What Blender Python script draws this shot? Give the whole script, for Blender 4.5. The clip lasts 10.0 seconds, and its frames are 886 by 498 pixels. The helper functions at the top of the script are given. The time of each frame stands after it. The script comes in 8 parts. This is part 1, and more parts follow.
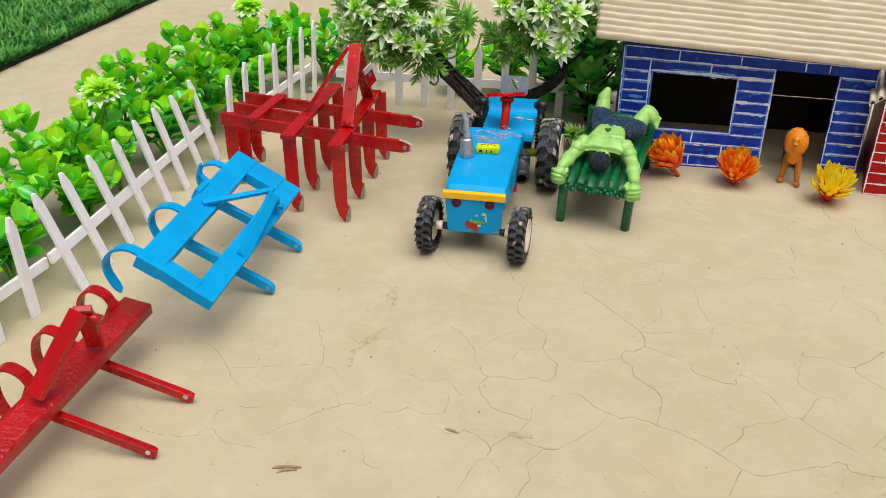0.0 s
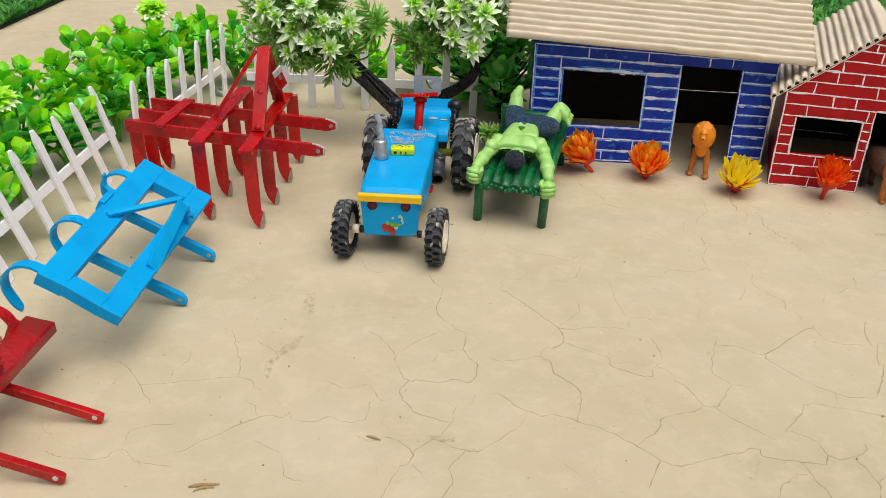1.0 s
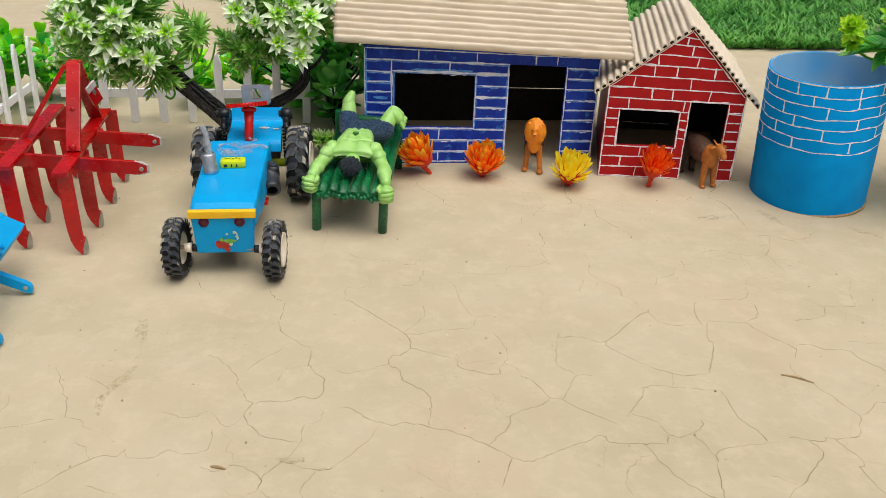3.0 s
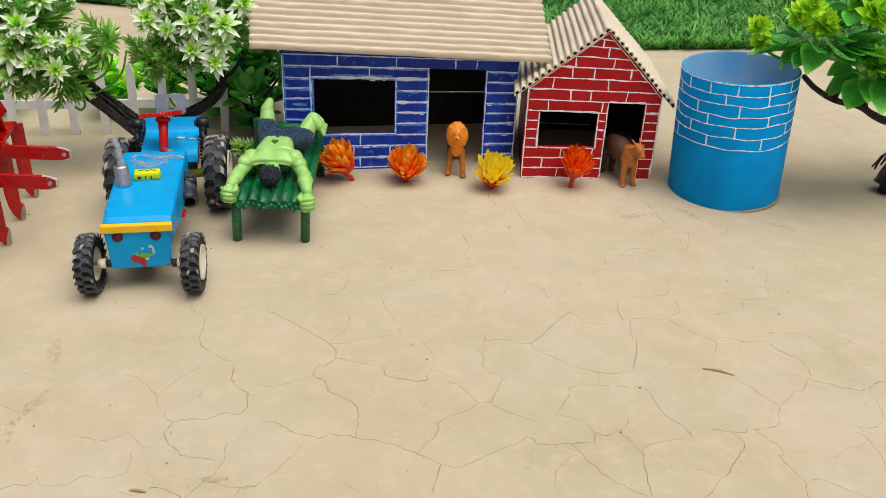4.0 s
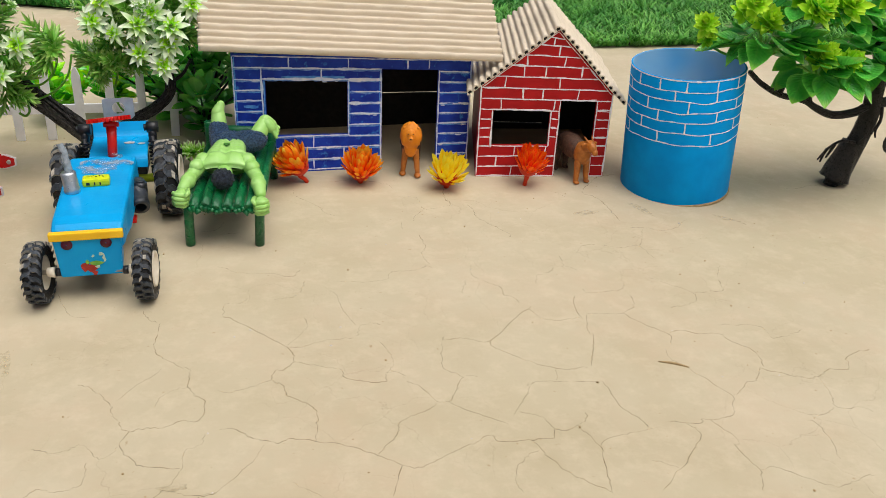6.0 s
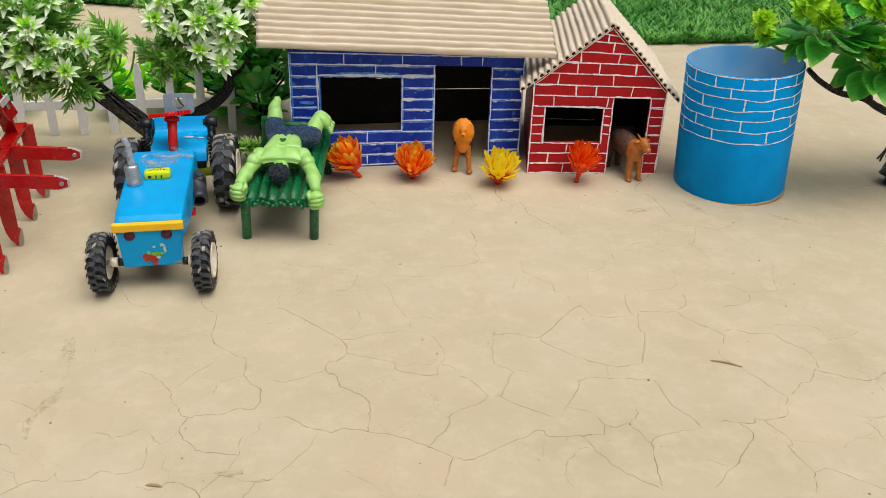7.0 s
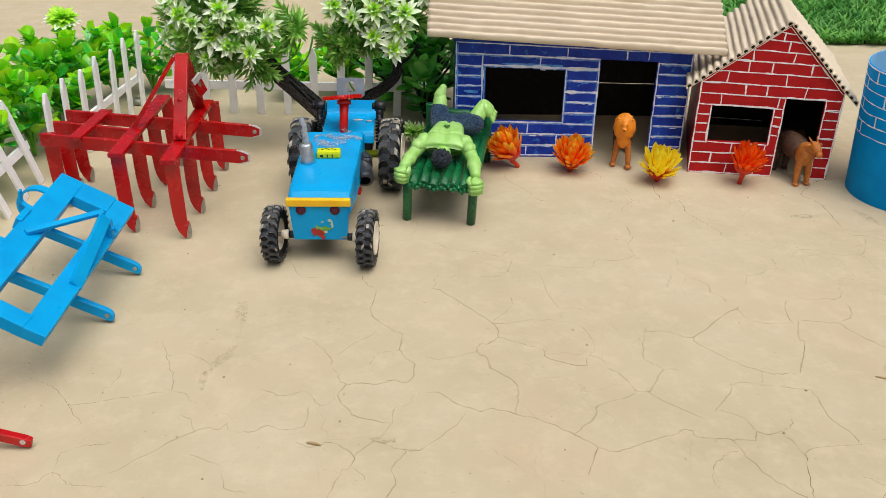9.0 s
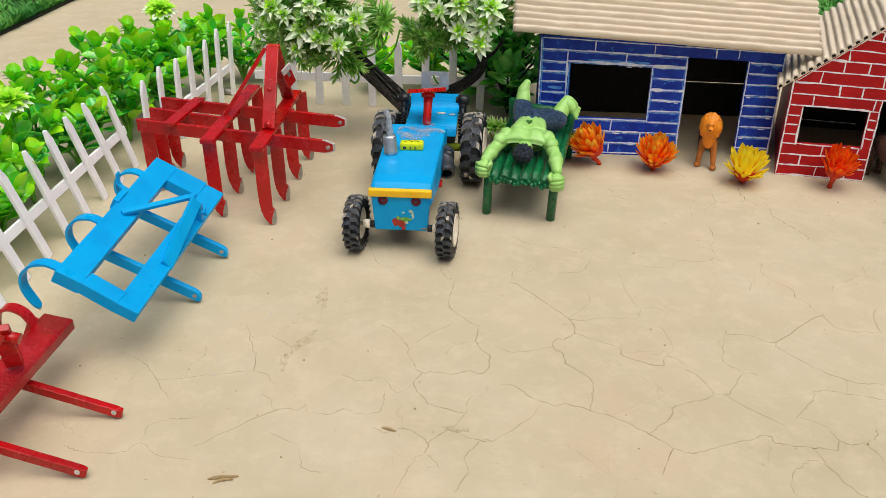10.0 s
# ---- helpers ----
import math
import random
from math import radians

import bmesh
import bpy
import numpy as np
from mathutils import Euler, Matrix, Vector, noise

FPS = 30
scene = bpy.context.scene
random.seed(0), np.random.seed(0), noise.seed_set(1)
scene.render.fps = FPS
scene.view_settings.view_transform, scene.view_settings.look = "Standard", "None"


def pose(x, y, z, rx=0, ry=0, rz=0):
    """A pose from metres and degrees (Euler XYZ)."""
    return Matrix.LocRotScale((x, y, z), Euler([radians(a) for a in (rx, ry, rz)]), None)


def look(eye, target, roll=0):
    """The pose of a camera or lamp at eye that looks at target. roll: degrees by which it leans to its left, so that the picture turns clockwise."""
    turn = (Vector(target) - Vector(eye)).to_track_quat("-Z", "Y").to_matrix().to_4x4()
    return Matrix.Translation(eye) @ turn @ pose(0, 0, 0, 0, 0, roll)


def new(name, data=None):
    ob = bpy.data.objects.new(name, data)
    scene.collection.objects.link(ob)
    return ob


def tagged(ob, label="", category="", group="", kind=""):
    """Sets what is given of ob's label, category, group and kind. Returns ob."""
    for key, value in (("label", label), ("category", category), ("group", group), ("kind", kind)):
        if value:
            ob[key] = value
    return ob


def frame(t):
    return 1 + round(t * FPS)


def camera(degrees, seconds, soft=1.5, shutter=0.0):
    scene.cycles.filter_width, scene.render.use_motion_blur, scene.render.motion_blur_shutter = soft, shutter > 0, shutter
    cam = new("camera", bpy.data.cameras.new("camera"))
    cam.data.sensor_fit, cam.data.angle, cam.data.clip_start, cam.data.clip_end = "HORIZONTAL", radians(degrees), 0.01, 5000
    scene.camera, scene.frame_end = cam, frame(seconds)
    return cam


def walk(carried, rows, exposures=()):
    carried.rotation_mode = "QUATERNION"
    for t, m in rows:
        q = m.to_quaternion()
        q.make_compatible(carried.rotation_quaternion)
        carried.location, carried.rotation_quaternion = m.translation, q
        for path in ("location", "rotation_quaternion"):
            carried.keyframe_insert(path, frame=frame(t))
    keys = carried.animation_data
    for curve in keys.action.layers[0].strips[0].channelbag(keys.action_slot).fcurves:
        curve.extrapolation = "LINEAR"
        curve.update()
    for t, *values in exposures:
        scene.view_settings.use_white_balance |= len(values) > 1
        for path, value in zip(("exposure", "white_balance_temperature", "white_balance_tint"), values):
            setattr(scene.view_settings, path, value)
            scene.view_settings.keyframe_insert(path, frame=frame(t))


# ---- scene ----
cam = camera(54.08, 10.0, soft=0.5)
ROWS = [
    (0, 0.1326, -0.0198, 0.4621, 10.86, -28.94, -0.22),
    (0.5, 0.1356, -0.0155, 0.4626, 8.30, -29.03, -0.50),
    (1, 0.1387, -0.0110, 0.4623, 5.51, -28.98, -0.83),
    (1.5, 0.1412, -0.0079, 0.4622, 2.80, -28.87, -1.10),
    (2, 0.1452, -0.0039, 0.4617, 0.20, -28.78, -1.32),
    (2.5, 0.1477, 0.0008, 0.4598, -2.29, -28.69, -1.54),
    (3, 0.1512, 0.0035, 0.4591, -4.96, -28.50, -1.81),
    (4.5, 0.1617, 0.0108, 0.4576, -12.10, -27.85, -2.56),
    (5, 0.1615, 0.0118, 0.4572, -13.62, -27.78, -2.83),
    (6.5, 0.1582, 0.0057, 0.4590, -11.78, -28.08, -2.04),
    (7, 0.1544, 0.0026, 0.4600, -9.85, -28.25, -1.64),
    (7.5, 0.1512, -0.0005, 0.4608, -7.62, -28.44, -1.27),
    (8, 0.1478, -0.0049, 0.4618, -5.04, -28.59, -0.94),
    (8.5, 0.1427, -0.0081, 0.4628, -2.49, -28.80, -0.76),
    (9, 0.1389, -0.0125, 0.4637, 0.19, -28.96, -0.55),
    (9.5, 0.1369, -0.0152, 0.4634, 2.80, -29.15, -0.27),
    (10, 0.1346, -0.0195, 0.4635, 5.48, -29.22, 0.03),
]
walk(cam, [(t, pose(x, y, z, 90 + pitch, roll, yaw)) for t, x, y, z, yaw, pitch, roll in ROWS])

# ---- light: open shade under a bright hazy sky ----
world = bpy.data.worlds.new("sky")
scene.world = world
world.use_nodes = True
wn = world.node_tree
wn.nodes.clear()
sky = wn.nodes.new("ShaderNodeTexSky")
sky.sky_type = "NISHITA"
sky.sun_disc = False
sky.sun_elevation, sky.sun_rotation = radians(70), radians(140)
sky.dust_density, sky.air_density, sky.ozone_density = 8.0, 0.7, 0.3
back = wn.nodes.new("ShaderNodeBackground")
back.inputs["Strength"].default_value = 0.105
wout = wn.nodes.new("ShaderNodeOutputWorld")
wn.links.new(sky.outputs[0], back.inputs[0])
wn.links.new(back.outputs[0], wout.inputs[0])
sun = new("sun", bpy.data.lights.new("sun", "SUN"))
sun.data.energy, sun.data.angle, sun.data.color = 2.75, radians(62), (0.935, 0.97, 0.98)
sun.matrix_world = look((0.50, 0.42, 2.2), (0.15, 0.9, 0))
scene.view_settings.exposure = -0.33


# ---- materials ----
def rgb(hexa):
    """A linear colour from an sRGB hex string."""
    out = []
    for i in (0, 2, 4):
        c = int(hexa[i:i + 2], 16) / 255
        out.append(c / 12.92 if c <= 0.04045 else ((c + 0.055) / 1.055) ** 2.4)
    return (*out, 1.0)


class Mat:
    """A small builder for node materials."""

    def __init__(self, name, rough=0.5, metal=0.0, spec=0.5):
        self.m = bpy.data.materials.new(name)
        self.m.use_nodes = True
        self.t = self.m.node_tree
        self.p = self.t.nodes["Principled BSDF"]
        self.p.inputs["Roughness"].default_value = rough
        self.p.inputs["Metallic"].default_value = metal
        self.p.inputs["Specular IOR Level"].default_value = spec
        self.co = None

    def node(self, kind, **props):
        n = self.t.nodes.new(kind)
        for k, v in props.items():
            if k == "op":
                n.operation = v
            elif k == "blend":
                n.blend_type = v
            elif k == "feature":
                n.feature = v
            elif k == "data":
                n.data_type = v
        return n

    def put(self, socket, value):
        if hasattr(value, "is_output"):
            self.t.links.new(value, socket)
        else:
            socket.default_value = value

    def coords(self):
        if self.co is None:
            self.co = self.node("ShaderNodeTexCoord")
        return self.co.outputs["Object"]

    def noise(self, scale, detail=4.0, rough=0.55, vec=None, distort=0.0):
        n = self.node("ShaderNodeTexNoise")
        self.put(n.inputs["Vector"], vec or self.coords())
        n.inputs["Scale"].default_value, n.inputs["Detail"].default_value = scale, detail
        n.inputs["Roughness"].default_value, n.inputs["Distortion"].default_value = rough, distort
        return n.outputs["Fac"]

    def ramp(self, fac, stops):
        n = self.node("ShaderNodeValToRGB")
        self.put(n.inputs[0], fac)
        e = n.color_ramp.elements
        while len(e) < len(stops):
            e.new(0.5)
        for el, (pos, col) in zip(e, stops):
            el.position = pos
            el.color = col if not isinstance(col, (int, float)) else (col, col, col, 1)
        return n.outputs[0]

    def mix(self, fac, a, b, blend="MIX"):
        n = self.node("ShaderNodeMix", data="RGBA", blend=blend)
        self.put(n.inputs[0], fac)
        self.put(n.inputs[6], a)
        self.put(n.inputs[7], b)
        return n.outputs[2]

    def math(self, op, a, b=0.0):
        n = self.node("ShaderNodeMath", op=op)
        self.put(n.inputs[0], a)
        self.put(n.inputs[1], b)
        return n.outputs[0]

    def uv(self):
        n = self.node("ShaderNodeUVMap")
        s = self.node("ShaderNodeSeparateXYZ")
        self.t.links.new(n.outputs[0], s.inputs[0])
        return s.outputs[0], s.outputs[1]

    def rnd(self):
        return self.node("ShaderNodeObjectInfo").outputs["Random"]

    def island(self):
        return self.node("ShaderNodeNewGeometry").outputs["Random Per Island"]

    def color(self, value):
        self.put(self.p.inputs["Base Color"], value)
        return self

    def rough(self, value):
        self.put(self.p.inputs["Roughness"], value)
        return self

    def bump(self, height, strength=0.3, distance=0.001):
        n = self.node("ShaderNodeBump")
        n.inputs["Strength"].default_value, n.inputs["Distance"].default_value = strength, distance
        self.put(n.inputs["Height"], height)
        self.t.links.new(n.outputs[0], self.p.inputs["Normal"])
        return self


def enamel(name, base, worn, rough=0.3, dents=60.0, chips=None, spec=0.5, strong=0.45):
    """Hand-brushed paint: brush grain, slight tone drift, a few chips."""
    k = Mat(name, rough, spec=spec)
    big = k.noise(22, 3)
    fine = k.noise(260, 4, 0.6)
    c = k.mix(k.ramp(big, [(0.35, 0), (0.7, 1)]), rgb(base), rgb(worn))
    if chips:
        c = k.mix(k.ramp(k.noise(95, 5, 0.7, distort=0.6), [(0.715, 0), (0.735, 1)]), c, rgb(chips))
    k.color(c)
    k.rough(k.ramp(k.noise(48, 4), [(0.3, rough * 0.75), (0.75, min(1, rough * 1.5))]))
    k.bump(k.mix(0.5, k.noise(dents, 3), fine), strong, 0.0012 if strong < 0.6 else 0.004)
    return k.m


def plain(name, base, other, rough=0.5, scale=40.0, bump=0.2, metal=0.0, spec=0.5, dist=0.0008):
    k = Mat(name, rough, metal, spec)
    k.color(k.mix(k.ramp(k.noise(scale, 5), [(0.3, 0), (0.72, 1)]), rgb(base), rgb(other)))
    k.rough(k.ramp(k.noise(scale * 2.3, 3), [(0.3, rough * 0.85), (0.75, min(1, rough * 1.2))]))
    k.bump(k.noise(scale * 6, 5, 0.65), bump, dist)
    return k.m


def leafy(name, stops, dark, light, rough=0.38, rib=0.35, spread=0.5, patch=70, glow=0.22, mid_tone=None, edge=None, gloss=0.32, own=0.55, veins=0.0):
    """Moulded plastic leaf: tone runs along the blade, a pale midrib, every leaf its own shade."""
    k = Mat(name, rough, spec=gloss)
    u, v = k.uv()
    along = k.ramp(v, [(p, rgb(c)) for p, c in stops])
    tone = k.ramp(k.math("ADD", k.math("MULTIPLY", k.rnd(), spread), k.math("MULTIPLY", k.island(), 1 - spread)),
                  [(0.0, rgb(dark))] + ([(0.5, rgb(mid_tone))] if mid_tone else []) + [(1.0, rgb(light))])
    c = k.mix(own, along, tone)
    mid = k.ramp(k.math("ABSOLUTE", k.math("SUBTRACT", u, 0.5)), [(0.0, 1), (0.07, 0)])
    c = k.mix(k.math("MULTIPLY", mid, rib), c, rgb("c8e88a"))
    c = k.mix(k.ramp(k.noise(patch, 3), [(0.4, 0), (0.8 if patch > 30 else 0.62, (0.12 if patch == 71 else 0.5 if patch == 72 else 0.35) if patch > 30 else 0.75)]), c, rgb(dark))
    if edge:
        c = k.mix(k.ramp(k.math("ABSOLUTE", k.math("SUBTRACT", u, 0.5)), [(0.28, 0), (0.5, 0.8)]), c, rgb(edge))
    k.color(c)
    k.p.inputs["Subsurface Weight"].default_value = 0.0
    if veins:
        # side veins run from the midrib to the margin
        slant = k.math("SUBTRACT", v, k.math("MULTIPLY", k.math("ABSOLUTE", k.math("SUBTRACT", u, 0.5)), 0.7))
        k.bump(k.math("SINE", k.math("MULTIPLY", slant, veins * 6.2832)), 0.32, 0.0012)
    else:
        k.bump(k.noise(220, 3), 0.25, 0.0006)
    tr = k.node("ShaderNodeBsdfTranslucent")
    k.put(tr.inputs[0], c)
    mx = k.node("ShaderNodeMixShader")
    mx.inputs[0].default_value = glow
    out = k.t.nodes["Material Output"]
    k.t.links.new(k.p.outputs[0], mx.inputs[1])
    k.t.links.new(tr.outputs[0], mx.inputs[2])
    k.t.links.new(mx.outputs[0], out.inputs[0])
    return k.m


def soil_material():
    """Smoothed clay, dried: a net of thin cracks in two sizes, broken off here and there, stains and grit."""
    k = Mat("dried_clay", 0.82, spec=0.25)
    co = k.coords()
    warp = k.node("ShaderNodeTexNoise")
    k.put(warp.inputs["Vector"], co)
    warp.inputs["Scale"].default_value, warp.inputs["Detail"].default_value = 12, 6
    warp.inputs["Roughness"].default_value = 0.56
    sub = k.node("ShaderNodeVectorMath", op="SUBTRACT")
    k.put(sub.inputs[0], warp.outputs["Color"])
    sub.inputs[1].default_value = (0.5, 0.5, 0.5)
    scl = k.node("ShaderNodeVectorMath", op="SCALE")
    k.put(scl.inputs[0], sub.outputs[0])
    scl.inputs["Scale"].default_value = 0.06
    add = k.node("ShaderNodeVectorMath", op="ADD")
    k.put(add.inputs[0], co)
    k.put(add.inputs[1], scl.outputs[0])

    def net(scale, width, gate_scale, lo, hi):
        v = k.node("ShaderNodeTexVoronoi", feature="DISTANCE_TO_EDGE")
        k.put(v.inputs["Vector"], add.outputs[0])
        v.inputs["Scale"].default_value = scale
        line = k.ramp(v.outputs["Distance"], [(0.0, 1), (width, 0)])
        gate = k.ramp(k.noise(gate_scale, 2), [(lo, 0), (hi, 1)])
        return k.math("MULTIPLY", line, gate)

    big = net(9.0, 0.0030, 3.2, 0.56, 0.66)
    small = k.math("MULTIPLY", net(17, 0.0052, 5.5, 0.48, 0.62), 0.65)
    crack = k.math("MAXIMUM", big, small)
    sep = k.node("ShaderNodeSeparateXYZ")
    k.put(sep.inputs[0], co)
    # only the yard between fence and houses has dried out
    crack = k.math("MULTIPLY", crack, k.math("MULTIPLY", k.ramp(k.math("ADD", sep.outputs["X"], 0.5), [(0.08, 0), (0.17, 1)]), k.ramp(k.math("SUBTRACT", sep.outputs["Y"], 0.5), [(0.46, 1), (0.56, 0.12)])))
    c = k.mix(k.ramp(k.noise(3.1, 4), [(0.3, 0), (0.7, 1)]), rgb("bbae90"), rgb("c5b99e"))
    c = k.mix(k.ramp(k.noise(11, 5, 0.6), [(0.42, 0), (0.72, 0.5)]), c, rgb("ae9f7f"))
    c = k.mix(k.ramp(k.noise(6.3, 5, 0.7), [(0.48, 0), (0.70, 0.42)]), c, rgb("c4ac8f"))
    c = k.mix(k.ramp(k.noise(33, 6, 0.7), [(0.48, 0), (0.70, 0.40)]), c, rgb("d4c6aa"))
    c = k.mix(k.ramp(k.noise(150, 3, 0.5), [(0.71, 0), (0.76, 0.6)]), c, rgb("9a7c55"))
    c = k.mix(k.math("MULTIPLY", crack, 0.24), c, rgb("6b5233"))
    k.color(c)
    h = k.math("ADD", k.math("MULTIPLY", k.noise(24, 5), 0.6), k.math("MULTIPLY", k.noise(240, 5, 0.65), 0.18))
    h = k.math("SUBTRACT", h, k.math("MULTIPLY", crack, 0.7))
    k.bump(h, 0.35, 0.004)
    return k.m


SOIL = soil_material()


def crack_material(name, lo, hi):
    """Shaded crack: brown, broken off here and there."""
    k = Mat(name, 0.95, spec=0.1)
    k.color(k.mix(k.noise(90, 3), rgb("6e5836"), rgb("94805a")))
    k.put(k.p.inputs["Alpha"], k.ramp(k.noise(60, 4, 0.6), [(0.30, lo), (0.58, hi)]))
    return k.m


WHITE_WOOD = plain("white_painted_wood", "efedf2", "fbfafc", 0.6, 60, 0.5)
RED = enamel("red_enamel", "be090c", "9c0709", 0.24, 55, spec=0.5)
RED_ROUGH = enamel("red_enamel_thick", "bc0a14", "9a070d", 0.20, 120, strong=0.8, spec=0.6)
BLUE = enamel("sky_blue_enamel", "00a4e2", "0096d6", 0.34, 50, spec=0.22)
STEEL = plain("worn_steel", "8f8b84", "b9b4aa", 0.45, 120, 0.5, 0.6)
WHITE_CHIP = plain("bare_white_tip", "d9d4d2", "b8b0ac", 0.5, 200, 0.3)
TYRE = plain("black_rubber", "050506", "0e0f11", 0.6, 130, 0.6)
TYRE_DUST = plain("dusty_rubber_lug", "1c2024", "474e56", 0.32, 160, 0.9)
TYRE_WORN = plain("worn_grey_rubber", "8a8476", "cac2b2", 0.6, 240, 0.7)
RIM = plain("cream_plastic", "d9cdb4", "efe6d5", 0.45, 90, 0.2)
ALU = plain("aluminium", "aab0b6", "cdd2d6", 0.32, 150, 0.5, 0.85)
ZINC = plain("zinc_plate", "9aa6b0", "b9c4cc", 0.4, 70, 0.3, 0.5)
BLACK = plain("black_plastic", "101114", "24262b", 0.38, 120, 0.4)
GREY_PLASTIC = plain("dark_grey_plastic", "17191c", "3c4046", 0.36, 140, 0.5)
FILM = plain("wrinkled_clear_film", "c4cbd0", "8f9aa2", 0.22, 260, 0.8)
FILM.node_tree.nodes["Principled BSDF"].inputs["Alpha"].default_value = 0.62
SPRING = plain("dark_spring_steel", "1c1d20", "4a4c50", 0.35, 200, 0.3, 0.7)
YELLOW = plain("yellow_tape", "fdcb1a", "f4bc10", 0.4, 80, 0.2)
LIME = plain("lime_plastic", "dde312", "c8d40a", 0.4, 90, 0.2)
LIME_DARK = plain("olive_lime_tube", "94a41c", "7d8d16", 0.45, 90, 0.2)
RED_PLASTIC = plain("red_plastic", "e01a10", "c41109", 0.33, 80, 0.2)
MAROON = plain("maroon_spot", "5d1430", "471028", 0.5, 150, 0.2)
DUST = plain("grey_dust", "a8adb0", "8fa6b4", 0.85, 110, 0.4)
nt = DUST.node_tree
film, tex = nt.nodes.new("ShaderNodeValToRGB"), nt.nodes.new("ShaderNodeTexNoise")
tex.inputs["Scale"].default_value, tex.inputs["Detail"].default_value = 70, 6
film.color_ramp.elements[0].position, film.color_ramp.elements[1].position = 0.42, 0.68
film.color_ramp.elements[1].color = (0.85, 0.85, 0.85, 1)
nt.links.new(nt.nodes.new("ShaderNodeTexCoord").outputs["Object"], tex.inputs["Vector"])
nt.links.new(tex.outputs["Fac"], film.inputs[0])
nt.links.new(film.outputs[0], nt.nodes["Principled BSDF"].inputs["Alpha"])
STICKER = plain("torn_sticker_red", "c23524", "8e2a1e", 0.7, 140, 0.4)
STICKER_GREEN = plain("torn_sticker_green", "4f9a3c", "8fbf4a", 0.7, 160, 0.4)
STICKER_PALE = plain("torn_sticker_pale", "9fc6b0", "c6d6c0", 0.7, 140, 0.4)
COT = enamel("green_paint", "0a6e3c", "07502c", 0.30, 120, spec=0.55, strong=0.65)
SKIN = plain("light_green_vinyl", "a8d67c", "92c860", 0.36, 60, 0.3)
HOLE_SHADE = plain("hole_shade_green", "2f6a18", "3f8020", 0.5, 60, 0.3)
DENIM = plain("dark_blue_vinyl", "14243c", "5f80ac", 0.28, 420, 1.0, dist=0.004)
HAIR = plain("black_vinyl", "101218", "4c5464", 0.20, 330, 1.0, dist=0.003)
ORANGE = plain("orange_vinyl", "f2961a", "e27e10", 0.5, 120, 0.7)
BROWN = plain("brown_vinyl", "6e4c38", "32231d", 0.5, 260, 0.8)
BROWN_DARK = plain("dark_brown_vinyl", "2a1710", "4a2a18", 0.5, 110, 0.4)
GOLD_VINYL = plain("golden_brown_vinyl", "cc7c2c", "a05a20", 0.45, 130, 0.6)
TAN_VINYL = plain("tan_vinyl", "c87a30", "a5601f", 0.5, 120, 0.5)
# paler copy of BARK; the ridges' highlights are put into its colour
BARK_RIDGE = plain("lit_bark_ridge", "131212", "5e5a57", 0.24, 260, 0.8, dist=0.002)
BARK = plain("black_brown_bark", "0b0a09", "3e3833", 0.30, 230, 1.0, dist=0.004)
STEM = plain("green_stem", "74b838", "4c9424", 0.40, 120, 0.3)
STEM_DARK = plain("dark_stem", "1c3a17", "12290f", 0.5, 120, 0.3)
TWIG = plain("dry_twig", "b49a6e", "8c744c", 0.8, 200, 0.6)
LINE = plain("white_brush_line", "e8e6ee", "f6f4f6", 0.6, 160, 0.5)
LINE_BLUE = plain("bluish_brush_line", "bcd0f6", "fbfbff", 0.6, 110, 0.5)
LINE_AZURE = plain("thin_azure_paint", "2c72d8", "6cb8f2", 0.6, 170, 0.5)
LINE_HAZE = plain("thin_blue_white_paint", "2458c4", "86b4f0", 0.6, 150, 0.5)
# near-black: the shade of the closed rooms is put into the colour
SHADED_INSIDE = plain("shade_dark_inside", "1a1512", "2a221b", 0.9, 60, 0.3)


def wall_paint(name, base, deep, streak, wear=0.66, amount=0.45, spec=0.22):
    k = Mat(name, 0.55, spec=spec)
    c = k.mix(k.ramp(k.noise(28, 4), [(0.35, 0), (0.7, 1)]), rgb(base), rgb(deep))
    c = k.mix(k.ramp(k.noise(75, 5, 0.7, distort=0.5), [(wear, 0), (wear + 0.1, amount)]), c, rgb(streak))
    k.color(c)
    k.bump(k.noise(120, 5, 0.6), 0.35, 0.0008)
    return k.m


BLUE_WALL = wall_paint("cobalt_wall_paint", "2248c0", "152a94", "4aa0ee", 0.58, 0.55)
RED_WALL = wall_paint("brick_red_wall_paint", "b81a1e", "a01417", "c43a3c")
DRUM = wall_paint("azure_drum_paint", "009ae4", "008cd6", "00a8ec", spec=0.08)


def cardboard_material():
    k = Mat("brown_cardboard", 0.85, spec=0.2)
    co = k.node("ShaderNodeMapping")
    k.put(co.inputs["Vector"], k.coords())
    co.inputs["Scale"].default_value = (1, 7, 7)
    c = k.mix(k.ramp(k.noise(14, 4), [(0.3, 0), (0.7, 1)]), rgb("cfc1aa"), rgb("dbcdb7"))
    c = k.mix(k.ramp(k.noise(60, 6, 0.7, vec=co.outputs[0]), [(0.55, 0), (0.8, 0.5)]), c, rgb("b09c7e"))
    c = k.mix(k.ramp(k.noise(210, 3), [(0.7, 0), (0.78, 0.6)]), c, rgb("e6d5b8"))
    k.color(c)
    k.bump(k.noise(300, 5, 0.7), 0.4, 0.0008)
    return k.m


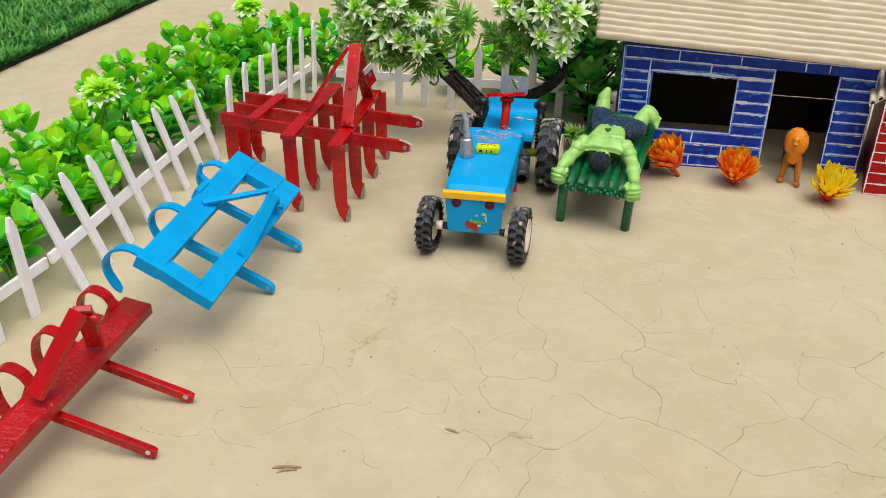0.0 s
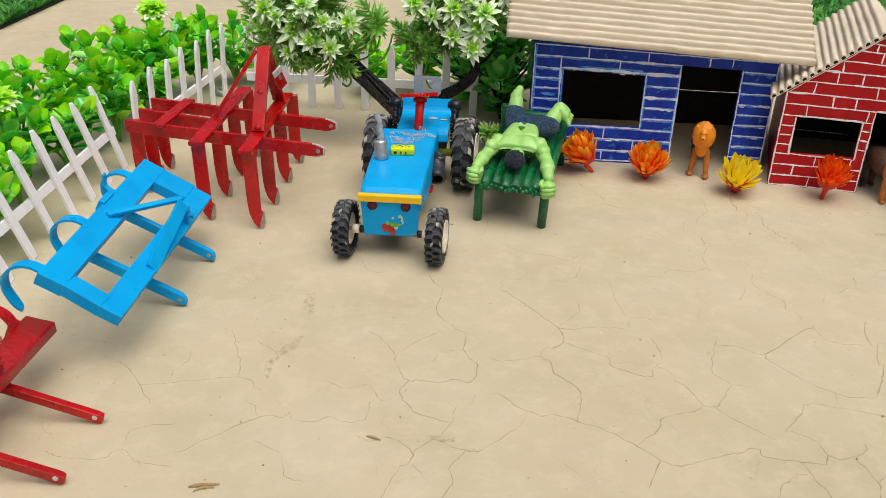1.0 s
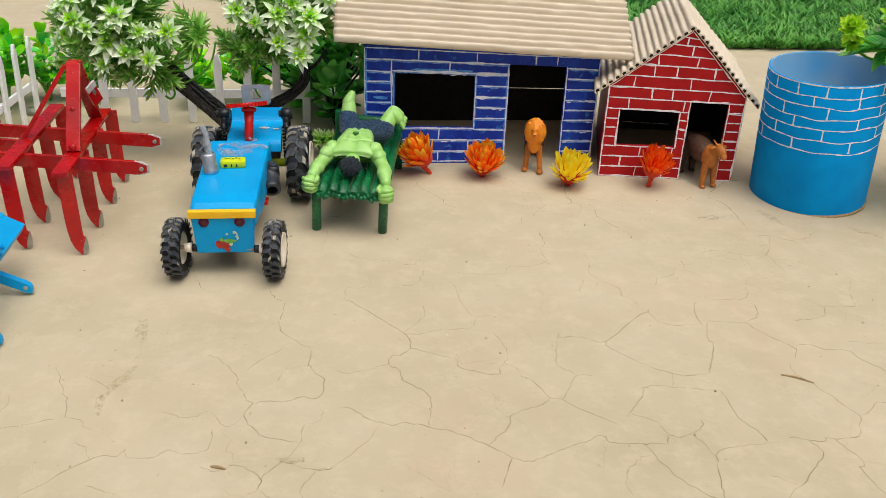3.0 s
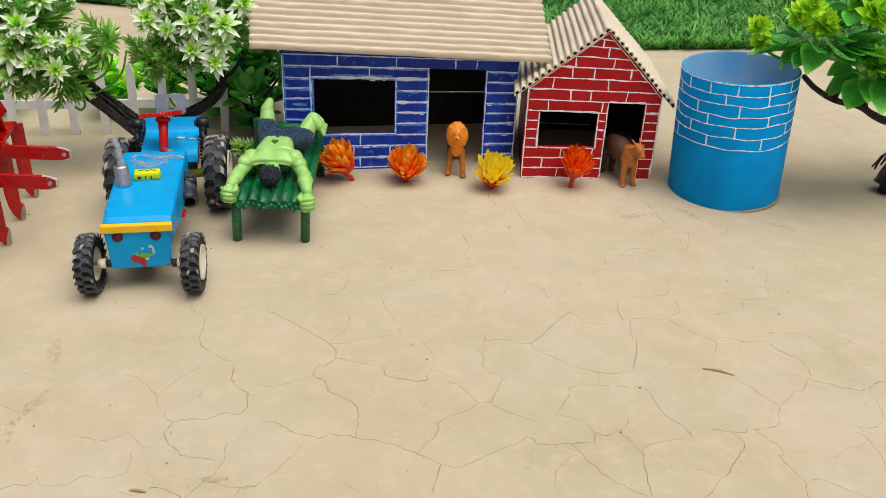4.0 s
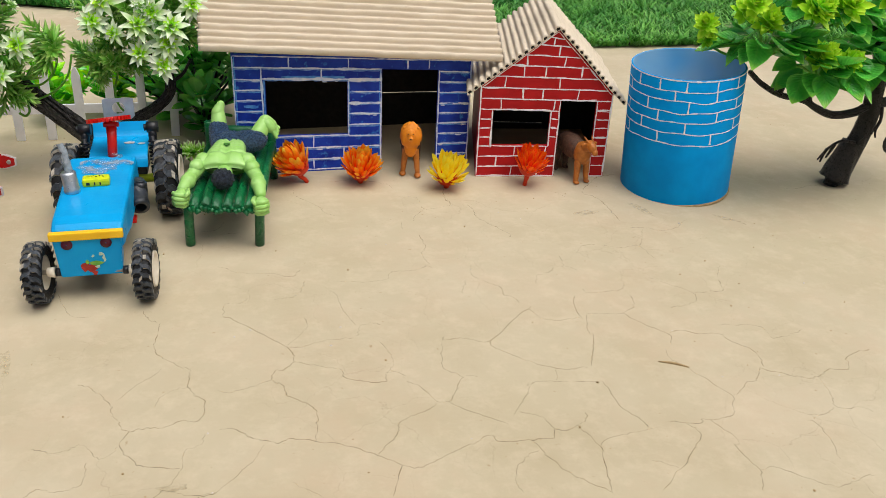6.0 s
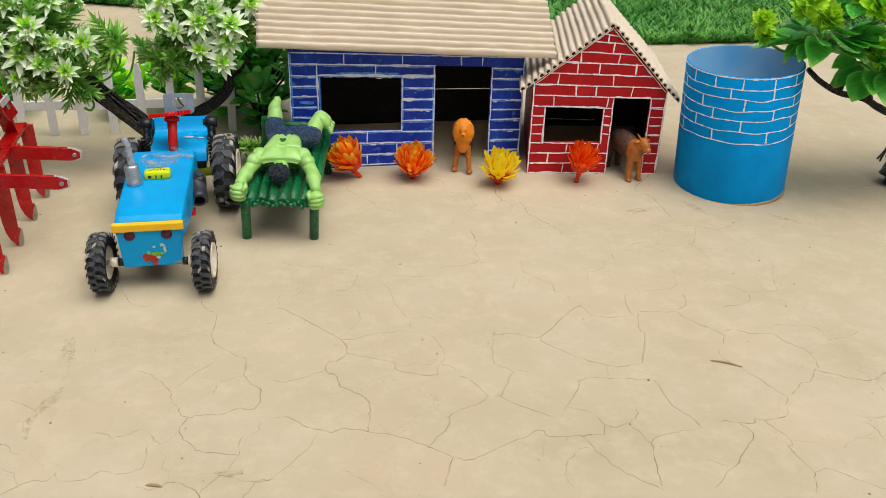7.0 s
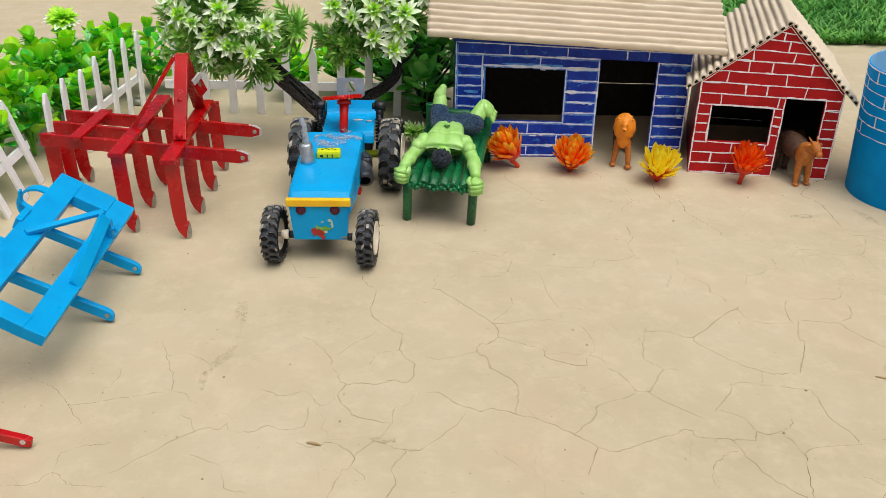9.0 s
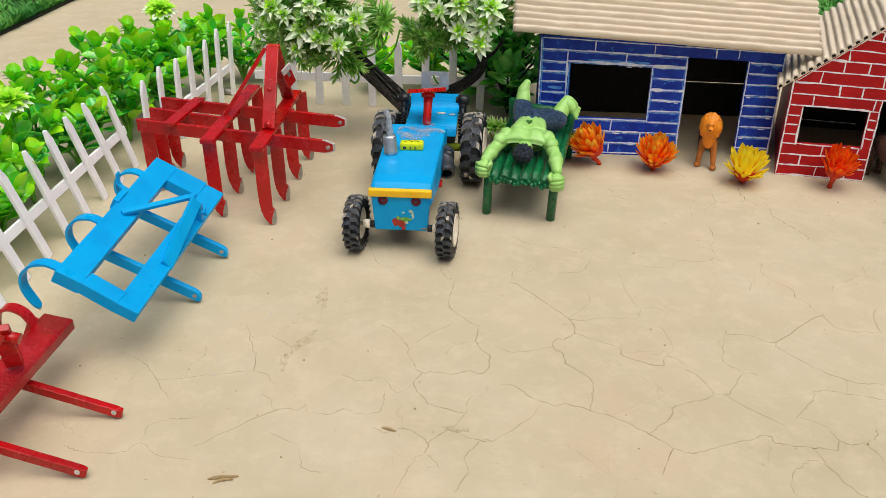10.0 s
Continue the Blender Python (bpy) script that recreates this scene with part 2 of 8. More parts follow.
CARD = cardboard_material()
FLUTE_SHADE = plain("flute_hollow_shade", "15100b", "0b0806", 0.9, 160, 0.5)
LEAF = leafy("bright_green_leaf", [(0.0, "067a2c"), (0.5, "34d03c"), (1.0, "98f224")], "04a06c", "b8f624", rib=0.06, glow=0.2, mid_tone="3cd43e", gloss=0.8, rough=0.22, spread=0.85, patch=71, own=0.6, edge="a4f058")
LEAF_LIT = leafy("lit_lime_leaf", [(0.0, "1c981c"), (0.5, "6cdc18"), (1.0, "cef824")], "4cd820", "d4fa24", rib=0.06, glow=0.2, mid_tone="90ec18", gloss=0.7, rough=0.24, spread=0.85, patch=71)
LEAF_DARK = leafy("dark_green_leaf", [(0.0, "22a038"), (0.6, "58d04c"), (1.0, "a0ec5c")], "189040", "a8ec64", glow=0.15, rib=0.1, gloss=0.8, rough=0.22)
LEAF_BIG = leafy("veined_green_leaf", [(0.0, "1e9a36"), (0.72, "44c846"), (1.0, "d8f658")], "0e8a40", "8ae458", rib=0.06, glow=0.15, edge="7cd858", gloss=0.8, rough=0.27, veins=9.0)
ROSETTE_LIME = leafy("lime_rosette_leaf", [(0.0, "74d01c"), (0.6, "b8f42c"), (1.0, "ecfc6c")], "92e824", "d8fa4c", rib=0.06, glow=0.25, gloss=0.45)
ROSETTE_WHITE = leafy("white_tipped_leaf", [(0.0, "6cbc18"), (0.36, "a8e24c"), (0.60, "f4fae6"), (1.0, "fefefa")], "b8e878", "fdfef8", rib=0.04, glow=0.15, own=0.34, gloss=0.45)
NEEDLE = leafy("narrow_green_leaf", [(0.0, "106010"), (0.4, "58c034"), (1.0, "f0fca8")], "24881c", "ccf470", rib=0.2, patch=71, glow=0.18, gloss=0.7, rough=0.28, spread=0.35)
ROSETTE_BIG = leafy("layered_lime_leaf", [(0.0, "54bc1c"), (0.5, "b0ec2c"), (1.0, "f0fe60")], "98e428", "e0fa4c", rib=0.06, glow=0.2, gloss=0.5, rough=0.3)
SPRIG_LEAF = leafy("white_ended_sprig_leaf", [(0.0, "4cb01c"), (0.5, "9ce238"), (0.75, "e4f6b0"), (1.0, "fdfdf0")], "7ccc30", "d0f070", rib=0.04, glow=0.18, own=0.25, gloss=0.4)
PETAL_ORANGE = leafy("orange_petal", [(0.0, "c41000"), (0.38, "fa4400"), (0.70, "ff9c18"), (1.0, "ffe83c")], "fa3000", "fff254", rib=0.0, glow=0.3, mid_tone="ff8008", spread=1.0, patch=71, gloss=0.25, own=0.55)
PETAL_YELLOW = leafy("yellow_petal", [(0.0, "e84800"), (0.25, "ffbc00"), (0.5, "ffe810"), (1.0, "fffa4c")], "ffd400", "fffa58", rib=0.0, glow=0.3, mid_tone="ffe000", edge="fff44c", spread=1.0, patch=71, gloss=0.10, own=0.5)
PETAL_RED = leafy("red_petal", [(0.0, "c40a00"), (0.5, "f42c08"), (1.0, "ff7018")], "f62c0c", "ff9428", rib=0.0, glow=0.32, mid_tone="fa4410", edge="ff8c18", spread=1.0, patch=71, gloss=0.10)
GRASS = leafy("turf_blade", [(0.0, "1e561e"), (0.6, "4eae42"), (1.0, "aee27a")], "2a7c30", "98d45c", rib=0.0, patch=14)
PETAL_CORE = plain("red_orange_plastic", "dc3a08", "c42a06", 0.5, 120, 0.3)
TURF_BASE = plain("turf_backing", "12160d", "1d2415", 0.95, 60, 0.4)


# ---- building kit ----
def part(name, bm, material, parent=None, label="", smooth=False, m=None):
    """Links a bmesh as one mesh object, under a thing or a part where one is given."""
    me = bpy.data.meshes.new(name)
    bm.normal_update()
    bm.to_mesh(me)
    bm.free()
    for mat in (material if isinstance(material, (list, tuple)) else [material]):
        me.materials.append(mat)
    if smooth:
        me.polygons.foreach_set("use_smooth", [True] * len(me.polygons))
    ob = new(name, me)
    if parent is not None:
        ob.parent = parent
    if m is not None:
        ob.matrix_basis = m
    if label:
        tagged(ob, label)
    return ob


def again(name, ob, parent, m):
    """Another object on the same mesh."""
    o = new(name, ob.data)
    o.parent = parent
    o.matrix_basis = m
    return o


def thing(name, m, label, category, group="", kind=""):
    ob = new(name)
    ob.empty_display_size = 0.02
    ob.matrix_basis = m
    return tagged(ob, label, category, group, kind)


def box(bm, size, m=None, bevel=0.0, mat=0):
    r = bmesh.ops.create_cube(bm, size=1.0)
    vs = r["verts"]
    bmesh.ops.scale(bm, vec=size, verts=vs)
    fs = list({f for v in vs for f in v.link_faces})
    for f in fs:
        f.material_index = mat
    if bevel:
        es = list({e for v in vs for e in v.link_edges})
        r = bmesh.ops.bevel(bm, geom=es, offset=bevel, segments=2, affect="EDGES", profile=0.6)
        vs = list({v for f in r["faces"] for v in f.verts} | {v for v in vs if v.is_valid})
        for f in r["faces"]:
            f.material_index = mat
    if m is not None:
        bmesh.ops.transform(bm, matrix=m, verts=vs)
    return vs


def along(a, b, up=(0, 0, 1)):
    """A frame at the middle of a and b, its y axis along them, z towards up."""
    a, b, up = Vector(a), Vector(b), Vector(up)
    y = (b - a).normalized()
    x = y.cross(up)
    x = x.normalized() if x.length > 1e-6 else y.orthogonal().normalized()
    z = x.cross(y)
    return Matrix.Translation((a + b) / 2) @ Matrix((x, y, z)).transposed().to_4x4()


def bar(bm, a, b, width, thick, up=(0, 0, 1), bevel=0.0, mat=0):
    return box(bm, (width, (Vector(b) - Vector(a)).length, thick), along(a, b, up), bevel, mat)


def tube(bm, pts, radii, n=10, mat=0, flat=1.0):
    """A round sweep through pts; radii one number or one for each point."""
    pts = [Vector(p) for p in pts]
    if isinstance(radii, (int, float)):
        radii = [radii] * len(pts)
    rings, ref = [], None
    for i, p in enumerate(pts):
        d = (pts[min(i + 1, len(pts) - 1)] - pts[max(i - 1, 0)]).normalized()
        ref = d.orthogonal() if ref is None else ref - d * ref.dot(d)
        ref = ref.normalized() if ref.length > 1e-6 else d.orthogonal().normalized()
        s = d.cross(ref)
        rings.append([bm.verts.new(p + radii[i] * (ref * math.cos(2 * math.pi * k / n) + s * flat * math.sin(2 * math.pi * k / n))) for k in range(n)])
    for a, b in zip(rings, rings[1:]):
        for k in range(n):
            f = bm.faces.new((a[k], a[(k + 1) % n], b[(k + 1) % n], b[k]))
            f.material_index, f.smooth = mat, True
    for ring, flip in ((rings[0], True), (rings[-1], False)):
        f = bm.faces.new(list(reversed(ring)) if flip else ring)
        f.material_index = mat
    return [v for r in rings for v in r]


def strap(bm, pts, wide, width, thick, mat=0):
    """A flat bent strap through pts; wide: the direction of its width."""
    pts, wide = [Vector(p) for p in pts], Vector(wide).normalized()
    rings = []
    for i, p in enumerate(pts):
        d = (pts[min(i + 1, len(pts) - 1)] - pts[max(i - 1, 0)]).normalized()
        nrm = d.cross(wide).normalized()
        w = width[i] if isinstance(width, (list, tuple)) else width
        rings.append([bm.verts.new(p + wide * sx * w / 2 + nrm * sz * thick / 2) for sx, sz in ((-1, -1), (1, -1), (1, 1), (-1, 1))])
    for a, b in zip(rings, rings[1:]):
        for k in range(4):
            bm.faces.new((a[k], a[(k + 1) % 4], b[(k + 1) % 4], b[k])).material_index = mat
    bm.faces.new(list(reversed(rings[0]))).material_index = mat
    bm.faces.new(rings[-1]).material_index = mat
    bmesh.ops.recalc_face_normals(bm, faces=bm.faces)


def lathe(bm, profile, n=32, m=None, mat=0, closed=False):
    """Turns a profile of (radius, height) about z."""
    m = m or Matrix()
    rings = []
    for r, z in profile:
        if r < 1e-6:
            rings.append([bm.verts.new(m @ Vector((0, 0, z)))])
        else:
            rings.append([bm.verts.new(m @ Vector((r * math.cos(2 * math.pi * k / n), r * math.sin(2 * math.pi * k / n), z))) for k in range(n)])
    pairs = list(zip(rings, rings[1:])) + ([(rings[-1], rings[0])] if closed else [])
    for a, b in pairs:
        for k in range(n):
            q = [a[k % len(a)], a[(k + 1) % len(a)], b[(k + 1) % len(b)], b[k % len(b)]]
            q = [v for i, v in enumerate(q) if v not in q[:i]]
            if len(q) > 2:
                f = bm.faces.new(q)
                f.material_index, f.smooth = mat, True


def ball(bm, centre, radii, rot=(0, 0, 0), mat=0, seg=14, lump=0.0):
    r = bmesh.ops.create_uvsphere(bm, u_segments=seg, v_segments=seg * 2 // 3, radius=1.0)
    if lump:
        for v in r["verts"]:
            v.co *= 1 + lump * noise.noise(v.co * 5.0)
    for f in {f for v in r["verts"] for f in v.link_faces}:
        f.material_index, f.smooth = mat, True
    bmesh.ops.transform(bm, matrix=pose(*centre, *rot) @ Matrix.Diagonal((*radii, 1)), verts=r["verts"])


def limb(bm, a, b, ra, rb, mat=0, n=12):
    """A rounded limb from a to b."""
    a, b = Vector(a), Vector(b)
    d = (b - a).normalized()
    pts, rad = [], []
    for t in (-0.95, -0.7, -0.35, 0):
        pts.append(a + d * ra * t)
        rad.append(ra * math.sqrt(1 - t * t))
    for t in (0.33, 0.66):
        pts.append(a.lerp(b, t))
        rad.append((ra + (rb - ra) * t) * 1.04)
    for t in (0, 0.35, 0.7, 0.95):
        pts.append(b + d * rb * t)
        rad.append(rb * math.sqrt(1 - t * t))
    tube(bm, pts, rad, n, mat)


def leaf(bm, m, length, width, curl=0.3, fold=0.25, segs=4, shape=0.5, mat=0, point=1.0):
    """A leaf from the origin of m along its y axis, with its upper side to z. shape: where it is widest."""
    uvl = bm.loops.layers.uv.verify()
    rows = []
    for i in range(segs + 1):
        t = i / segs
        if t < shape:
            w = math.sin(t / shape * math.pi / 2) ** 0.75
        else:
            w = max(0.0, math.cos((t - shape) / (1 - shape) * math.pi / 2)) ** point
        w = max(w, 0.06) * width / 2
        a = curl * t
        y = length * (t if abs(curl) < 1e-3 else math.sin(a) / curl)
        z = length * (0 if abs(curl) < 1e-3 else (1 - math.cos(a)) / curl)
        rows.append([bm.verts.new(m @ Vector((s * w, y, z + (0.35 * abs(s) + 0.65 * s * s) * w * fold))) for s in (-1, -0.55, 0, 0.55, 1)])
    us = (0.0, 0.225, 0.5, 0.775, 1.0)
    for i, (a, b) in enumerate(zip(rows, rows[1:])):
        for k in range(4):
            f = bm.faces.new((a[k], a[k + 1], b[k + 1], b[k]))
            f.material_index, f.smooth = mat, True
            for loop, (u, v) in zip(f.loops, ((us[k], i / segs), (us[k + 1], i / segs), (us[k + 1], (i + 1) / segs), (us[k], (i + 1) / segs))):
                loop[uvl].uv = (u, v)


def aim(at, way, spin=0.0):
    """A frame at a place with its y axis along way, turned about it by spin degrees."""
    y = Vector(way).normalized()
    x = y.cross(Vector((0, 0, 1)))
    x = x.normalized() if x.length > 1e-5 else Vector((1, 0, 0))
    return Matrix.Translation(at) @ Matrix((x, y, x.cross(y))).transposed().to_4x4() @ pose(0, 0, 0, 0, spin, 0)


def sweep(pts, n):
    """A smooth line through pts."""
    pts = [Vector(p) for p in pts]
    out = []
    for i in range(len(pts) - 1):
        p0, p1, p2, p3 = pts[max(i - 1, 0)], pts[i], pts[i + 1], pts[min(i + 2, len(pts) - 1)]
        for k in range(n):
            t = k / n
            out.append(0.5 * ((2 * p1) + (p2 - p0) * t + (2 * p0 - 5 * p1 + 4 * p2 - p3) * t * t + (3 * p1 - p0 - 3 * p2 + p3) * t ** 3))
    return out + [pts[-1]]


# ---- setting: ground and turf ----
def ground():
    bm = bmesh.new()
    bmesh.ops.create_grid(bm, x_segments=60, y_segments=60, size=40.0)
    part("ground", bm, SOIL)
    tagged(bpy.data.objects["ground"], "smooth sandy clay ground with thin drying cracks", "ground", kind="structure")


def turf(x0, x1, y0, y1, count, seed, label, skew=0.0, place=None, rim=-0.012):
    """A mat of artificial grass: a backing and many bent blades."""
    rng = np.random.default_rng(seed)
    bm = bmesh.new()
    vs = [bm.verts.new((x + skew * (y - y0), y, z)) for z in (0.0005, 0.006) for x, y in ((x0 - rim, y0 - rim), (x1 + rim, y0 - rim), (x1 + rim, y1), (x0 - rim, y1))]
    for q in ((4, 5, 6, 7), (0, 1, 5, 4), (1, 2, 6, 5), (2, 3, 7, 6), (3, 0, 4, 7)):
        bm.faces.new([vs[i] for i in q])
    mat = part("grass_mat", bm, TURF_BASE)
    tagged(mat, label, "grass mat")
    if place is not None:
        mat.matrix_basis = place
    n = count
    y = rng.uniform(y0, y1, n)
    x = rng.uniform(x0, x1, n) + skew * (y - y0)
    edge = rng.random(n) < 0.04
    y = np.where(edge, y0 + rng.uniform(0.0, 0.014, n), y)
    side = rng.random(n) < 0.06
    x = np.where(side & (x1 < 0), x1 + skew * (y - y0) - rng.uniform(0.0, 0.014, n), x)
    tuft = np.sin(x * 61 + np.cos(y * 47)) * np.cos(y * 53)
    h = rng.uniform(0.012, 0.029, n) * (1 + 0.25 * tuft)
    a = rng.uniform(0, 2 * np.pi, n)
    lean = rng.uniform(0.3, 1.6, n) * h
    w = rng.uniform(0.0013, 0.0026, n)
    dx, dy = np.cos(a), np.sin(a)
    px, py = -dy * w, dx * w
    z0 = np.full(n, 0.003)
    pts = np.stack([
        np.stack([x - px, y - py, z0], -1), np.stack([x + px, y + py, z0], -1),
        np.stack([x + 0.35 * lean * dx + px, y + 0.35 * lean * dy + py, h * 0.62], -1),
        np.stack([x + 0.35 * lean * dx - px, y + 0.35 * lean * dy - py, h * 0.62], -1),
        np.stack([x + lean * dx, y + lean * dy, h], -1)], 1).reshape(-1, 3)
    base = np.arange(n)[:, None] * 5
    quads = (base + np.array([0, 1, 2, 3])).tolist()
    tris = (base + np.array([3, 2, 4])).tolist()
    me = bpy.data.meshes.new("turf_pile")
    me.from_pydata(pts.tolist(), [], quads + tris)
    me.materials.append(GRASS)
    uv = me.uv_layers.new(name="UVMap")
    flat = np.concatenate([np.tile([0, 0, 1, 0, 1, 0.6, 0, 0.6], n), np.tile([0, 0.6, 1, 0.6, 0.5, 1], n)]).astype(np.float32)
    uv.data.foreach_set("uv", flat)
    ob = new("turf_pile", me)
    ob.parent = mat
    tagged(ob, kind="stuff")


ground()
turf(0.88, 2.3, 1.66, 2.6, 44000, 3, "mat of green artificial grass lying behind the houses", -0.03)
turf(-1.9, -0.90, 1.22, 2.4, 36000, 4, "mat of green artificial grass with black backing, beyond the hedge", 0.03, rim=0.004)
turf(0.0, 1.30, 0.0, 0.55, 26000, 6, "mat of green artificial grass lying askew behind the tree", 0.0, pose(-0.36, 2.105, 0.002, 0, 0, -19.3))


# ---- fences ----
def picket_mesh(height, width=0.0115, thick=0.0042):
    bm = bmesh.new()
    prof = [(-width / 2, 0), (width / 2, 0), (width / 2, height - 0.013), (width * 0.16, height), (-width * 0.16, height), (-width / 2, height - 0.013)]
    front = [bm.verts.new((x, -thick / 2, z)) for x, z in prof]
    rear = [bm.verts.new((x, thick / 2, z)) for x, z in prof]
    bm.faces.new(front)
    bm.faces.new(list(reversed(rear)))
    for i in range(6):
        j = (i + 1) % 6
        bm.faces.new((front[j], front[i], rear[i], rear[j]))
    bmesh.ops.bevel(bm, geom=list(bm.edges), offset=0.0006, segments=1, affect="EDGES")
    return bm


def fence(first, last, n, height, rail_z, lean_along=0.0, lean_out=0.0, label="", over=(0.012, 0.012), rail_h=0.011, seed=1):
    """A panel of n pickets on one rail, from the first foot to the last."""
    rng = random.Random(seed)
    first, last = Vector((*first, 0)), Vector((*last, 0))
    yaw = math.degrees(math.atan2(last.y - first.y, last.x - first.x))
    run = (last - first).length
    fn = thing("picket_fence", pose(*first, 0, 0, yaw), label, "fence", "white picket fence panels")
    tilt = pose(0, 0, 0, math.degrees(lean_out), 0, 0)
    proto = None
    for i in range(n):
        at = Vector((run * i / (n - 1), 0, 0))
        m = tilt @ Matrix.Translation(at) @ pose(0, 0, 0, rng.uniform(-0.7, 0.7), math.degrees(lean_along) + rng.uniform(-1, 1), rng.uniform(-2, 2)) @ Matrix.Diagonal((1, 1, rng.uniform(0.97, 1.02), 1))
        if proto is None:
            proto = part("picket", picket_mesh(height), WHITE_WOOD, fn, m=m)
        else:
            again("picket", proto, fn, m)
    bm = bmesh.new()
    sx = rail_z * math.tan(lean_along)
    box(bm, (run + over[0] + over[1], 0.0042, rail_h), tilt @ Matrix.Translation((run / 2 + sx + (over[1] - over[0]) / 2, 0.0044, rail_z)), 0.0006)
    part("rail", bm, WHITE_WOOD, fn)
    return fn


fence((-0.392, 0.498), (-0.382, 0.594), 3, 0.108, 0.040, 0.0, -0.03, "near panel of white wooden picket fence with one rail", (0.02, 0.035), seed=2)
fence((-0.3630, 0.6500), (-0.3680, 0.989), 8, 0.114, 0.048, -0.135, -0.19, "leaning panel of white wooden picket fence with one rail", (0.018, 0.019), seed=3)
fence((-0.350, 1.000), (-0.328, 1.280), 7, 0.115, 0.043, 0.06, 0.02, "upright panel of white wooden picket fence with one rail", (0.010, 0.012), seed=4)
fence((-0.262, 1.250), (0.069, 1.244), 9, 0.106, 0.043, 0.02, 0.0, "white wooden picket fence behind the tractor and tree", (0.020, 0.012), rail_h=0.013, seed=5)


# ---- cardboard houses ----
def wall_panel(bm, outline, holes, thick, fix, mat=0):
    """A wall in the xz plane: a convex outline, cut by rectangular holes (x0, z0, x1, z1); built from convex strips."""
    xs = sorted({p[0] for p in outline} | {h[0] for h in holes} | {h[2] for h in holes})

    def span(x):
        zs = []
        for (xa, za), (xb, zb) in zip(outline, outline[1:] + outline[:1]):
            if xa == xb:
                if abs(x - xa) < 1e-9:
                    zs += [za, zb]
            elif min(xa, xb) - 1e-9 <= x <= max(xa, xb) + 1e-9:
                zs.append(za + (zb - za) * (x - xa) / (xb - xa))
        return min(zs), max(zs)

    for xa, xb in zip(xs, xs[1:]):
        (la, ha), (lb, hb) = span(xa), span(xb)
        cuts = sorted([(h[1], h[3]) for h in holes if h[0] <= xa + 1e-9 and h[2] >= xb - 1e-9])
        pieces, lo = [], (la, lb)
        for z0, z1 in cuts:
            if z0 > max(lo) + 1e-6:
                pieces.append((lo, (z0, z0)))
            lo = (z1, z1)
        pieces.append((lo, (ha, hb)))
        for (a0, b0), (a1, b1) in pieces:
            v = [bm.verts.new((x, y, fix(x, z))) for y in (0, thick) for x, z in ((xa, a0), (xb, b0), (xb, b1), (xa, a1))]
            for q in ((0, 1, 2, 3), (7, 6, 5, 4), (0, 4, 5, 1), (2, 6, 7, 3), (1, 5, 6, 2), (3, 7, 4, 0)):
                bm.faces.new([v[i] for i in q]).material_index = mat
    bmesh.ops.remove_doubles(bm, verts=bm.verts, dist=1e-6)


def brush_line(parent, a, b, width, material, fix, rng, y=-0.0003, blob=0.0):
    """A hand-drawn line of paint on the front of a wall, from a to b in x and z, with an uneven edge."""
    bm = bmesh.new()
    a, b = Vector((a[0], 0, a[1])), Vector((b[0], 0, b[1]))
    d = b - a
    side = Vector((-d.z, 0, d.x)).normalized()
    n = max(4, int(d.length / 0.004))
    seed = rng.uniform(0, 90)
    y -= rng.uniform(0.0, 0.00016)
    rows = []
    for i in range(n + 1):
        t = i / n
        p = a + d * t + side * 0.0007 * noise.noise(Vector((t * d.length * 60, seed, 0)))
        w = width * (0.75 + 0.55 * noise.noise(Vector((t * d.length * 170, seed, 5))) + max(0, noise.noise(Vector((t * d.length * 38, seed, 9))) - 0.25) * blob)
        w = min(max(w, width * 0.3), 0.0042) * (0.55 if i in (0, n) else 1)
        up, dn = p + side * w / 2, p - side * w / 2
        rows.append([bm.verts.new((q.x, yy, fix(q.x, q.z))) for q, yy in ((dn, 0), (dn, y), (up, y), (up, 0))])
    for r, s in zip(rows, rows[1:]):
        for k in range(3):
            bm.faces.new((r[k], r[k + 1], s[k + 1], s[k]))
    for r in (rows[0], rows[-1]):
        bm.faces.new(r)
    bmesh.ops.recalc_face_normals(bm, faces=bm.faces)
    part("painted_line", bm, material, parent)


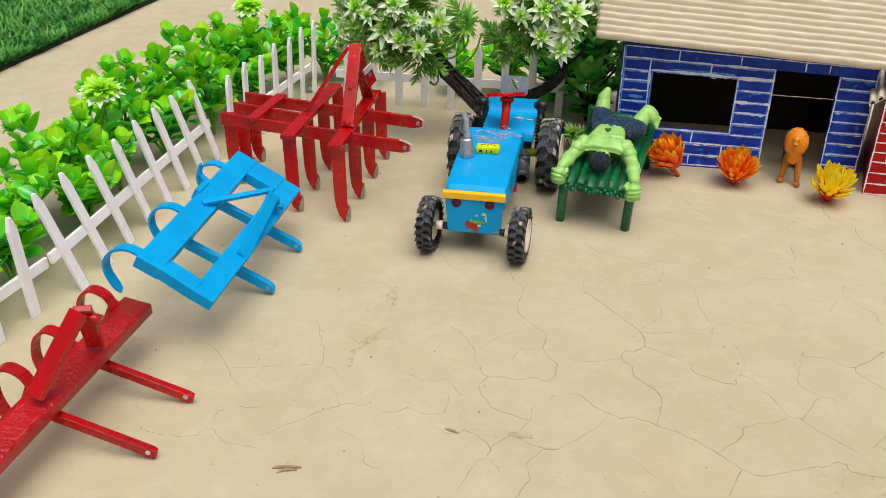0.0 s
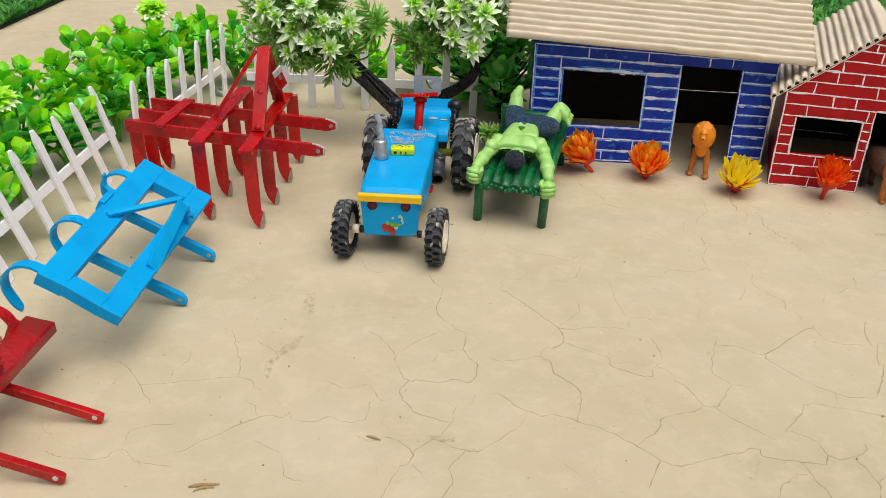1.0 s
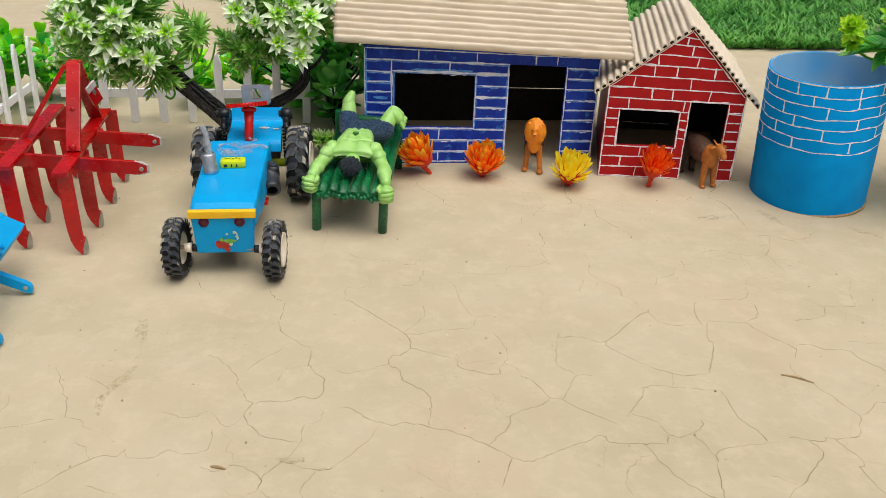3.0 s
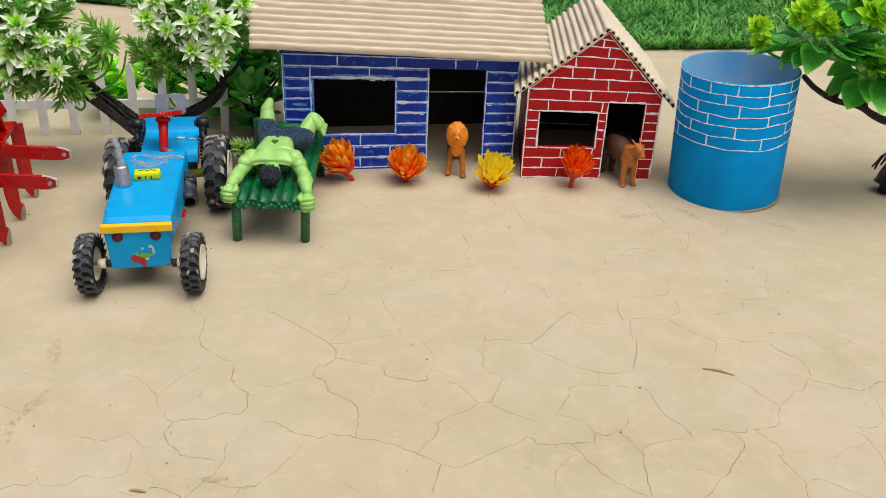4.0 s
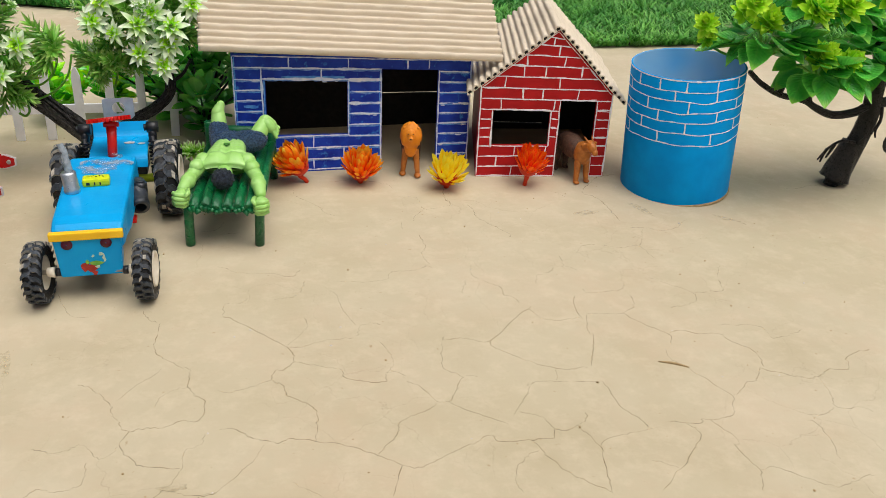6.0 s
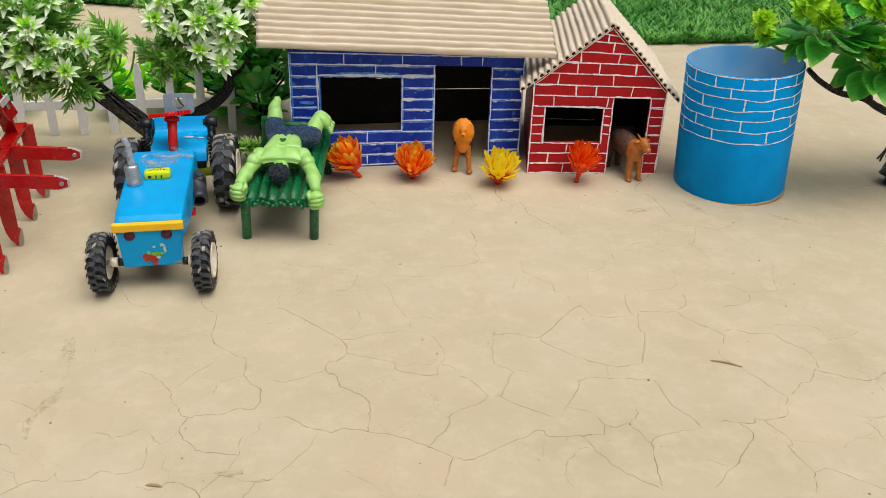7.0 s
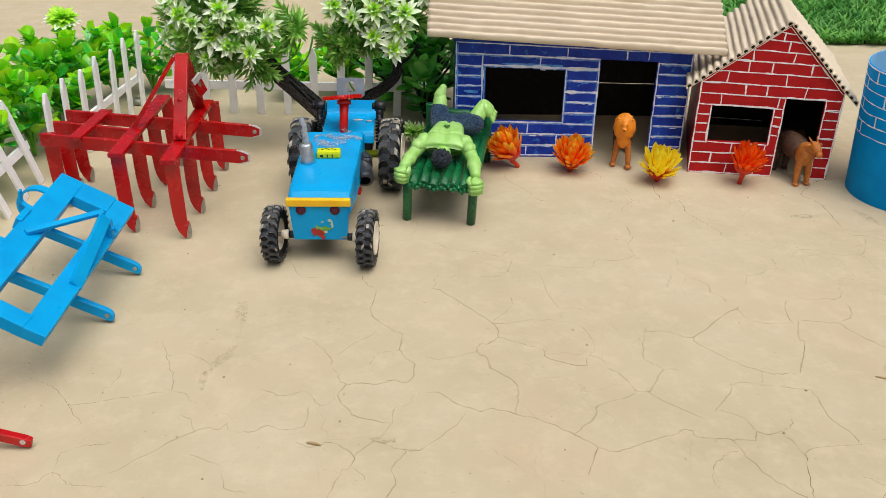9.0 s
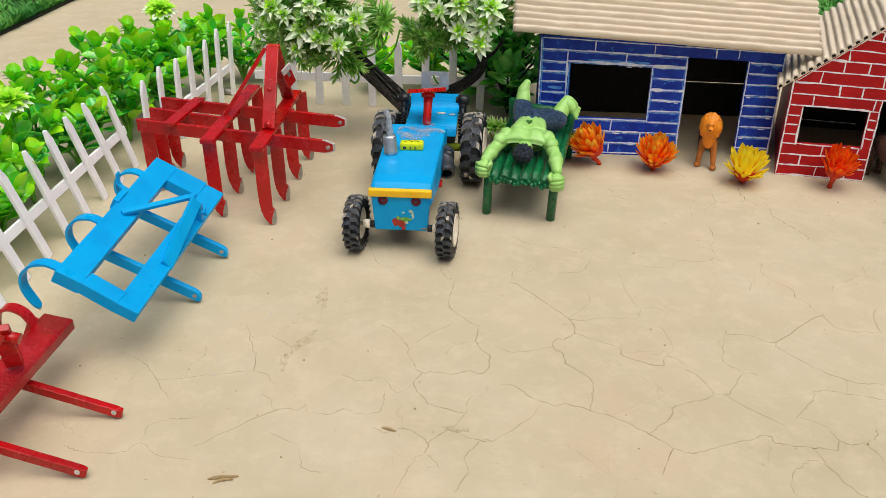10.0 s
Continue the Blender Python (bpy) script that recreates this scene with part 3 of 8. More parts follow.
def corrugated(bm, eave_a, eave_b, ridge_a, ridge_b, flutes, amp, along_n=90, seed=0, thick=0.0016):
    """A sheet of single-faced board between four corners, flutes parallel to the eave, the liner below."""
    ea, eb, ra, rb = Vector(eave_a), Vector(eave_b), Vector(ridge_a), Vector(ridge_b)
    nrm = (eb - ea).cross(ra - ea).normalized()
    if nrm.z < 0:
        nrm = -nrm
    per = 8
    steps = flutes * per
    top, low = [], []
    for i in range(steps + 1):
        s = i / steps
        wave = amp * max(0.0, 0.5 - 0.5 * math.cos(2 * math.pi * i / per)) ** 0.5
        row, rowl = [], []
        for j in range(along_n + 1):
            t = j / along_n
            wob = 0.0010 * noise.noise(Vector((t * 7, s * 2.2, seed)))
            ridge = math.floor(s * flutes + 1e-6) * 3.1
            crush = 1 - 0.45 * max(0, noise.noise(Vector((t * 16, ridge, seed + 7)))) - 0.5 * max(0, noise.noise(Vector((t * 45, ridge, seed + 11))) - 0.35)
            p = (ea.lerp(eb, t)).lerp(ra.lerp(rb, t), s) + nrm * wob
            if 0 < i < steps:
                p += (ra - ea).normalized() * (0.0007 * noise.noise(Vector((t * 9, ridge, seed + 3))) + 0.0004 * noise.noise(Vector((t * 40, ridge, seed + 5))))
            if j in (0, along_n):
                p += (eb - ea).normalized() * 0.0016 * noise.noise(Vector((s * flutes * 1.3, seed, j)))
            row.append(bm.verts.new(p + nrm * (thick + wave * crush)))
            rowl.append(bm.verts.new(p))
        top.append(row)
        low.append(rowl)
    for g, flip in ((top, False), (low, True)):
        for r, s2 in zip(g, g[1:]):
            for j in range(along_n):
                q = (r[j], r[j + 1], s2[j + 1], s2[j])
                f = bm.faces.new(tuple(reversed(q)) if flip else q)
                f.smooth = not flip
    for j in range(along_n):
        bm.faces.new((low[0][j], low[0][j + 1], top[0][j + 1], top[0][j]))
        bm.faces.new((top[-1][j], top[-1][j + 1], low[-1][j + 1], low[-1][j]))
    for j in (0, along_n):
        # paper rim round each flute's closed end; near-black faces paint the hollow's shade
        inner = [bm.verts.new(lo[j].co.lerp(tp[j].co, 0.70)) for lo, tp in zip(low, top)]
        foot = [bm.verts.new(lo[j].co.lerp(tp[j].co, 0.14)) for lo, tp in zip(low, top)]
        for i in range(steps):
            hole = 1 if abs(((i + 0.5) / per) % 1 - 0.5) < 0.30 else 0
            bm.faces.new((inner[i], top[i][j], top[i + 1][j], inner[i + 1]))
            bm.faces.new((low[i][j], foot[i], foot[i + 1], low[i + 1][j]))
            f = bm.faces.new((foot[i], inner[i], inner[i + 1], foot[i + 1]))
            f.material_index = hole
    bmesh.ops.recalc_face_normals(bm, faces=bm.faces)


def flat_fix(x, z):
    return z


def blue_house():
    """Long cardboard house; its front leans lower towards the door's end."""
    def fix(x, z):
        return z * (1 - 0.27 * x)

    wide, deep, tall = 0.308, 0.17, 0.161
    rng = random.Random(11)
    h = thing("toy_house", pose(0.1545, 1.089, 0), "blue cardboard toy house with white brick lines and corrugated roof", "house", "cardboard houses")
    win, door = (0.040, 0.0525, 0.1435, 0.1275), (0.1885, -0.001, 0.263, 0.1440)
    bm = bmesh.new()
    wall_panel(bm, [(0, 0), (wide, 0), (wide, tall), (0, tall)], [win, door], 0.004, fix)
    front = part("front_wall", bm, BLUE_WALL, h)
    for name, x in (("side_wall", 0.0), ("side_wall", wide - 0.004)):
        bm = bmesh.new()
        v = []
        for xx in (x, x + 0.004):
            for y, z in ((0.0045, 0), (deep - 0.0045, 0), (deep - 0.0045, fix(x, tall)), (deep / 2, 0.252 * (1 - 0.27 * x)), (0.0045, fix(x, tall))):
                v.append(bm.verts.new((xx, y, z)))
        bm.faces.new(v[:5])
        bm.faces.new(list(reversed(v[5:])))
        for i in range(5):
            j = (i + 1) % 5
            bm.faces.new((v[i], v[j], v[5 + j], v[5 + i]))
        bmesh.ops.recalc_face_normals(bm, faces=bm.faces)
        # inner faces take the colour with the room's shade in it
        for f in bm.faces:
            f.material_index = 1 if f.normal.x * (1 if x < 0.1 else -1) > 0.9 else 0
        part(name, bm, [BLUE_WALL, SHADED_INSIDE], h)
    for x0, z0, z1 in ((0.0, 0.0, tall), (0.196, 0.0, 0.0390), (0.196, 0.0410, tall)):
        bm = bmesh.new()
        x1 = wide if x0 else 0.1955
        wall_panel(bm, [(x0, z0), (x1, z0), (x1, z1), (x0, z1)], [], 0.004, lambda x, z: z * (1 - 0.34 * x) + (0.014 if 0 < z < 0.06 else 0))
        part("back_wall", bm, SHADED_INSIDE, h, m=Matrix.Translation((0, deep - 0.004, 0)))
    roof_l, roof_r = -0.0365, 0.340
    ze_l, ze_r = 0.1725, 0.1510
    rise = 0.104
    bm = bmesh.new()
    corrugated(bm, (roof_l, -0.030, ze_l), (roof_r, -0.028, ze_r), (roof_l + 0.004, 0.083, ze_l + rise), (roof_r, 0.085, ze_r + rise), 16, 0.0054, seed=3)
    part("roof", bm, [CARD, FLUTE_SHADE], h, "corrugated brown cardboard roof sheet")
    bm = bmesh.new()
    corrugated(bm, (roof_l, 0.200, ze_l), (roof_r, 0.198, ze_r), (roof_l + 0.004, 0.0885, ze_l + rise), (roof_r, 0.0905, ze_r + rise), 16, 0.0044, seed=4)
    part("roof", bm, [CARD, FLUTE_SHADE], h, "corrugated brown cardboard roof sheet")

    def ln(x0, z0, x1, z1, w=0.0016, blob=0.0, mat=LINE_BLUE):
        w *= 1.3
        brush_line(front, (x0, z0), (x1, z1), w, mat, fix, rng, blob=blob)
        if abs(x1 - x0) > abs(z1 - z0) and 0.004 < z0 < 0.15:
            q = rng.uniform(-0.0014, 0.0002)
            brush_line(front, (x0 + 0.001, z0 + q), (x1 - 0.001, z1 + q), w * rng.uniform(1.6, 2.8), LINE_HAZE, fix, rng, y=-0.00012, blob=1.5)
            for k in range(rng.choice((0, 1, 2, 2, 3, 4))):
                cx, cz = rng.uniform(x0 + 0.004, x1 - 0.004) if x1 - x0 > 0.01 else (x0 + x1) / 2, z0 + rng.uniform(-0.0030, 0.0010)
                splat = rng.uniform(0.0018, 0.0050)
                brush_line(front, (max(x0, cx - splat), cz), (min(x1, cx + splat), cz + rng.uniform(-0.0008, 0.0008)), rng.uniform(0.0012, 0.0026), rng.choice((LINE_BLUE, LINE_BLUE, LINE_HAZE)), fix, rng, y=-0.00022, blob=2)

    wx0, wz0, wx1, wz1 = win
    dx0, _, dx1, dz1 = door
    ln(0.001, 0.002, 0.001, 0.158, 0.0016)
    ln(wide - 0.001, 0.001, wide - 0.001, 0.158, 0.0018)
    ln(0.002, 0.1435, dx0, 0.1440, 0.0016, 2)
    ln(0.002, 0.158, wide - 0.002, 0.158, 0.0014)
    ln(wx0 - 0.004, wz1 + 0.0015, dx0, wz1 + 0.0022, 0.0022, 6)
    ln(wx0 - 0.0045, wz0 - 0.001, wx0 - 0.0045, 0.1435, 0.0018, 2)
    ln(wx1 + 0.001, wz0, wx1 + 0.001, wz1, 0.0014)
    ln(dx0 - 0.0012, 0.001, dx0 - 0.0012, dz1, 0.0017)
    ln(dx1 + 0.0012, 0.001, dx1 + 0.0012, dz1, 0.0016)
    ln(wx0 - 0.004, wz0 - 0.0015, wx1 + 0.002, wz0 - 0.001, 0.0022, 3)
    for i, z in enumerate((0.0165, 0.0305, 0.0445, 0.0585, 0.0725, 0.0865, 0.1005, 0.1145, 0.1285)):
        ln(0.002, z, wx0 - 0.005, z + rng.uniform(-0.0015, 0.0015), 0.0016, 8 if i in (4, 5) else 2)
    for i, z in enumerate((0.004, 0.019, 0.0345, 0.050, 0.066, 0.0815, 0.0965, 0.1125, 0.1275)):
        ln(wx1 + 0.001, z, dx0 - 0.001, z + rng.uniform(-0.001, 0.001), 0.0017, 7 if i in (3, 6, 8) else 1)
    for i, z in enumerate((0.018, 0.034, 0.050, 0.0655, 0.081, 0.0955, 0.1115, 0.127, 0.1425)):
        ln(dx1 + 0.002, z, wide - 0.002, z + rng.uniform(-0.001, 0.001), 0.0017, 6 if i in (4, 5) else 1)
    ln(0.035, 0.0345, wx1 + 0.002, 0.0345, 0.0017, 2)
    ln(0.035, 0.0175, wx1 + 0.002, 0.018, 0.0016, 4)
    ln(0.035, 0.003, dx0, 0.003, 0.0016, 3)
    for x, z0, z1, w in ((0.0032, 0.004, 0.156, 0.0026), (wx0 - 0.0020, wz0, 0.130, 0.0022), (0.0350, 0.050, 0.142, 0.0016), (wx1 + 0.0026, wz0, wz1, 0.0016), (dx0 - 0.003, 0.004, dz1, 0.0016)):
        brush_line(front, (x, z0), (x + rng.uniform(-0.0006, 0.0006), z1), w, LINE_AZURE, fix, rng, y=-0.00008, blob=2)
    for x0, x1, z in ((0.003, 0.036, 0.0590), (0.003, 0.036, 0.0860), (0.003, 0.036, 0.1120), (0.003, 0.036, 0.1270), (0.012, 0.030, 0.0930), (0.060, 0.140, 0.1320), (0.150, 0.186, 0.0960), (0.150, 0.186, 0.0640), (0.150, 0.186, 0.0330), (0.266, 0.304, 0.080), (0.266, 0.304, 0.094), (0.268, 0.304, 0.0640), (0.266, 0.300, 0.0490), (0.268, 0.304, 0.1100), (0.266, 0.302, 0.0330), (0.266, 0.304, 0.0170)):
        brush_line(front, (x0, z), (x1, z + rng.uniform(-0.001, 0.001)), rng.uniform(0.0022, 0.0040), LINE_AZURE, fix, rng, y=-0.00005, blob=3)
    for x, z0, z1 in ((0.070, 0.1440, 0.158), (0.145, 0.1440, 0.158), (0.110, 0.1295, 0.1435), (0.222, 0.145, 0.158), (0.250, 0.146, 0.158),
                      (0.098, 0.0345, 0.051), (0.138, 0.018, 0.0345), (0.075, 0.018, 0.0345), (0.098, 0.004, 0.0175), (0.060, 0.004, 0.0175)):
        ln(x, z0, x + rng.uniform(-0.0008, 0.0008), z1, 0.0017)


def red_house():
    wide, deep, skew = 0.1755, 0.19, 0.020
    left, right, peak, px = 0.125, 0.116, 0.198, 0.0945
    rng = random.Random(21)
    h = thing("toy_house", pose(0.463, 1.044, 0, 0, 0, -7.3), "red cardboard toy house with white brick lines and gabled corrugated roof", "house", "cardboard houses")
    win, door = (0.0185, 0.0450, 0.0940, 0.0930), (0.1070, -0.001, 0.1545, 0.1065)
    out = [(0, 0), (wide, 0), (wide, right), (px, peak), (0, left)]
    bm = bmesh.new()
    wall_panel(bm, out, [win, door], 0.004, flat_fix)
    front = part("front_wall", bm, RED_WALL, h)
    for x, top in ((0.0, left), (wide - 0.004, right)):
        bm = bmesh.new()
        box(bm, (0.004, deep - 0.009, top - 0.003), Matrix.Translation((x + 0.002, deep / 2, (top - 0.003) / 2)))
        for v in bm.verts:
            v.co.x += skew * v.co.y / deep
        bm.normal_update()
        # faces towards the room are painted as dark as its shade
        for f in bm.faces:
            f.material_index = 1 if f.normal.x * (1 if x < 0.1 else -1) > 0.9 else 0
        part("side_wall", bm, [RED_WALL, SHADED_INSIDE], h)
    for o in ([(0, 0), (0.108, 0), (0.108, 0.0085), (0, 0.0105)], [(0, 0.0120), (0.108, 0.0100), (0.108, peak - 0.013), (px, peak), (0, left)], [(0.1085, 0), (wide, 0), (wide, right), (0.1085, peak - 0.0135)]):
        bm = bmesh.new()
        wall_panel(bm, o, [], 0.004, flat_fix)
        part("back_wall", bm, SHADED_INSIDE, h, m=Matrix.Translation((skew, deep - 0.004, 0)))

    def slope(x0, z0, x1, z1, over, seed):
        d = Vector((x0 - x1, 0, z0 - z1)).normalized() * over
        e = (x0 + d.x, z0 + d.z)
        bm = bmesh.new()
        corrugated(bm, (e[0], -0.004, e[1] + 0.001), (e[0] + skew * 1.1, deep + 0.02, e[1] + 0.001), (x1, -0.004, z1 + 0.001), (x1 + skew * 1.1, deep + 0.02, z1 + 0.001), 15, 0.0042, 40, seed)
        part("roof", bm, [CARD, FLUTE_SHADE], h, "corrugated brown cardboard roof slope")

    slope(0, left, px + 0.0030, peak + 0.0024, 0.021, 5)
    slope(wide, right, px, peak, 0.021, 6)

    def ln(x0, z0, x1, z1, w=0.0019, blob=2.2):
        brush_line(front, (x0, z0), (x1, z1), w, LINE, flat_fix, rng, blob=blob)

    def edge(z):
        """The wall's left and right ends at a height."""
        a = 0.001 if z < left else (z - left) / (peak - left) * px
        b = wide - 0.001 if z < right else wide - (z - right) / (peak - right) * (wide - px)
        return a, b

    wx0, wz0, wx1, wz1 = win
    dx0, _, dx1, dz1 = door
    ln(0.001, 0.001, 0.001, left)
    ln(wide - 0.001, 0.001, wide - 0.001, right)
    ln(0.001, 0.001, dx0, 0.001)
    ln(dx1, 0.001, wide - 0.001, 0.001)
    ln(0.002, left - 0.0015, px, peak - 0.0015, 0.0012)
    ln(wide - 0.002, right - 0.0015, px, peak - 0.0015, 0.0012)
    rows = [0.0935, 0.108, 0.1225, 0.1375, 0.1520, 0.1655, 0.1790, 0.1885]
    for z in rows:
        a, b = edge(z)
        if z < dz1:
            ln(a + 0.001, z + 0.001, dx0 - 0.001, z - 0.001)
            ln(dx1 + 0.001, z - 0.001, b - 0.001, z - 0.002)
        else:
            ln(a + 0.001, z + 0.001, b - 0.001, z - 0.002)
    for z0, z1, xs in ((0.0935, 0.108, (0.028, 0.098)), (0.108, 0.1225, (0.056, 0.082, 0.128)), (0.1225, 0.1375, (0.031, 0.103, 0.155)), (0.1375, 0.152, (0.055, 0.083, 0.130)),
                       (0.152, 0.1655, (0.058, 0.106)), (0.1655, 0.179, (0.068, 0.098, 0.128)), (0.179, 0.1885, (0.090, 0.108))):
        for x in xs:
            a, b = edge(z1)
            if a < x < b:
                ln(x, z0, x + rng.uniform(-0.001, 0.002), z1, 0.0021)
    ln(wx0 - 0.001, wz0 - 0.003, wx0 - 0.001, wz1)
    ln(wx1 + 0.0012, wz0 - 0.002, wx1 + 0.0012, wz1, 0.0022)
    ln(wx0, wz1 + 0.001, wx1, wz1 + 0.001, 0.0019)
    ln(wx0, wz0 - 0.001, wx1, wz0 - 0.002, 0.0019)
    ln(dx0 - 0.001, 0.001, dx0 - 0.001, dz1)
    ln(dx1 + 0.001, 0.001, dx1 + 0.001, dz1)
    ln(dx0, dz1 + 0.001, dx1, dz1 + 0.001, 0.0014)
    for z in (0.0560, 0.0685, 0.0810):
        ln(0.002, z, wx0 - 0.002, z)
        ln(wx1 + 0.002, z + 0.001, dx0 - 0.002, z)
    for z in (0.0165, 0.0300, 0.0440, 0.0560, 0.0690, 0.0810, 0.0940):
        ln(dx1 + 0.002, z, wide - 0.002, z)
    ln(0.002, 0.0435, wx0, 0.0435)
    for z, xs in ((0.0290, (0.050,)), (0.0145, (0.026, 0.092))):
        ln(0.002, z, dx0 - 0.001, z + 0.001)
        for x in xs:
            ln(x, z, x + 0.001, z + 0.0145)
    ln(0.047, 0.001, 0.048, 0.0145)
    ln(0.083, 0.001, 0.084, 0.0145)
    ln(0.092, 0.0300, 0.093, 0.0430)


blue_house()
red_house()


# ---- drum ----
def drum():
    r, tall = 0.0725, 0.166
    d = thing("round_tank", pose(0.7215, 0.984, 0, 0.2, -1.6, 0), "open round blue tank with white brick lines round its upper half", "tank")
    bm = bmesh.new()
    lathe(bm, [(0.001, 0.0), (r - 0.002, 0.0), (r - 0.0005, 0.001), (r, 0.003), (r, tall - 0.0008), (r - 0.0006, tall), (r - 0.0022, tall), (r - 0.0026, tall - 0.001), (r - 0.0026, 0.004), (0.001, 0.004)], 96)
    for f in bm.faces:
        c = f.calc_center_median()
        f.material_index = 1 if math.hypot(c.x, c.y) < r - 0.0015 and c.z > 0.002 and c.z < tall - 0.0004 else 0
    taper = Matrix(((0.975, 0, -0.055, 0.003), (0, 0.985, 0, 0), (0, 0, 1, 0), (0, 0, 0, 1)))
    body = part("body", bm, [DRUM, DRUM_IN], d, m=taper)
    bm = bmesh.new()
    lathe(bm, [(r - 0.001, 0.0), (r + 0.0014, 0.0), (r + 0.0016, 0.0012), (r + 0.0004, 0.0026), (r - 0.001, 0.0026)], 96)
    for v in bm.verts:
        v.co.z *= 1 + 0.5 * noise.noise(v.co * 40)
    part("base_edge", bm, TWIG, body, "bare cardboard edge at the foot")
    rng = random.Random(5)
    levels = [0.1635, 0.1512, 0.1388, 0.1248, 0.1122, 0.0980, 0.0838]
    joints = ((190, 216, 242, 273, 300), (174, 232, 273), (204, 246, 302), (172, 217, 276), (198, 245, 302), (176, 218, 272))

    def ring(z, amp, width, a0=0.0, a1=360.0, z1=None):
        bm = bmesh.new()
        n = max(4, int((a1 - a0) / 2.2))
        seed, rows = rng.uniform(0, 50), []
        for i in range(n + 1):
            t = i / n
            a = radians(a0 + (a1 - a0) * t)
            w = 0.82 * width * (0.8 + 0.9 * noise.noise(Vector((a * 11, seed, 2))))
            zz = (z if z1 is None else z + (z1 - z) * t) + amp * noise.noise(Vector((a * 2.3, seed, 0)))
            rows.append([bm.verts.new((q * math.cos(a), q * math.sin(a), y)) for q, y in ((r, zz - w / 2), (r + 0.0003, zz - w / 2), (r + 0.0003, zz + w / 2), (r, zz + w / 2))])
        for p, q in zip(rows, rows[1:]):
            for k in range(3):
                bm.faces.new((p[k], q[k], q[k + 1], p[k + 1]))
        part("painted_line", bm, LINE, body)

    def post(a, z0, z1):
        bm = bmesh.new()
        rows = []
        for i in range(6):
            z = z0 + (z1 - z0) * i / 5
            w = 0.013 * (0.85 + 0.7 * noise.noise(Vector((a, z * 300, 0))) + (0.9 if i == 0 else 0))
            aa = radians(a) + 0.02 * noise.noise(Vector((a * 3, z * 40, 1)))
            rows.append([bm.verts.new(((r + o) * math.cos(aa + s * w), (r + o) * math.sin(aa + s * w), z)) for o, s in ((0, -1), (0.0003, -1), (0.0003, 1), (0, 1))])
        for p, q in zip(rows, rows[1:]):
            for k in range(3):
                bm.faces.new((p[k], p[k + 1], q[k + 1], q[k]))
        part("painted_line", bm, LINE, body)

    ring(tall - 0.0012, 0.0, 0.0022)
    for z in levels[1:]:
        ring(z, 0.0028, 0.0017)
    for k, (z1, z0) in enumerate(zip(levels, levels[1:])):
        for a in joints[k]:
            post(a, z0, z1)
        a = 325.0 + 9 * (k % 3)
        while a < 505:
            post(a, z0, z1)
            a += rng.uniform(32, 52)


# tank inside: azure mixed unevenly with pale grey-blue
k_in = Mat("mottled_tank_inside", 0.8, spec=0.2)
k_in.color(k_in.mix(k_in.ramp(k_in.noise(9, 2), [(0.26, 0.2), (0.56, 0.75)]), rgb("1896d8"), rgb("acc2cc")))
DRUM_IN = k_in.m
drum()


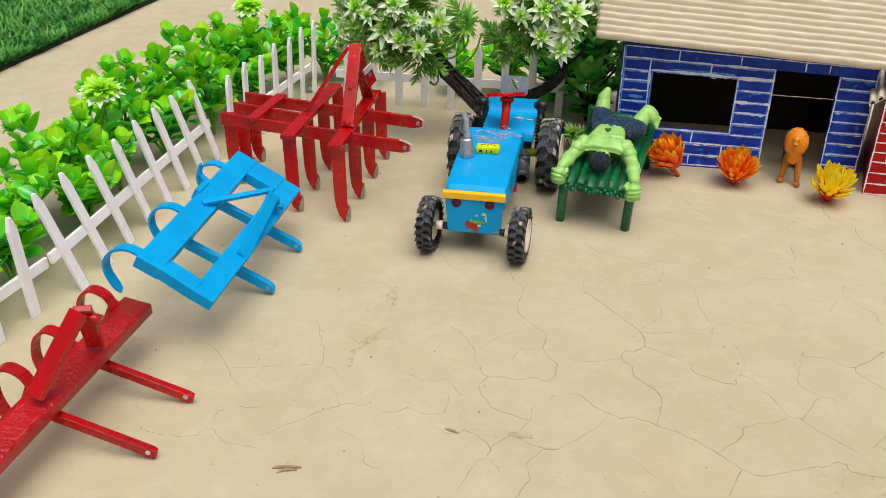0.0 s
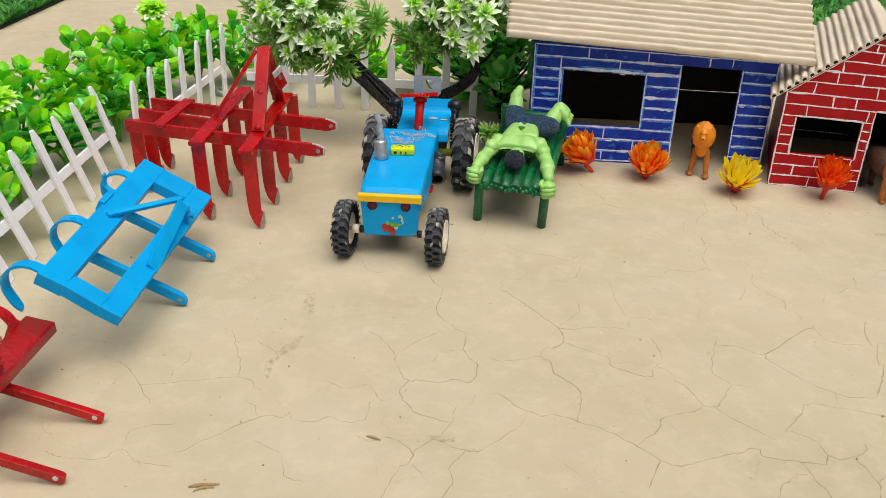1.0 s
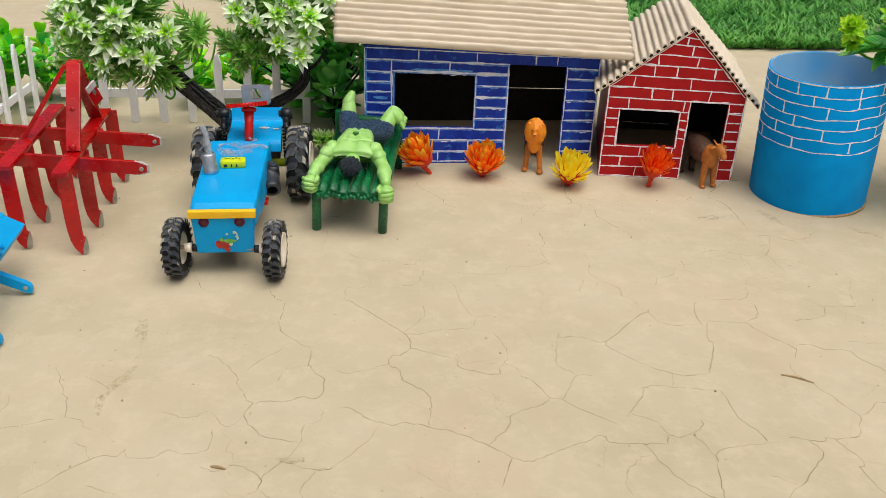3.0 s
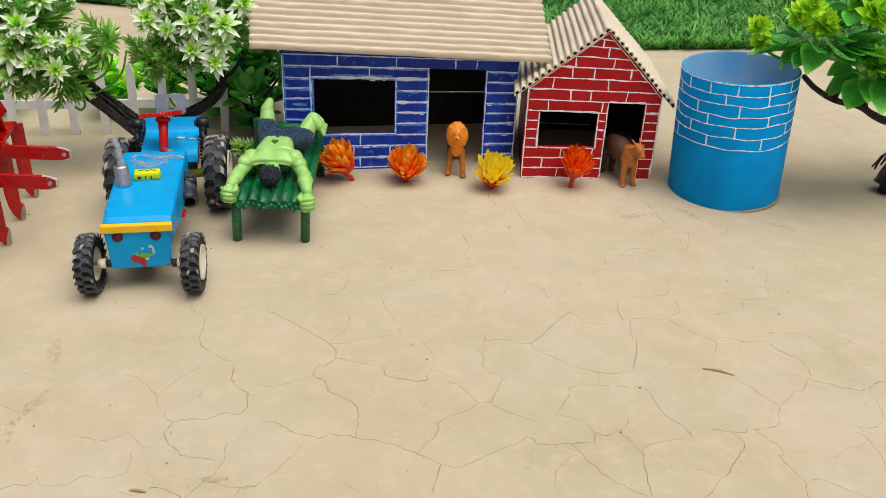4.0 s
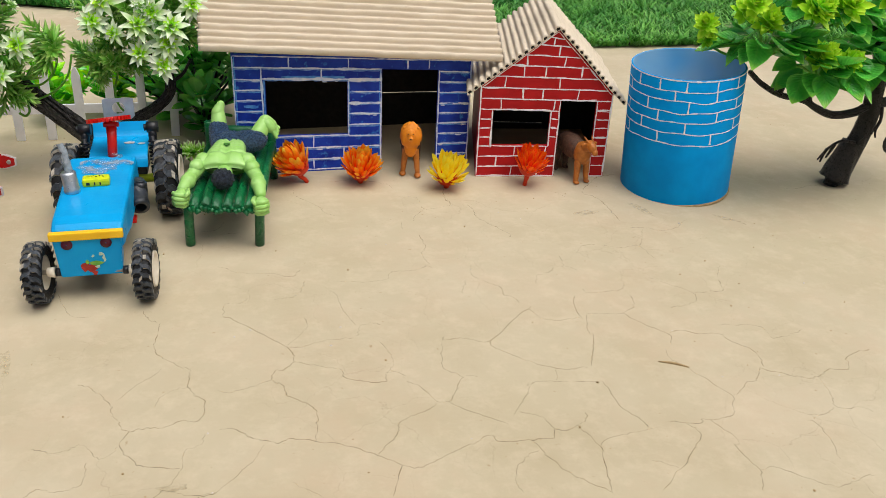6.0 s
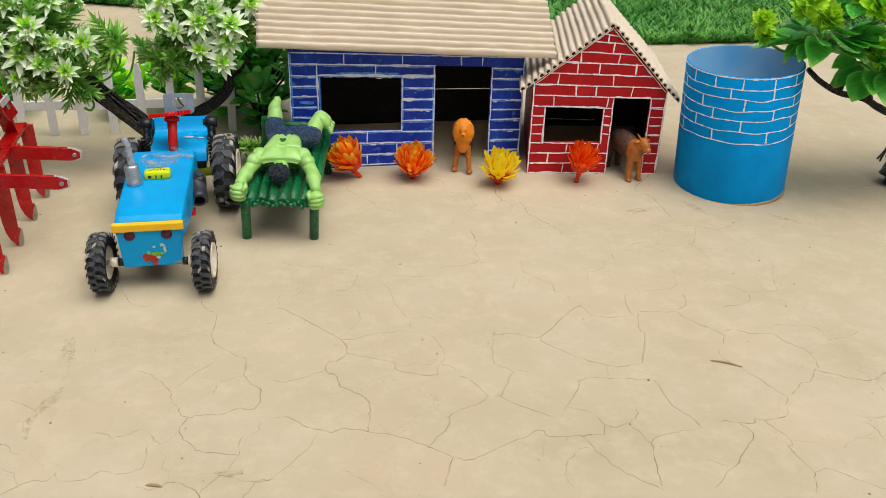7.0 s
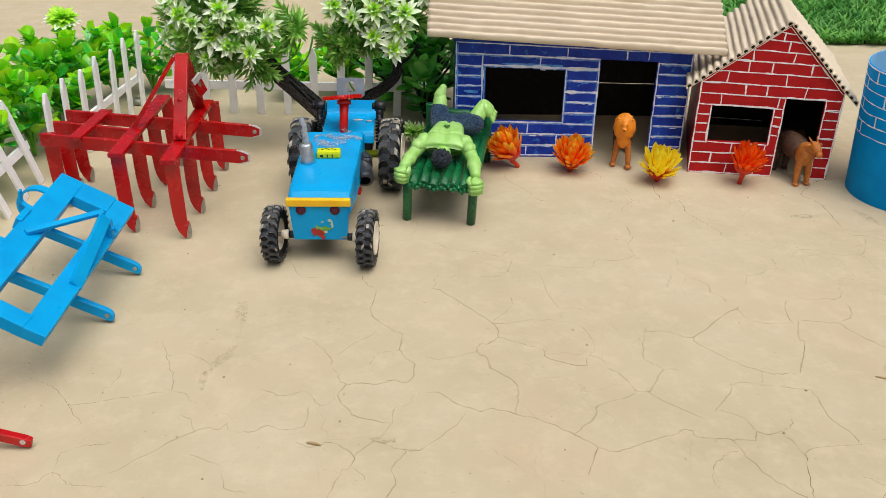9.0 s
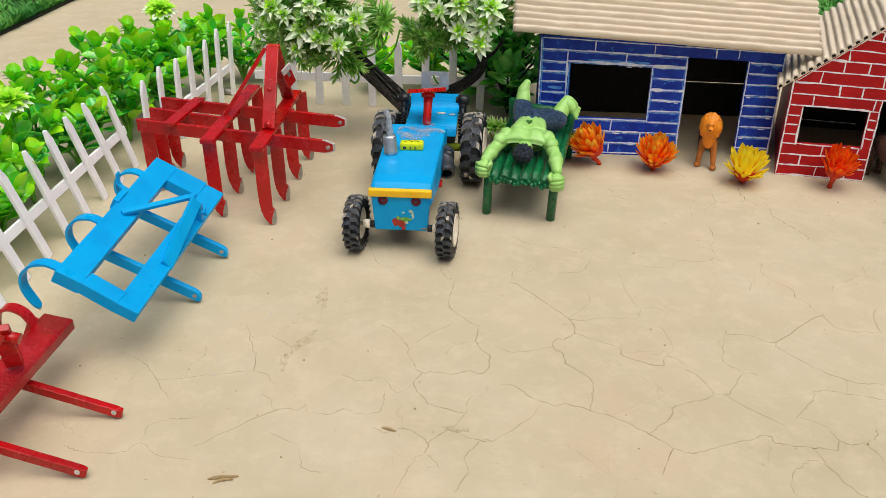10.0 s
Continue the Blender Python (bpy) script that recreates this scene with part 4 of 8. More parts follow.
# ---- farm implements ----
def plough():
    """Red frame of flat bars with rows of curved tines and a hitch tower."""
    p = thing("toy_cultivator", pose(-0.150, 0.837, 0), "red steel toy cultivator with rows of curved tines and hitch tower", "farm implement", "farm implements")
    top = 0.0965

    def slab(outline, thick, turn):
        """A flat plate cut to an outline in x and z."""
        bm = bmesh.new()
        front = [bm.verts.new((px, -thick / 2, pz)) for px, pz in outline]
        rear = [bm.verts.new((px, thick / 2, pz)) for px, pz in outline]
        bm.faces.new(front)
        bm.faces.new(list(reversed(rear)))
        for a in range(len(outline)):
            b = (a + 1) % len(outline)
            bm.faces.new((front[b], front[a], rear[a], rear[b]))
        bmesh.ops.transform(bm, matrix=turn, verts=bm.verts)
        return bm

    def tine(x, y, height):
        turn = pose(x, y, 0, 0, 0, 16)
        wide = 0.0150
        bm = slab([(0, height - 0.002), (0, 0.045), (0.0006, 0.030), (0.0020, 0.018), (0.0052, 0.0085), (0.0100, 0.0018), (0.0145, 0.0004), (0.0165, 0.0020), (0.0178, 0.0090), (0.0176, 0.0190), (wide, 0.0215), (wide, 0.060), (wide, height - 0.002)], 0.0042, turn)
        bmesh.ops.bevel(bm, geom=list(bm.edges), offset=0.0004, segments=1, affect="EDGES")
        t = part("tine", bm, RED, p)
        bm = slab([(0.0120, 0.0006), (0.0150, 0.0002), (0.0172, 0.0030), (0.0184, 0.0090), (0.0182, 0.0170), (0.0172, 0.0205), (0.0150, 0.0150), (0.0128, 0.0080)], 0.0046, turn)
        part("tine_point", bm, STEEL, t, "bare steel point")

    for i in range(4):
        tine(-0.008, 0.004 + 0.0628 * i, top)
    for i in range(4):
        tine(-0.070, 0.018 + 0.0625 * i, top)
    for i, h in ((0, 0.097), (1, 0.097), (2, 0.097)):
        tine(-0.169, 0.080 + 0.036 * i, h)

    def flat(name, a, b, w, t, up=(0, 0, 1)):
        bm = bmesh.new()
        bar(bm, a, b, w, t, up, 0.0006)
        return part(name, bm, RED, p)

    flat("cross_bar", (-0.002, -0.004, top), (-0.006, 0.190, top), 0.0160, 0.005)
    flat("cross_bar", (-0.062, 0.011, top + 0.001), (-0.064, 0.203, top + 0.001), 0.0160, 0.005)
    flat("cross_bar", (-0.123, 0.058, 0.0975), (-0.118, 0.150, 0.0975), 0.0145, 0.004)
    for k, (y0, y1, x1) in enumerate(((0.073, 0.034, 0.073), (0.112, 0.094, -0.064), (0.150, 0.112, 0.071))):
        a, b = Vector((-0.168, y0, 0.0905)), Vector((x1 + 0.003, y1, 0.0875))
        bm = bmesh.new()
        d = (b - a).normalized()
        strap(bm, [a, a.lerp(b, 0.5), b - d * 0.010, b], (0.03, 0, 1), [0.0150, 0.0150, 0.0150, 0.0080], 0.0042)
        bmesh.ops.bevel(bm, geom=list(bm.edges), offset=0.0005, segments=1, affect="EDGES")
        arm = part("long_bar", bm, RED, p)
        if k != 1:
            bm = bmesh.new()
            side = d.cross(Vector((0, 0, 1))).normalized()
            strap(bm, [b - d * 0.013 + side * 0.001, b - d * 0.006 + side * 0.001, b + d * 0.0012 + side * 0.001], (0.03, 0, 1), [0.0165, 0.0145, 0.0085], 0.0020)
            part("bar_tip", bm, WHITE_CHIP, arm, "paint worn off to a pale tip")
            bm = bmesh.new()
            tube(bm, [b - d * 0.006 + side * 0.0015, b - d * 0.006 + side * 0.0040], 0.0022, 12)
            part("pin", bm, STEEL, arm)
    apex = Vector((-0.006, 0.110, 0.178))
    flat("tower_strap", (-0.003, 0.052, top + 0.003), (apex.x + 0.001, apex.y - 0.003, apex.z), 0.0145, 0.005, (0, -1, 0.5))
    flat("tower_strap", (-0.008, 0.160, top + 0.003), (apex.x, apex.y + 0.004, apex.z), 0.0145, 0.004, (0, 1, 0.5))
    flat("tower_cap", (apex.x, apex.y - 0.005, apex.z), (apex.x, apex.y + 0.007, apex.z), 0.0142, 0.0035)
    flat("brace", (apex.x - 0.009, apex.y, apex.z - 0.002), (-0.066, 0.090, top + 0.003), 0.0045, 0.0030, (0, 1, 0))
    bm = bmesh.new()
    bar(bm, (0.0030, 0.1190, 0.1500), (0.0065, 0.1330, 0.1260), 0.0135, 0.0030, (1, -0.8, 0.2), 0.0006)
    pl = part("top_link_plate", bm, RED, p)
    bm = bmesh.new()
    bar(bm, (0.0046, 0.1170, 0.1520), (0.0056, 0.1210, 0.1451), 0.0139, 0.0022, (1, -0.8, 0.2), 0.0004)
    part("plate_edge", bm, WHITE_CHIP, pl, "paint worn off the plate's edge")
    bm = bmesh.new()
    at, slot = Vector((0.0058, 0.1246, 0.1408)), along((0.003, 0.119, 0.150), (0.0065, 0.133, 0.126), (1, -0.8, 0.2)).to_3x3()
    lathe(bm, [(0.0003, 0.0), (0.0028, 0.0), (0.0028, 0.0004), (0.0003, 0.0004)], 18, Matrix.Translation(at) @ slot.to_4x4() @ Matrix.Diagonal((0.8, 1.7, 1, 1)))
    bmesh.ops.recalc_face_normals(bm, faces=bm.faces)
    part("pin_slot", bm, STEEL, pl, "worn slot for the pin")
    foot, off = Vector((-0.003, 0.052, top + 0.003)), Vector((0, -0.82, 0.57)) * 0.0028
    for k, r in ((0.04, 0.0042), (0.46, 0.0030), (0.86, 0.0026)):
        c = foot.lerp(apex, k) + off
        bm = bmesh.new()
        ball(bm, c, (r, r * 0.8, r), (0, 0, 0), 0, 12, 0.25)
        part("rivet", bm, RED, p)


def spring_tine(parent, at, outward, size, drop, material, width=0.011, tip=None):
    """A C-shaped leaf spring that starts at a beam, arches over and comes down behind it."""
    a, o = Vector(at), Vector(outward)
    up = Vector((0, 0, 1))
    pts = [a, a + o * 0.45 * size + up * 0.22 * size, a + o * 0.95 * size + up * 0.16 * size, a + o * 1.32 * size - up * 0.16 * size,
           a + o * 1.42 * size - up * 0.60 * size, a + o * 1.30 * size - up * 1.0 * size, a + o * (1.30 - 0.55 * drop) * size - up * (1.0 + drop) * size]
    bm = bmesh.new()
    pts = sweep(pts, 5)
    strap(bm, pts, o.cross(up), [width] * (len(pts) - 4) + [width * k for k in (0.95, 0.85, 0.65, 0.35)], 0.0022)
    s = part("spring_tine", bm, material, parent, smooth=False)
    if tip:
        bm = bmesh.new()
        strap(bm, [pts[-4] + o * 0.0012, pts[-2] + o * 0.0012, pts[-1] - up * 0.0015], o.cross(up), [width * 0.8, width * 0.6, width * 0.3], 0.0014)
        part("tine_point", bm, tip, s, "paint worn off the point")
    return s


def blue_cultivator():
    """Blue welded frame lying on its hitch forks, tilted, spring tines along its high side."""
    c = thing("toy_cultivator", pose(-0.2205, 0.6965, 0, 0, 0, 1.6), "sky-blue steel toy cultivator tilted on two hitch forks", "farm implement", "farm implements")
    tilt = pose(0, 0, 0.0665, 0, 29.5, 0)
    half, length = 0.0415, 0.121

    def flat(name, a, b, w, t, up=(0, 0, 1)):
        bm = bmesh.new()
        bar(bm, tilt @ Vector(a), tilt @ Vector(b), w, t, tilt.to_3x3() @ Vector(up), 0.0007)
        return part(name, bm, BLUE, c)

    flat("beam", (-half + 0.012, -length, -0.001), (-half + 0.012, length, -0.001), 0.0240, 0.0125)
    flat("beam", (0.0248, -length - 0.004, 0), (0.0285, length - 0.004, 0), 0.0210, 0.011)
    flat("end_plate", (-half + 0.0242, -length + 0.0085, 0.0004), (0.0168, -length + 0.0050, 0.0004), 0.0185, 0.0115)
    flat("end_plate", (-half + 0.0242, length - 0.0180, 0.0004), (0.0178, length - 0.0180, 0.0004), 0.0320, 0.0115)
    # hitch forks, from below the high beam down to the ground
    for y, x1 in ((0.066, 0.050), (-0.022, 0.049)):
        bm = bmesh.new()
        a, b = Vector((-0.040, y + 0.001, 0.0515)), Vector((x1, y, 0.0062))
        d = (b - a).normalized()
        strap(bm, [a, a.lerp(b, 0.5), b - d * 0.006, b - d * 0.002, b], (0, 0.05, 1), [0.0115, 0.0115, 0.0115, 0.0095, 0.0055], 0.0065)
        bmesh.ops.bevel(bm, geom=list(bm.edges), offset=0.0006, segments=1, affect="EDGES")
        f = part("hitch_fork", bm, BLUE, c)
        bm = bmesh.new()
        tube(bm, [b - d * 0.006 + Vector((0, -0.0036, 0)), b - d * 0.006 + Vector((0, 0.0036, 0))], 0.0022, 12)
        part("pin_hole", bm, STEEL, f)
    # mast: two straps that meet over the low beam
    top = Vector((0.0225, 0.044, 0.026))
    flat("mast_strap", (0.0320, -0.047, 0.005), top, 0.0125, 0.0040, (0.6, 0, 1))
    flat("mast_brace", (-0.0305, -0.004, 0.0065), top + Vector((-0.004, 0.006, 0.001)), 0.0060, 0.0040, (0.2, 0.3, 1))
    flat("mast_strap", (0.0340, 0.050, 0.006), top + Vector((0.004, 0.002, -0.002)), 0.0085, 0.0045, (1, 0, 1))
    bm = bmesh.new()
    q = tilt @ (top + Vector((0.007, 0.000, -0.010)))
    tube(bm, [q + Vector((-0.006, 0, 0)), q + Vector((0.007, 0.003, -0.002))], 0.0025, 6)
    tube(bm, [q + Vector((0.006, 0.002, -0.001)), q + Vector((0.0078, 0.0026, -0.0016))], 0.0042, 6)
    part("bolt", bm, BLUE, c, "blue painted bolt and nut")
    for y, s in ((-0.110, 0.0280), (-0.024, 0.0265), (0.083, 0.0240)):
        spring_tine(c, tilt @ Vector((-half + 0.004, y, 0.001)), (-1, 0.02, 0), s, 0.42, BLUE, 0.0105, STEEL)
    bm = bmesh.new()
    strap(bm, sweep([tilt @ Vector((-half + 0.004, 0.038, 0.004)), tilt @ Vector((-half - 0.010, 0.042, 0.004)), tilt @ Vector((-half - 0.016, 0.044, 0.014))], 4), (0, 1, 0.1), 0.006, 0.002)
    part("bent_lug", bm, BLUE, c)
    flat("clamp", (-half - 0.001, 0.010, 0.001), (-half - 0.001, 0.034, 0.001), 0.006, 0.012)


def red_cultivator():
    """Red beam lying on its forks, with curled spring tines and a hitch tower, nearest to the eye."""
    c = thing("toy_cultivator", pose(-0.2520, 0.450, 0, 0, 0, 1.4), "red steel toy cultivator with curled spring tines and two hitch forks", "farm implement", "farm implements")
    tilt = pose(-0.0045, 0, 0.0455, 1, 0, -4) @ pose(0, 0, 0, 0, 7, 0)
    bm = bmesh.new()
    bar(bm, tilt @ Vector((0, -0.150, 0)), tilt @ Vector((0, 0.1150, 0)), 0.0270, 0.0115, tilt.to_3x3() @ Vector((0, 0, 1)))
    bmesh.ops.subdivide_edges(bm, edges=list(bm.edges), cuts=5, use_grid_fill=True)
    for v in bm.verts:
        v.co += Vector((0.0004, 0.0008, 0.0005)) * noise.noise(v.co * 130)
    bmesh.ops.bevel(bm, geom=[e for e in bm.edges if e.calc_face_angle(0) > 1.0], offset=0.0011, segments=2, affect="EDGES")
    part("beam", bm, RED_ROUGH, c, "thickly painted wooden beam", True)
    for y in (0.0495, -0.0180):
        bm = bmesh.new()
        a, b = Vector((-0.004, y, 0.0320)), Vector((0.0775, y - 0.0005, 0.0052))
        d = (b - a).normalized()
        strap(bm, [a, a.lerp(b, 0.5), b - d * 0.006, b - d * 0.002, b], (0, 1, 0), [0.0062, 0.0062, 0.0062, 0.0054, 0.0030], 0.0082)
        bmesh.ops.bevel(bm, geom=list(bm.edges), offset=0.0006, segments=1, affect="EDGES")
        f = part("hitch_fork", bm, RED, c)
        bm = bmesh.new()
        tube(bm, [b - d * 0.006 + Vector((0, -0.0033, 0.0008)), b - d * 0.006 + Vector((0, 0.0033, 0.0008))], 0.0022, 12)
        part("pin_hole", bm, WHITE_CHIP, f)
    apex = Vector((0.0190, 0.011, 0.1090))
    for b0, w in (((-0.004, -0.030, 0.058), 0.0150), ((0.004, 0.042, 0.056), 0.0130)):
        bm = bmesh.new()
        bar(bm, b0, apex + Vector((0, 0.004 if b0[1] > 0 else -0.001, 0)), w, 0.0055, (-0.4, 1 if b0[1] > 0 else -1, 0.5), 0.0008)
        part("tower_strap", bm, RED, c)
    bm = bmesh.new()
    tube(bm, [apex + Vector((-0.002, 0.008, -0.010)), apex + Vector((0.010, 0.009, -0.013))], 0.0045, 8)
    part("pin", bm, RED, c)
    for y in (0.099, 0.037, -0.013, -0.066, -0.115):
        a = tilt @ Vector((-0.0130, y, 0.004))
        pts = [a, a + Vector((-0.006, 0, 0.012)), a + Vector((-0.018, 0, 0.017)), a + Vector((-0.029, 0, 0.009)), a + Vector((-0.034, 0, -0.010)),
               a + Vector((-0.030, 0, -0.028)), a + Vector((-0.023, 0, -0.042)), a + Vector((-0.018, 0, -0.0545 - (a.z - 0.0595)))]
        bm = bmesh.new()
        strap(bm, sweep(pts, 5), (0, 1, 0), 0.0100, 0.0024)
        part("spring_tine", bm, RED, c)
        bm = bmesh.new()
        bar(bm, a + Vector((-0.010, 0.003, -0.014)), a + Vector((-0.002, 0.003, 0.002)), 0.012, 0.006, (1, 0, 0.5), 0.001)
        part("clamp", bm, RED_ROUGH, c)


plough()
blue_cultivator()
red_cultivator()


# ---- tractor ----
def lugged_wheel(parent, at, radius, width, lugs, rim_r, side, yaw=0.0):
    """A tyre with chevron lugs, a rim with a hub; its axle along x, the dish of the rim to the given side."""
    turn = pose(*at, 0, 0, yaw) @ pose(0, 0, 0, 0, 90, 0)
    bm = bmesh.new()
    w, r = width / 2, radius - 0.0030
    lathe(bm, [(rim_r, -w * 0.72), (rim_r + (r - rim_r) * 0.5, -w * 1.0), (r * 0.985, -w * 0.82), (r, -w * 0.45), (r, w * 0.45), (r * 0.985, w * 0.82), (rim_r + (r - rim_r) * 0.5, w * 1.0), (rim_r, w * 0.72)], 40, None, 0, True)
    tyre = part("tyre", bm, TYRE, parent, "black rubber tyre with chevron lugs", True, turn)
    bm = bmesh.new()
    rng = random.Random(lugs * 7 + int(radius * 9000) + side)
    for i in range(lugs):
        for s in (-1, 1):
            a0 = 2 * math.pi * (i + (0.5 if s > 0 else 0)) / lugs
            rows = []
            for t in (0.0, 0.3, 0.6, 0.85, 1.0):
                a = a0 + (0.30 * t ** 1.3 + 0.07 * math.sin(6.28 * t)) * 16 / lugs
                z = s * w * (-0.10 + 1.06 * t)
                rr = radius - 0.0012 * t ** 3
                half = 0.5 * (0.19 + 0.05 * math.sin(3.14 * t)) * 16 / lugs
                rows.append([bm.verts.new((q * math.cos(a + e), q * math.sin(a + e), z)) for q, e in ((r - 0.002, -half), (rr, -half * 0.88), (rr, half * 0.62), (r - 0.002, half))])
            for p, q in zip(rows, rows[1:]):
                for k in range(3):
                    bm.faces.new((p[k], p[k + 1], q[k + 1], q[k])).material_index = 1 if (k == 2 and rng.random() < 0.9) or (k == 1 and rng.random() < 0.08) else 0
            bm.faces.new(rows[0])
            bm.faces.new(rows[-1])
    bmesh.ops.recalc_face_normals(bm, faces=bm.faces)
    part("tread", bm, [TYRE_DUST, TYRE_WORN], tyre, "dusty worn tread lugs")
    bm = bmesh.new()
    g = w * side
    lathe(bm, [(0.0015, g * 0.55), (rim_r * 0.34, g * 0.55), (rim_r * 0.40, g * 0.20), (rim_r * 0.84, g * 0.10), (rim_r * 0.90, g * 0.96), (rim_r * 1.03, g * 1.05), (rim_r * 1.04, -g * 0.70), (rim_r * 0.88, -g * 0.66), (rim_r * 0.6, -g * 0.1), (0.0015, -g * 0.1)], 28)
    bmesh.ops.recalc_face_normals(bm, faces=bm.faces)
    part("rim", bm, RIM, parent, "cream plastic rim", False, turn)


def tractor():
    t = thing("toy_tractor", pose(0.0115, 0.7970, 0, 0, 0, 0.6), "sky-blue handmade toy tractor with black lugged tyres and red steering wheel", "tractor")
    # bonnet: a shell that narrows to the front, with a rolled nose
    sect = [(-0.001, 0.0300, 0.070), (0.002, 0.0315, 0.0745), (0.008, 0.0325, 0.0780), (0.022, 0.0330, 0.0800), (0.060, 0.0335, 0.0806), (0.120, 0.0345, 0.0812), (0.168, 0.0350, 0.0816)]
    bm = bmesh.new()
    rows = []
    for y, hw, z in sect:
        low = 0.055 if y < 0.03 else 0.046
        rows.append([bm.verts.new((x, y, zz)) for x, zz in ((-hw, low), (-hw, z - 0.004), (-hw + 0.0012, z - 0.0012), (-hw + 0.004, z), (0, z + 0.0006), (hw - 0.004, z), (hw - 0.0012, z - 0.0012), (hw, z - 0.004), (hw, low))])
    for a, b in zip(rows, rows[1:]):
        for k in range(8):
            bm.faces.new((a[k], a[k + 1], b[k + 1], b[k]))
        bm.faces.new((a[8], a[0], b[0], b[8]))
    bm.faces.new(rows[0])
    bm.faces.new(list(reversed(rows[-1])))
    bmesh.ops.recalc_face_normals(bm, faces=bm.faces)
    bmesh.ops.bevel(bm, geom=[e for e in bm.edges if e.calc_face_angle(0) > 0.9], offset=0.0008, segments=2, affect="EDGES")
    bonnet = part("bonnet", bm, BLUE, t)
    bm = bmesh.new()
    v = [bm.verts.new(p) for p in ((-0.0280, -0.004, 0.0275), (0.0280, -0.004, 0.0275), (0.0310, -0.005, 0.0690), (-0.0310, -0.005, 0.0690), (-0.0280, 0.010, 0.0275), (0.0280, 0.010, 0.0275), (0.0310, 0.010, 0.0690), (-0.0310, 0.010, 0.0690))]
    for q in ((0, 1, 2, 3), (7, 6, 5, 4), (0, 4, 5, 1), (2, 6, 7, 3), (1, 5, 6, 2), (3, 7, 4, 0)):
        bm.faces.new([v[i] for i in q])
    bmesh.ops.bevel(bm, geom=list(bm.edges), offset=0.0008, segments=2, affect="EDGES")
    grille = part("front_panel", bm, BLUE, t)
    bm = bmesh.new()
    box(bm, (0.0665, 0.006, 0.0082), pose(0, -0.0052, 0.0722, 4), 0.0012)
    part("front_band", bm, YELLOW, t, "yellow band across the nose")
    for x in (-0.0185, 0.0165):
        bm = bmesh.new()
        lathe(bm, [(0.0005, 0.0), (0.0052, 0.0), (0.0052, -0.0010), (0.0005, -0.0014)], 20, pose(x, -0.0048, 0.0630, -90))
        bmesh.ops.recalc_face_normals(bm, faces=bm.faces)
        part("headlamp", bm, MAROON, grille, "dark maroon painted lamp spot")
    rng = random.Random(8)
    for k, (x, z, sx, sz, mat) in enumerate(((-0.0045, 0.0290, 0.0130, 0.0150, STICKER), (0.0010, 0.0270, 0.0160, 0.0110, STICKER), (0.0040, 0.0325, 0.0170, 0.0060, STICKER_GREEN), (-0.0030, 0.0340, 0.0060, 0.0050, STICKER_GREEN), (0.0060, 0.0285, 0.0060, 0.0040, STICKER_PALE), (0.0130, 0.0370, 0.0040, 0.0110, STICKER_PALE), (0.0105, 0.0420, 0.0060, 0.0050, STICKER_PALE), (0.0030, 0.0405, 0.0040, 0.0040, STICKER_PALE), (0.0030, 0.0225, 0.0080, 0.0060, STICKER))):
        bm = bmesh.new()
        ring = [bm.verts.new((x + sx * 0.40 * rng.uniform(0.55, 1.25) * math.cos(a * 0.7), -0.0049 - 0.00012 * k, z + 0.0090 + sz * 0.42 * rng.uniform(0.5, 1.15) * math.sin(a * 0.7))) for a in range(9)]
        bm.faces.new(ring)
        r = bmesh.ops.extrude_face_region(bm, geom=list(bm.faces))
        bmesh.ops.translate(bm, vec=(0, 0.0006, 0), verts=[g for g in r["geom"] if isinstance(g, bmesh.types.BMVert)])
        part("sticker_scrap", bm, mat, grille, "torn sticker remains")
    # chassis, front axle
    bm = bmesh.new()
    box(bm, (0.036, 0.185, 0.020), pose(0, 0.105, 0.031), 0.002)
    part("chassis", bm, BLACK, t)
    bm = bmesh.new()
    tube(bm, [(-0.046, 0.0038, 0.0305), (0.046, -0.0038, 0.0305)], 0.0024, 10)
    part("front_axle", bm, STEEL, t)
    for x in (-1, 1):
        bm = bmesh.new()
        tube(bm, [(x * 0.0285, -x * 0.0024, 0.0305), (x * 0.0335, -x * 0.0028, 0.0305)], 0.0042, 10)
        part("axle_bush", bm, BLACK, t)
        bm = bmesh.new()
        tube(bm, [(x * 0.0340, -x * 0.0028, 0.0305), (x * 0.0415, -x * 0.0034, 0.0305)], [0.0055, 0.0045], 12)
        part("hub", bm, RIM, t)
        lugged_wheel(t, (x * 0.0495, -x * 0.0042, 0.0306), 0.0306, 0.0182, 21, 0.0172, x, -4.5)
        lugged_wheel(t, (0.0125 + x * 0.0540, 0.192, 0.0440), 0.0440, 0.0270, 16, 0.0250, x, -3)
    bm = bmesh.new()
    tube(bm, [(-0.032, 0.192, 0.0440), (0.056, 0.192, 0.0440)], 0.0050, 14)
    part("rear_axle", bm, LIME_DARK, t, "lime-green axle tube")
    # engine parts along the side
    bm = bmesh.new()
    lathe(bm, [(0.0064, -0.016), (0.0094, -0.016), (0.0100, -0.014), (0.0100, -0.009), (0.0092, -0.008), (0.0092, 0.006), (0.0098, 0.007), (0.0098, 0.018), (0.0080, 0.022), (0.0005, 0.023), (0.0005, -0.004), (0.0064, -0.004)], 24, pose(0.0385, 0.114, 0.0555, -66, 0, 6))
    bmesh.ops.recalc_face_normals(bm, faces=bm.faces)
    part("exhaust_can", bm, GREY_PLASTIC, t, "black plastic exhaust can", True)
    bm = bmesh.new()
    tube(bm, [(0.0400, 0.121, 0.0590), (0.0405, 0.1225, 0.0690)], 0.0074, 6)
    tube(bm, [(0.0405, 0.1225, 0.0685), (0.0406, 0.1228, 0.0708)], 0.0048, 12)
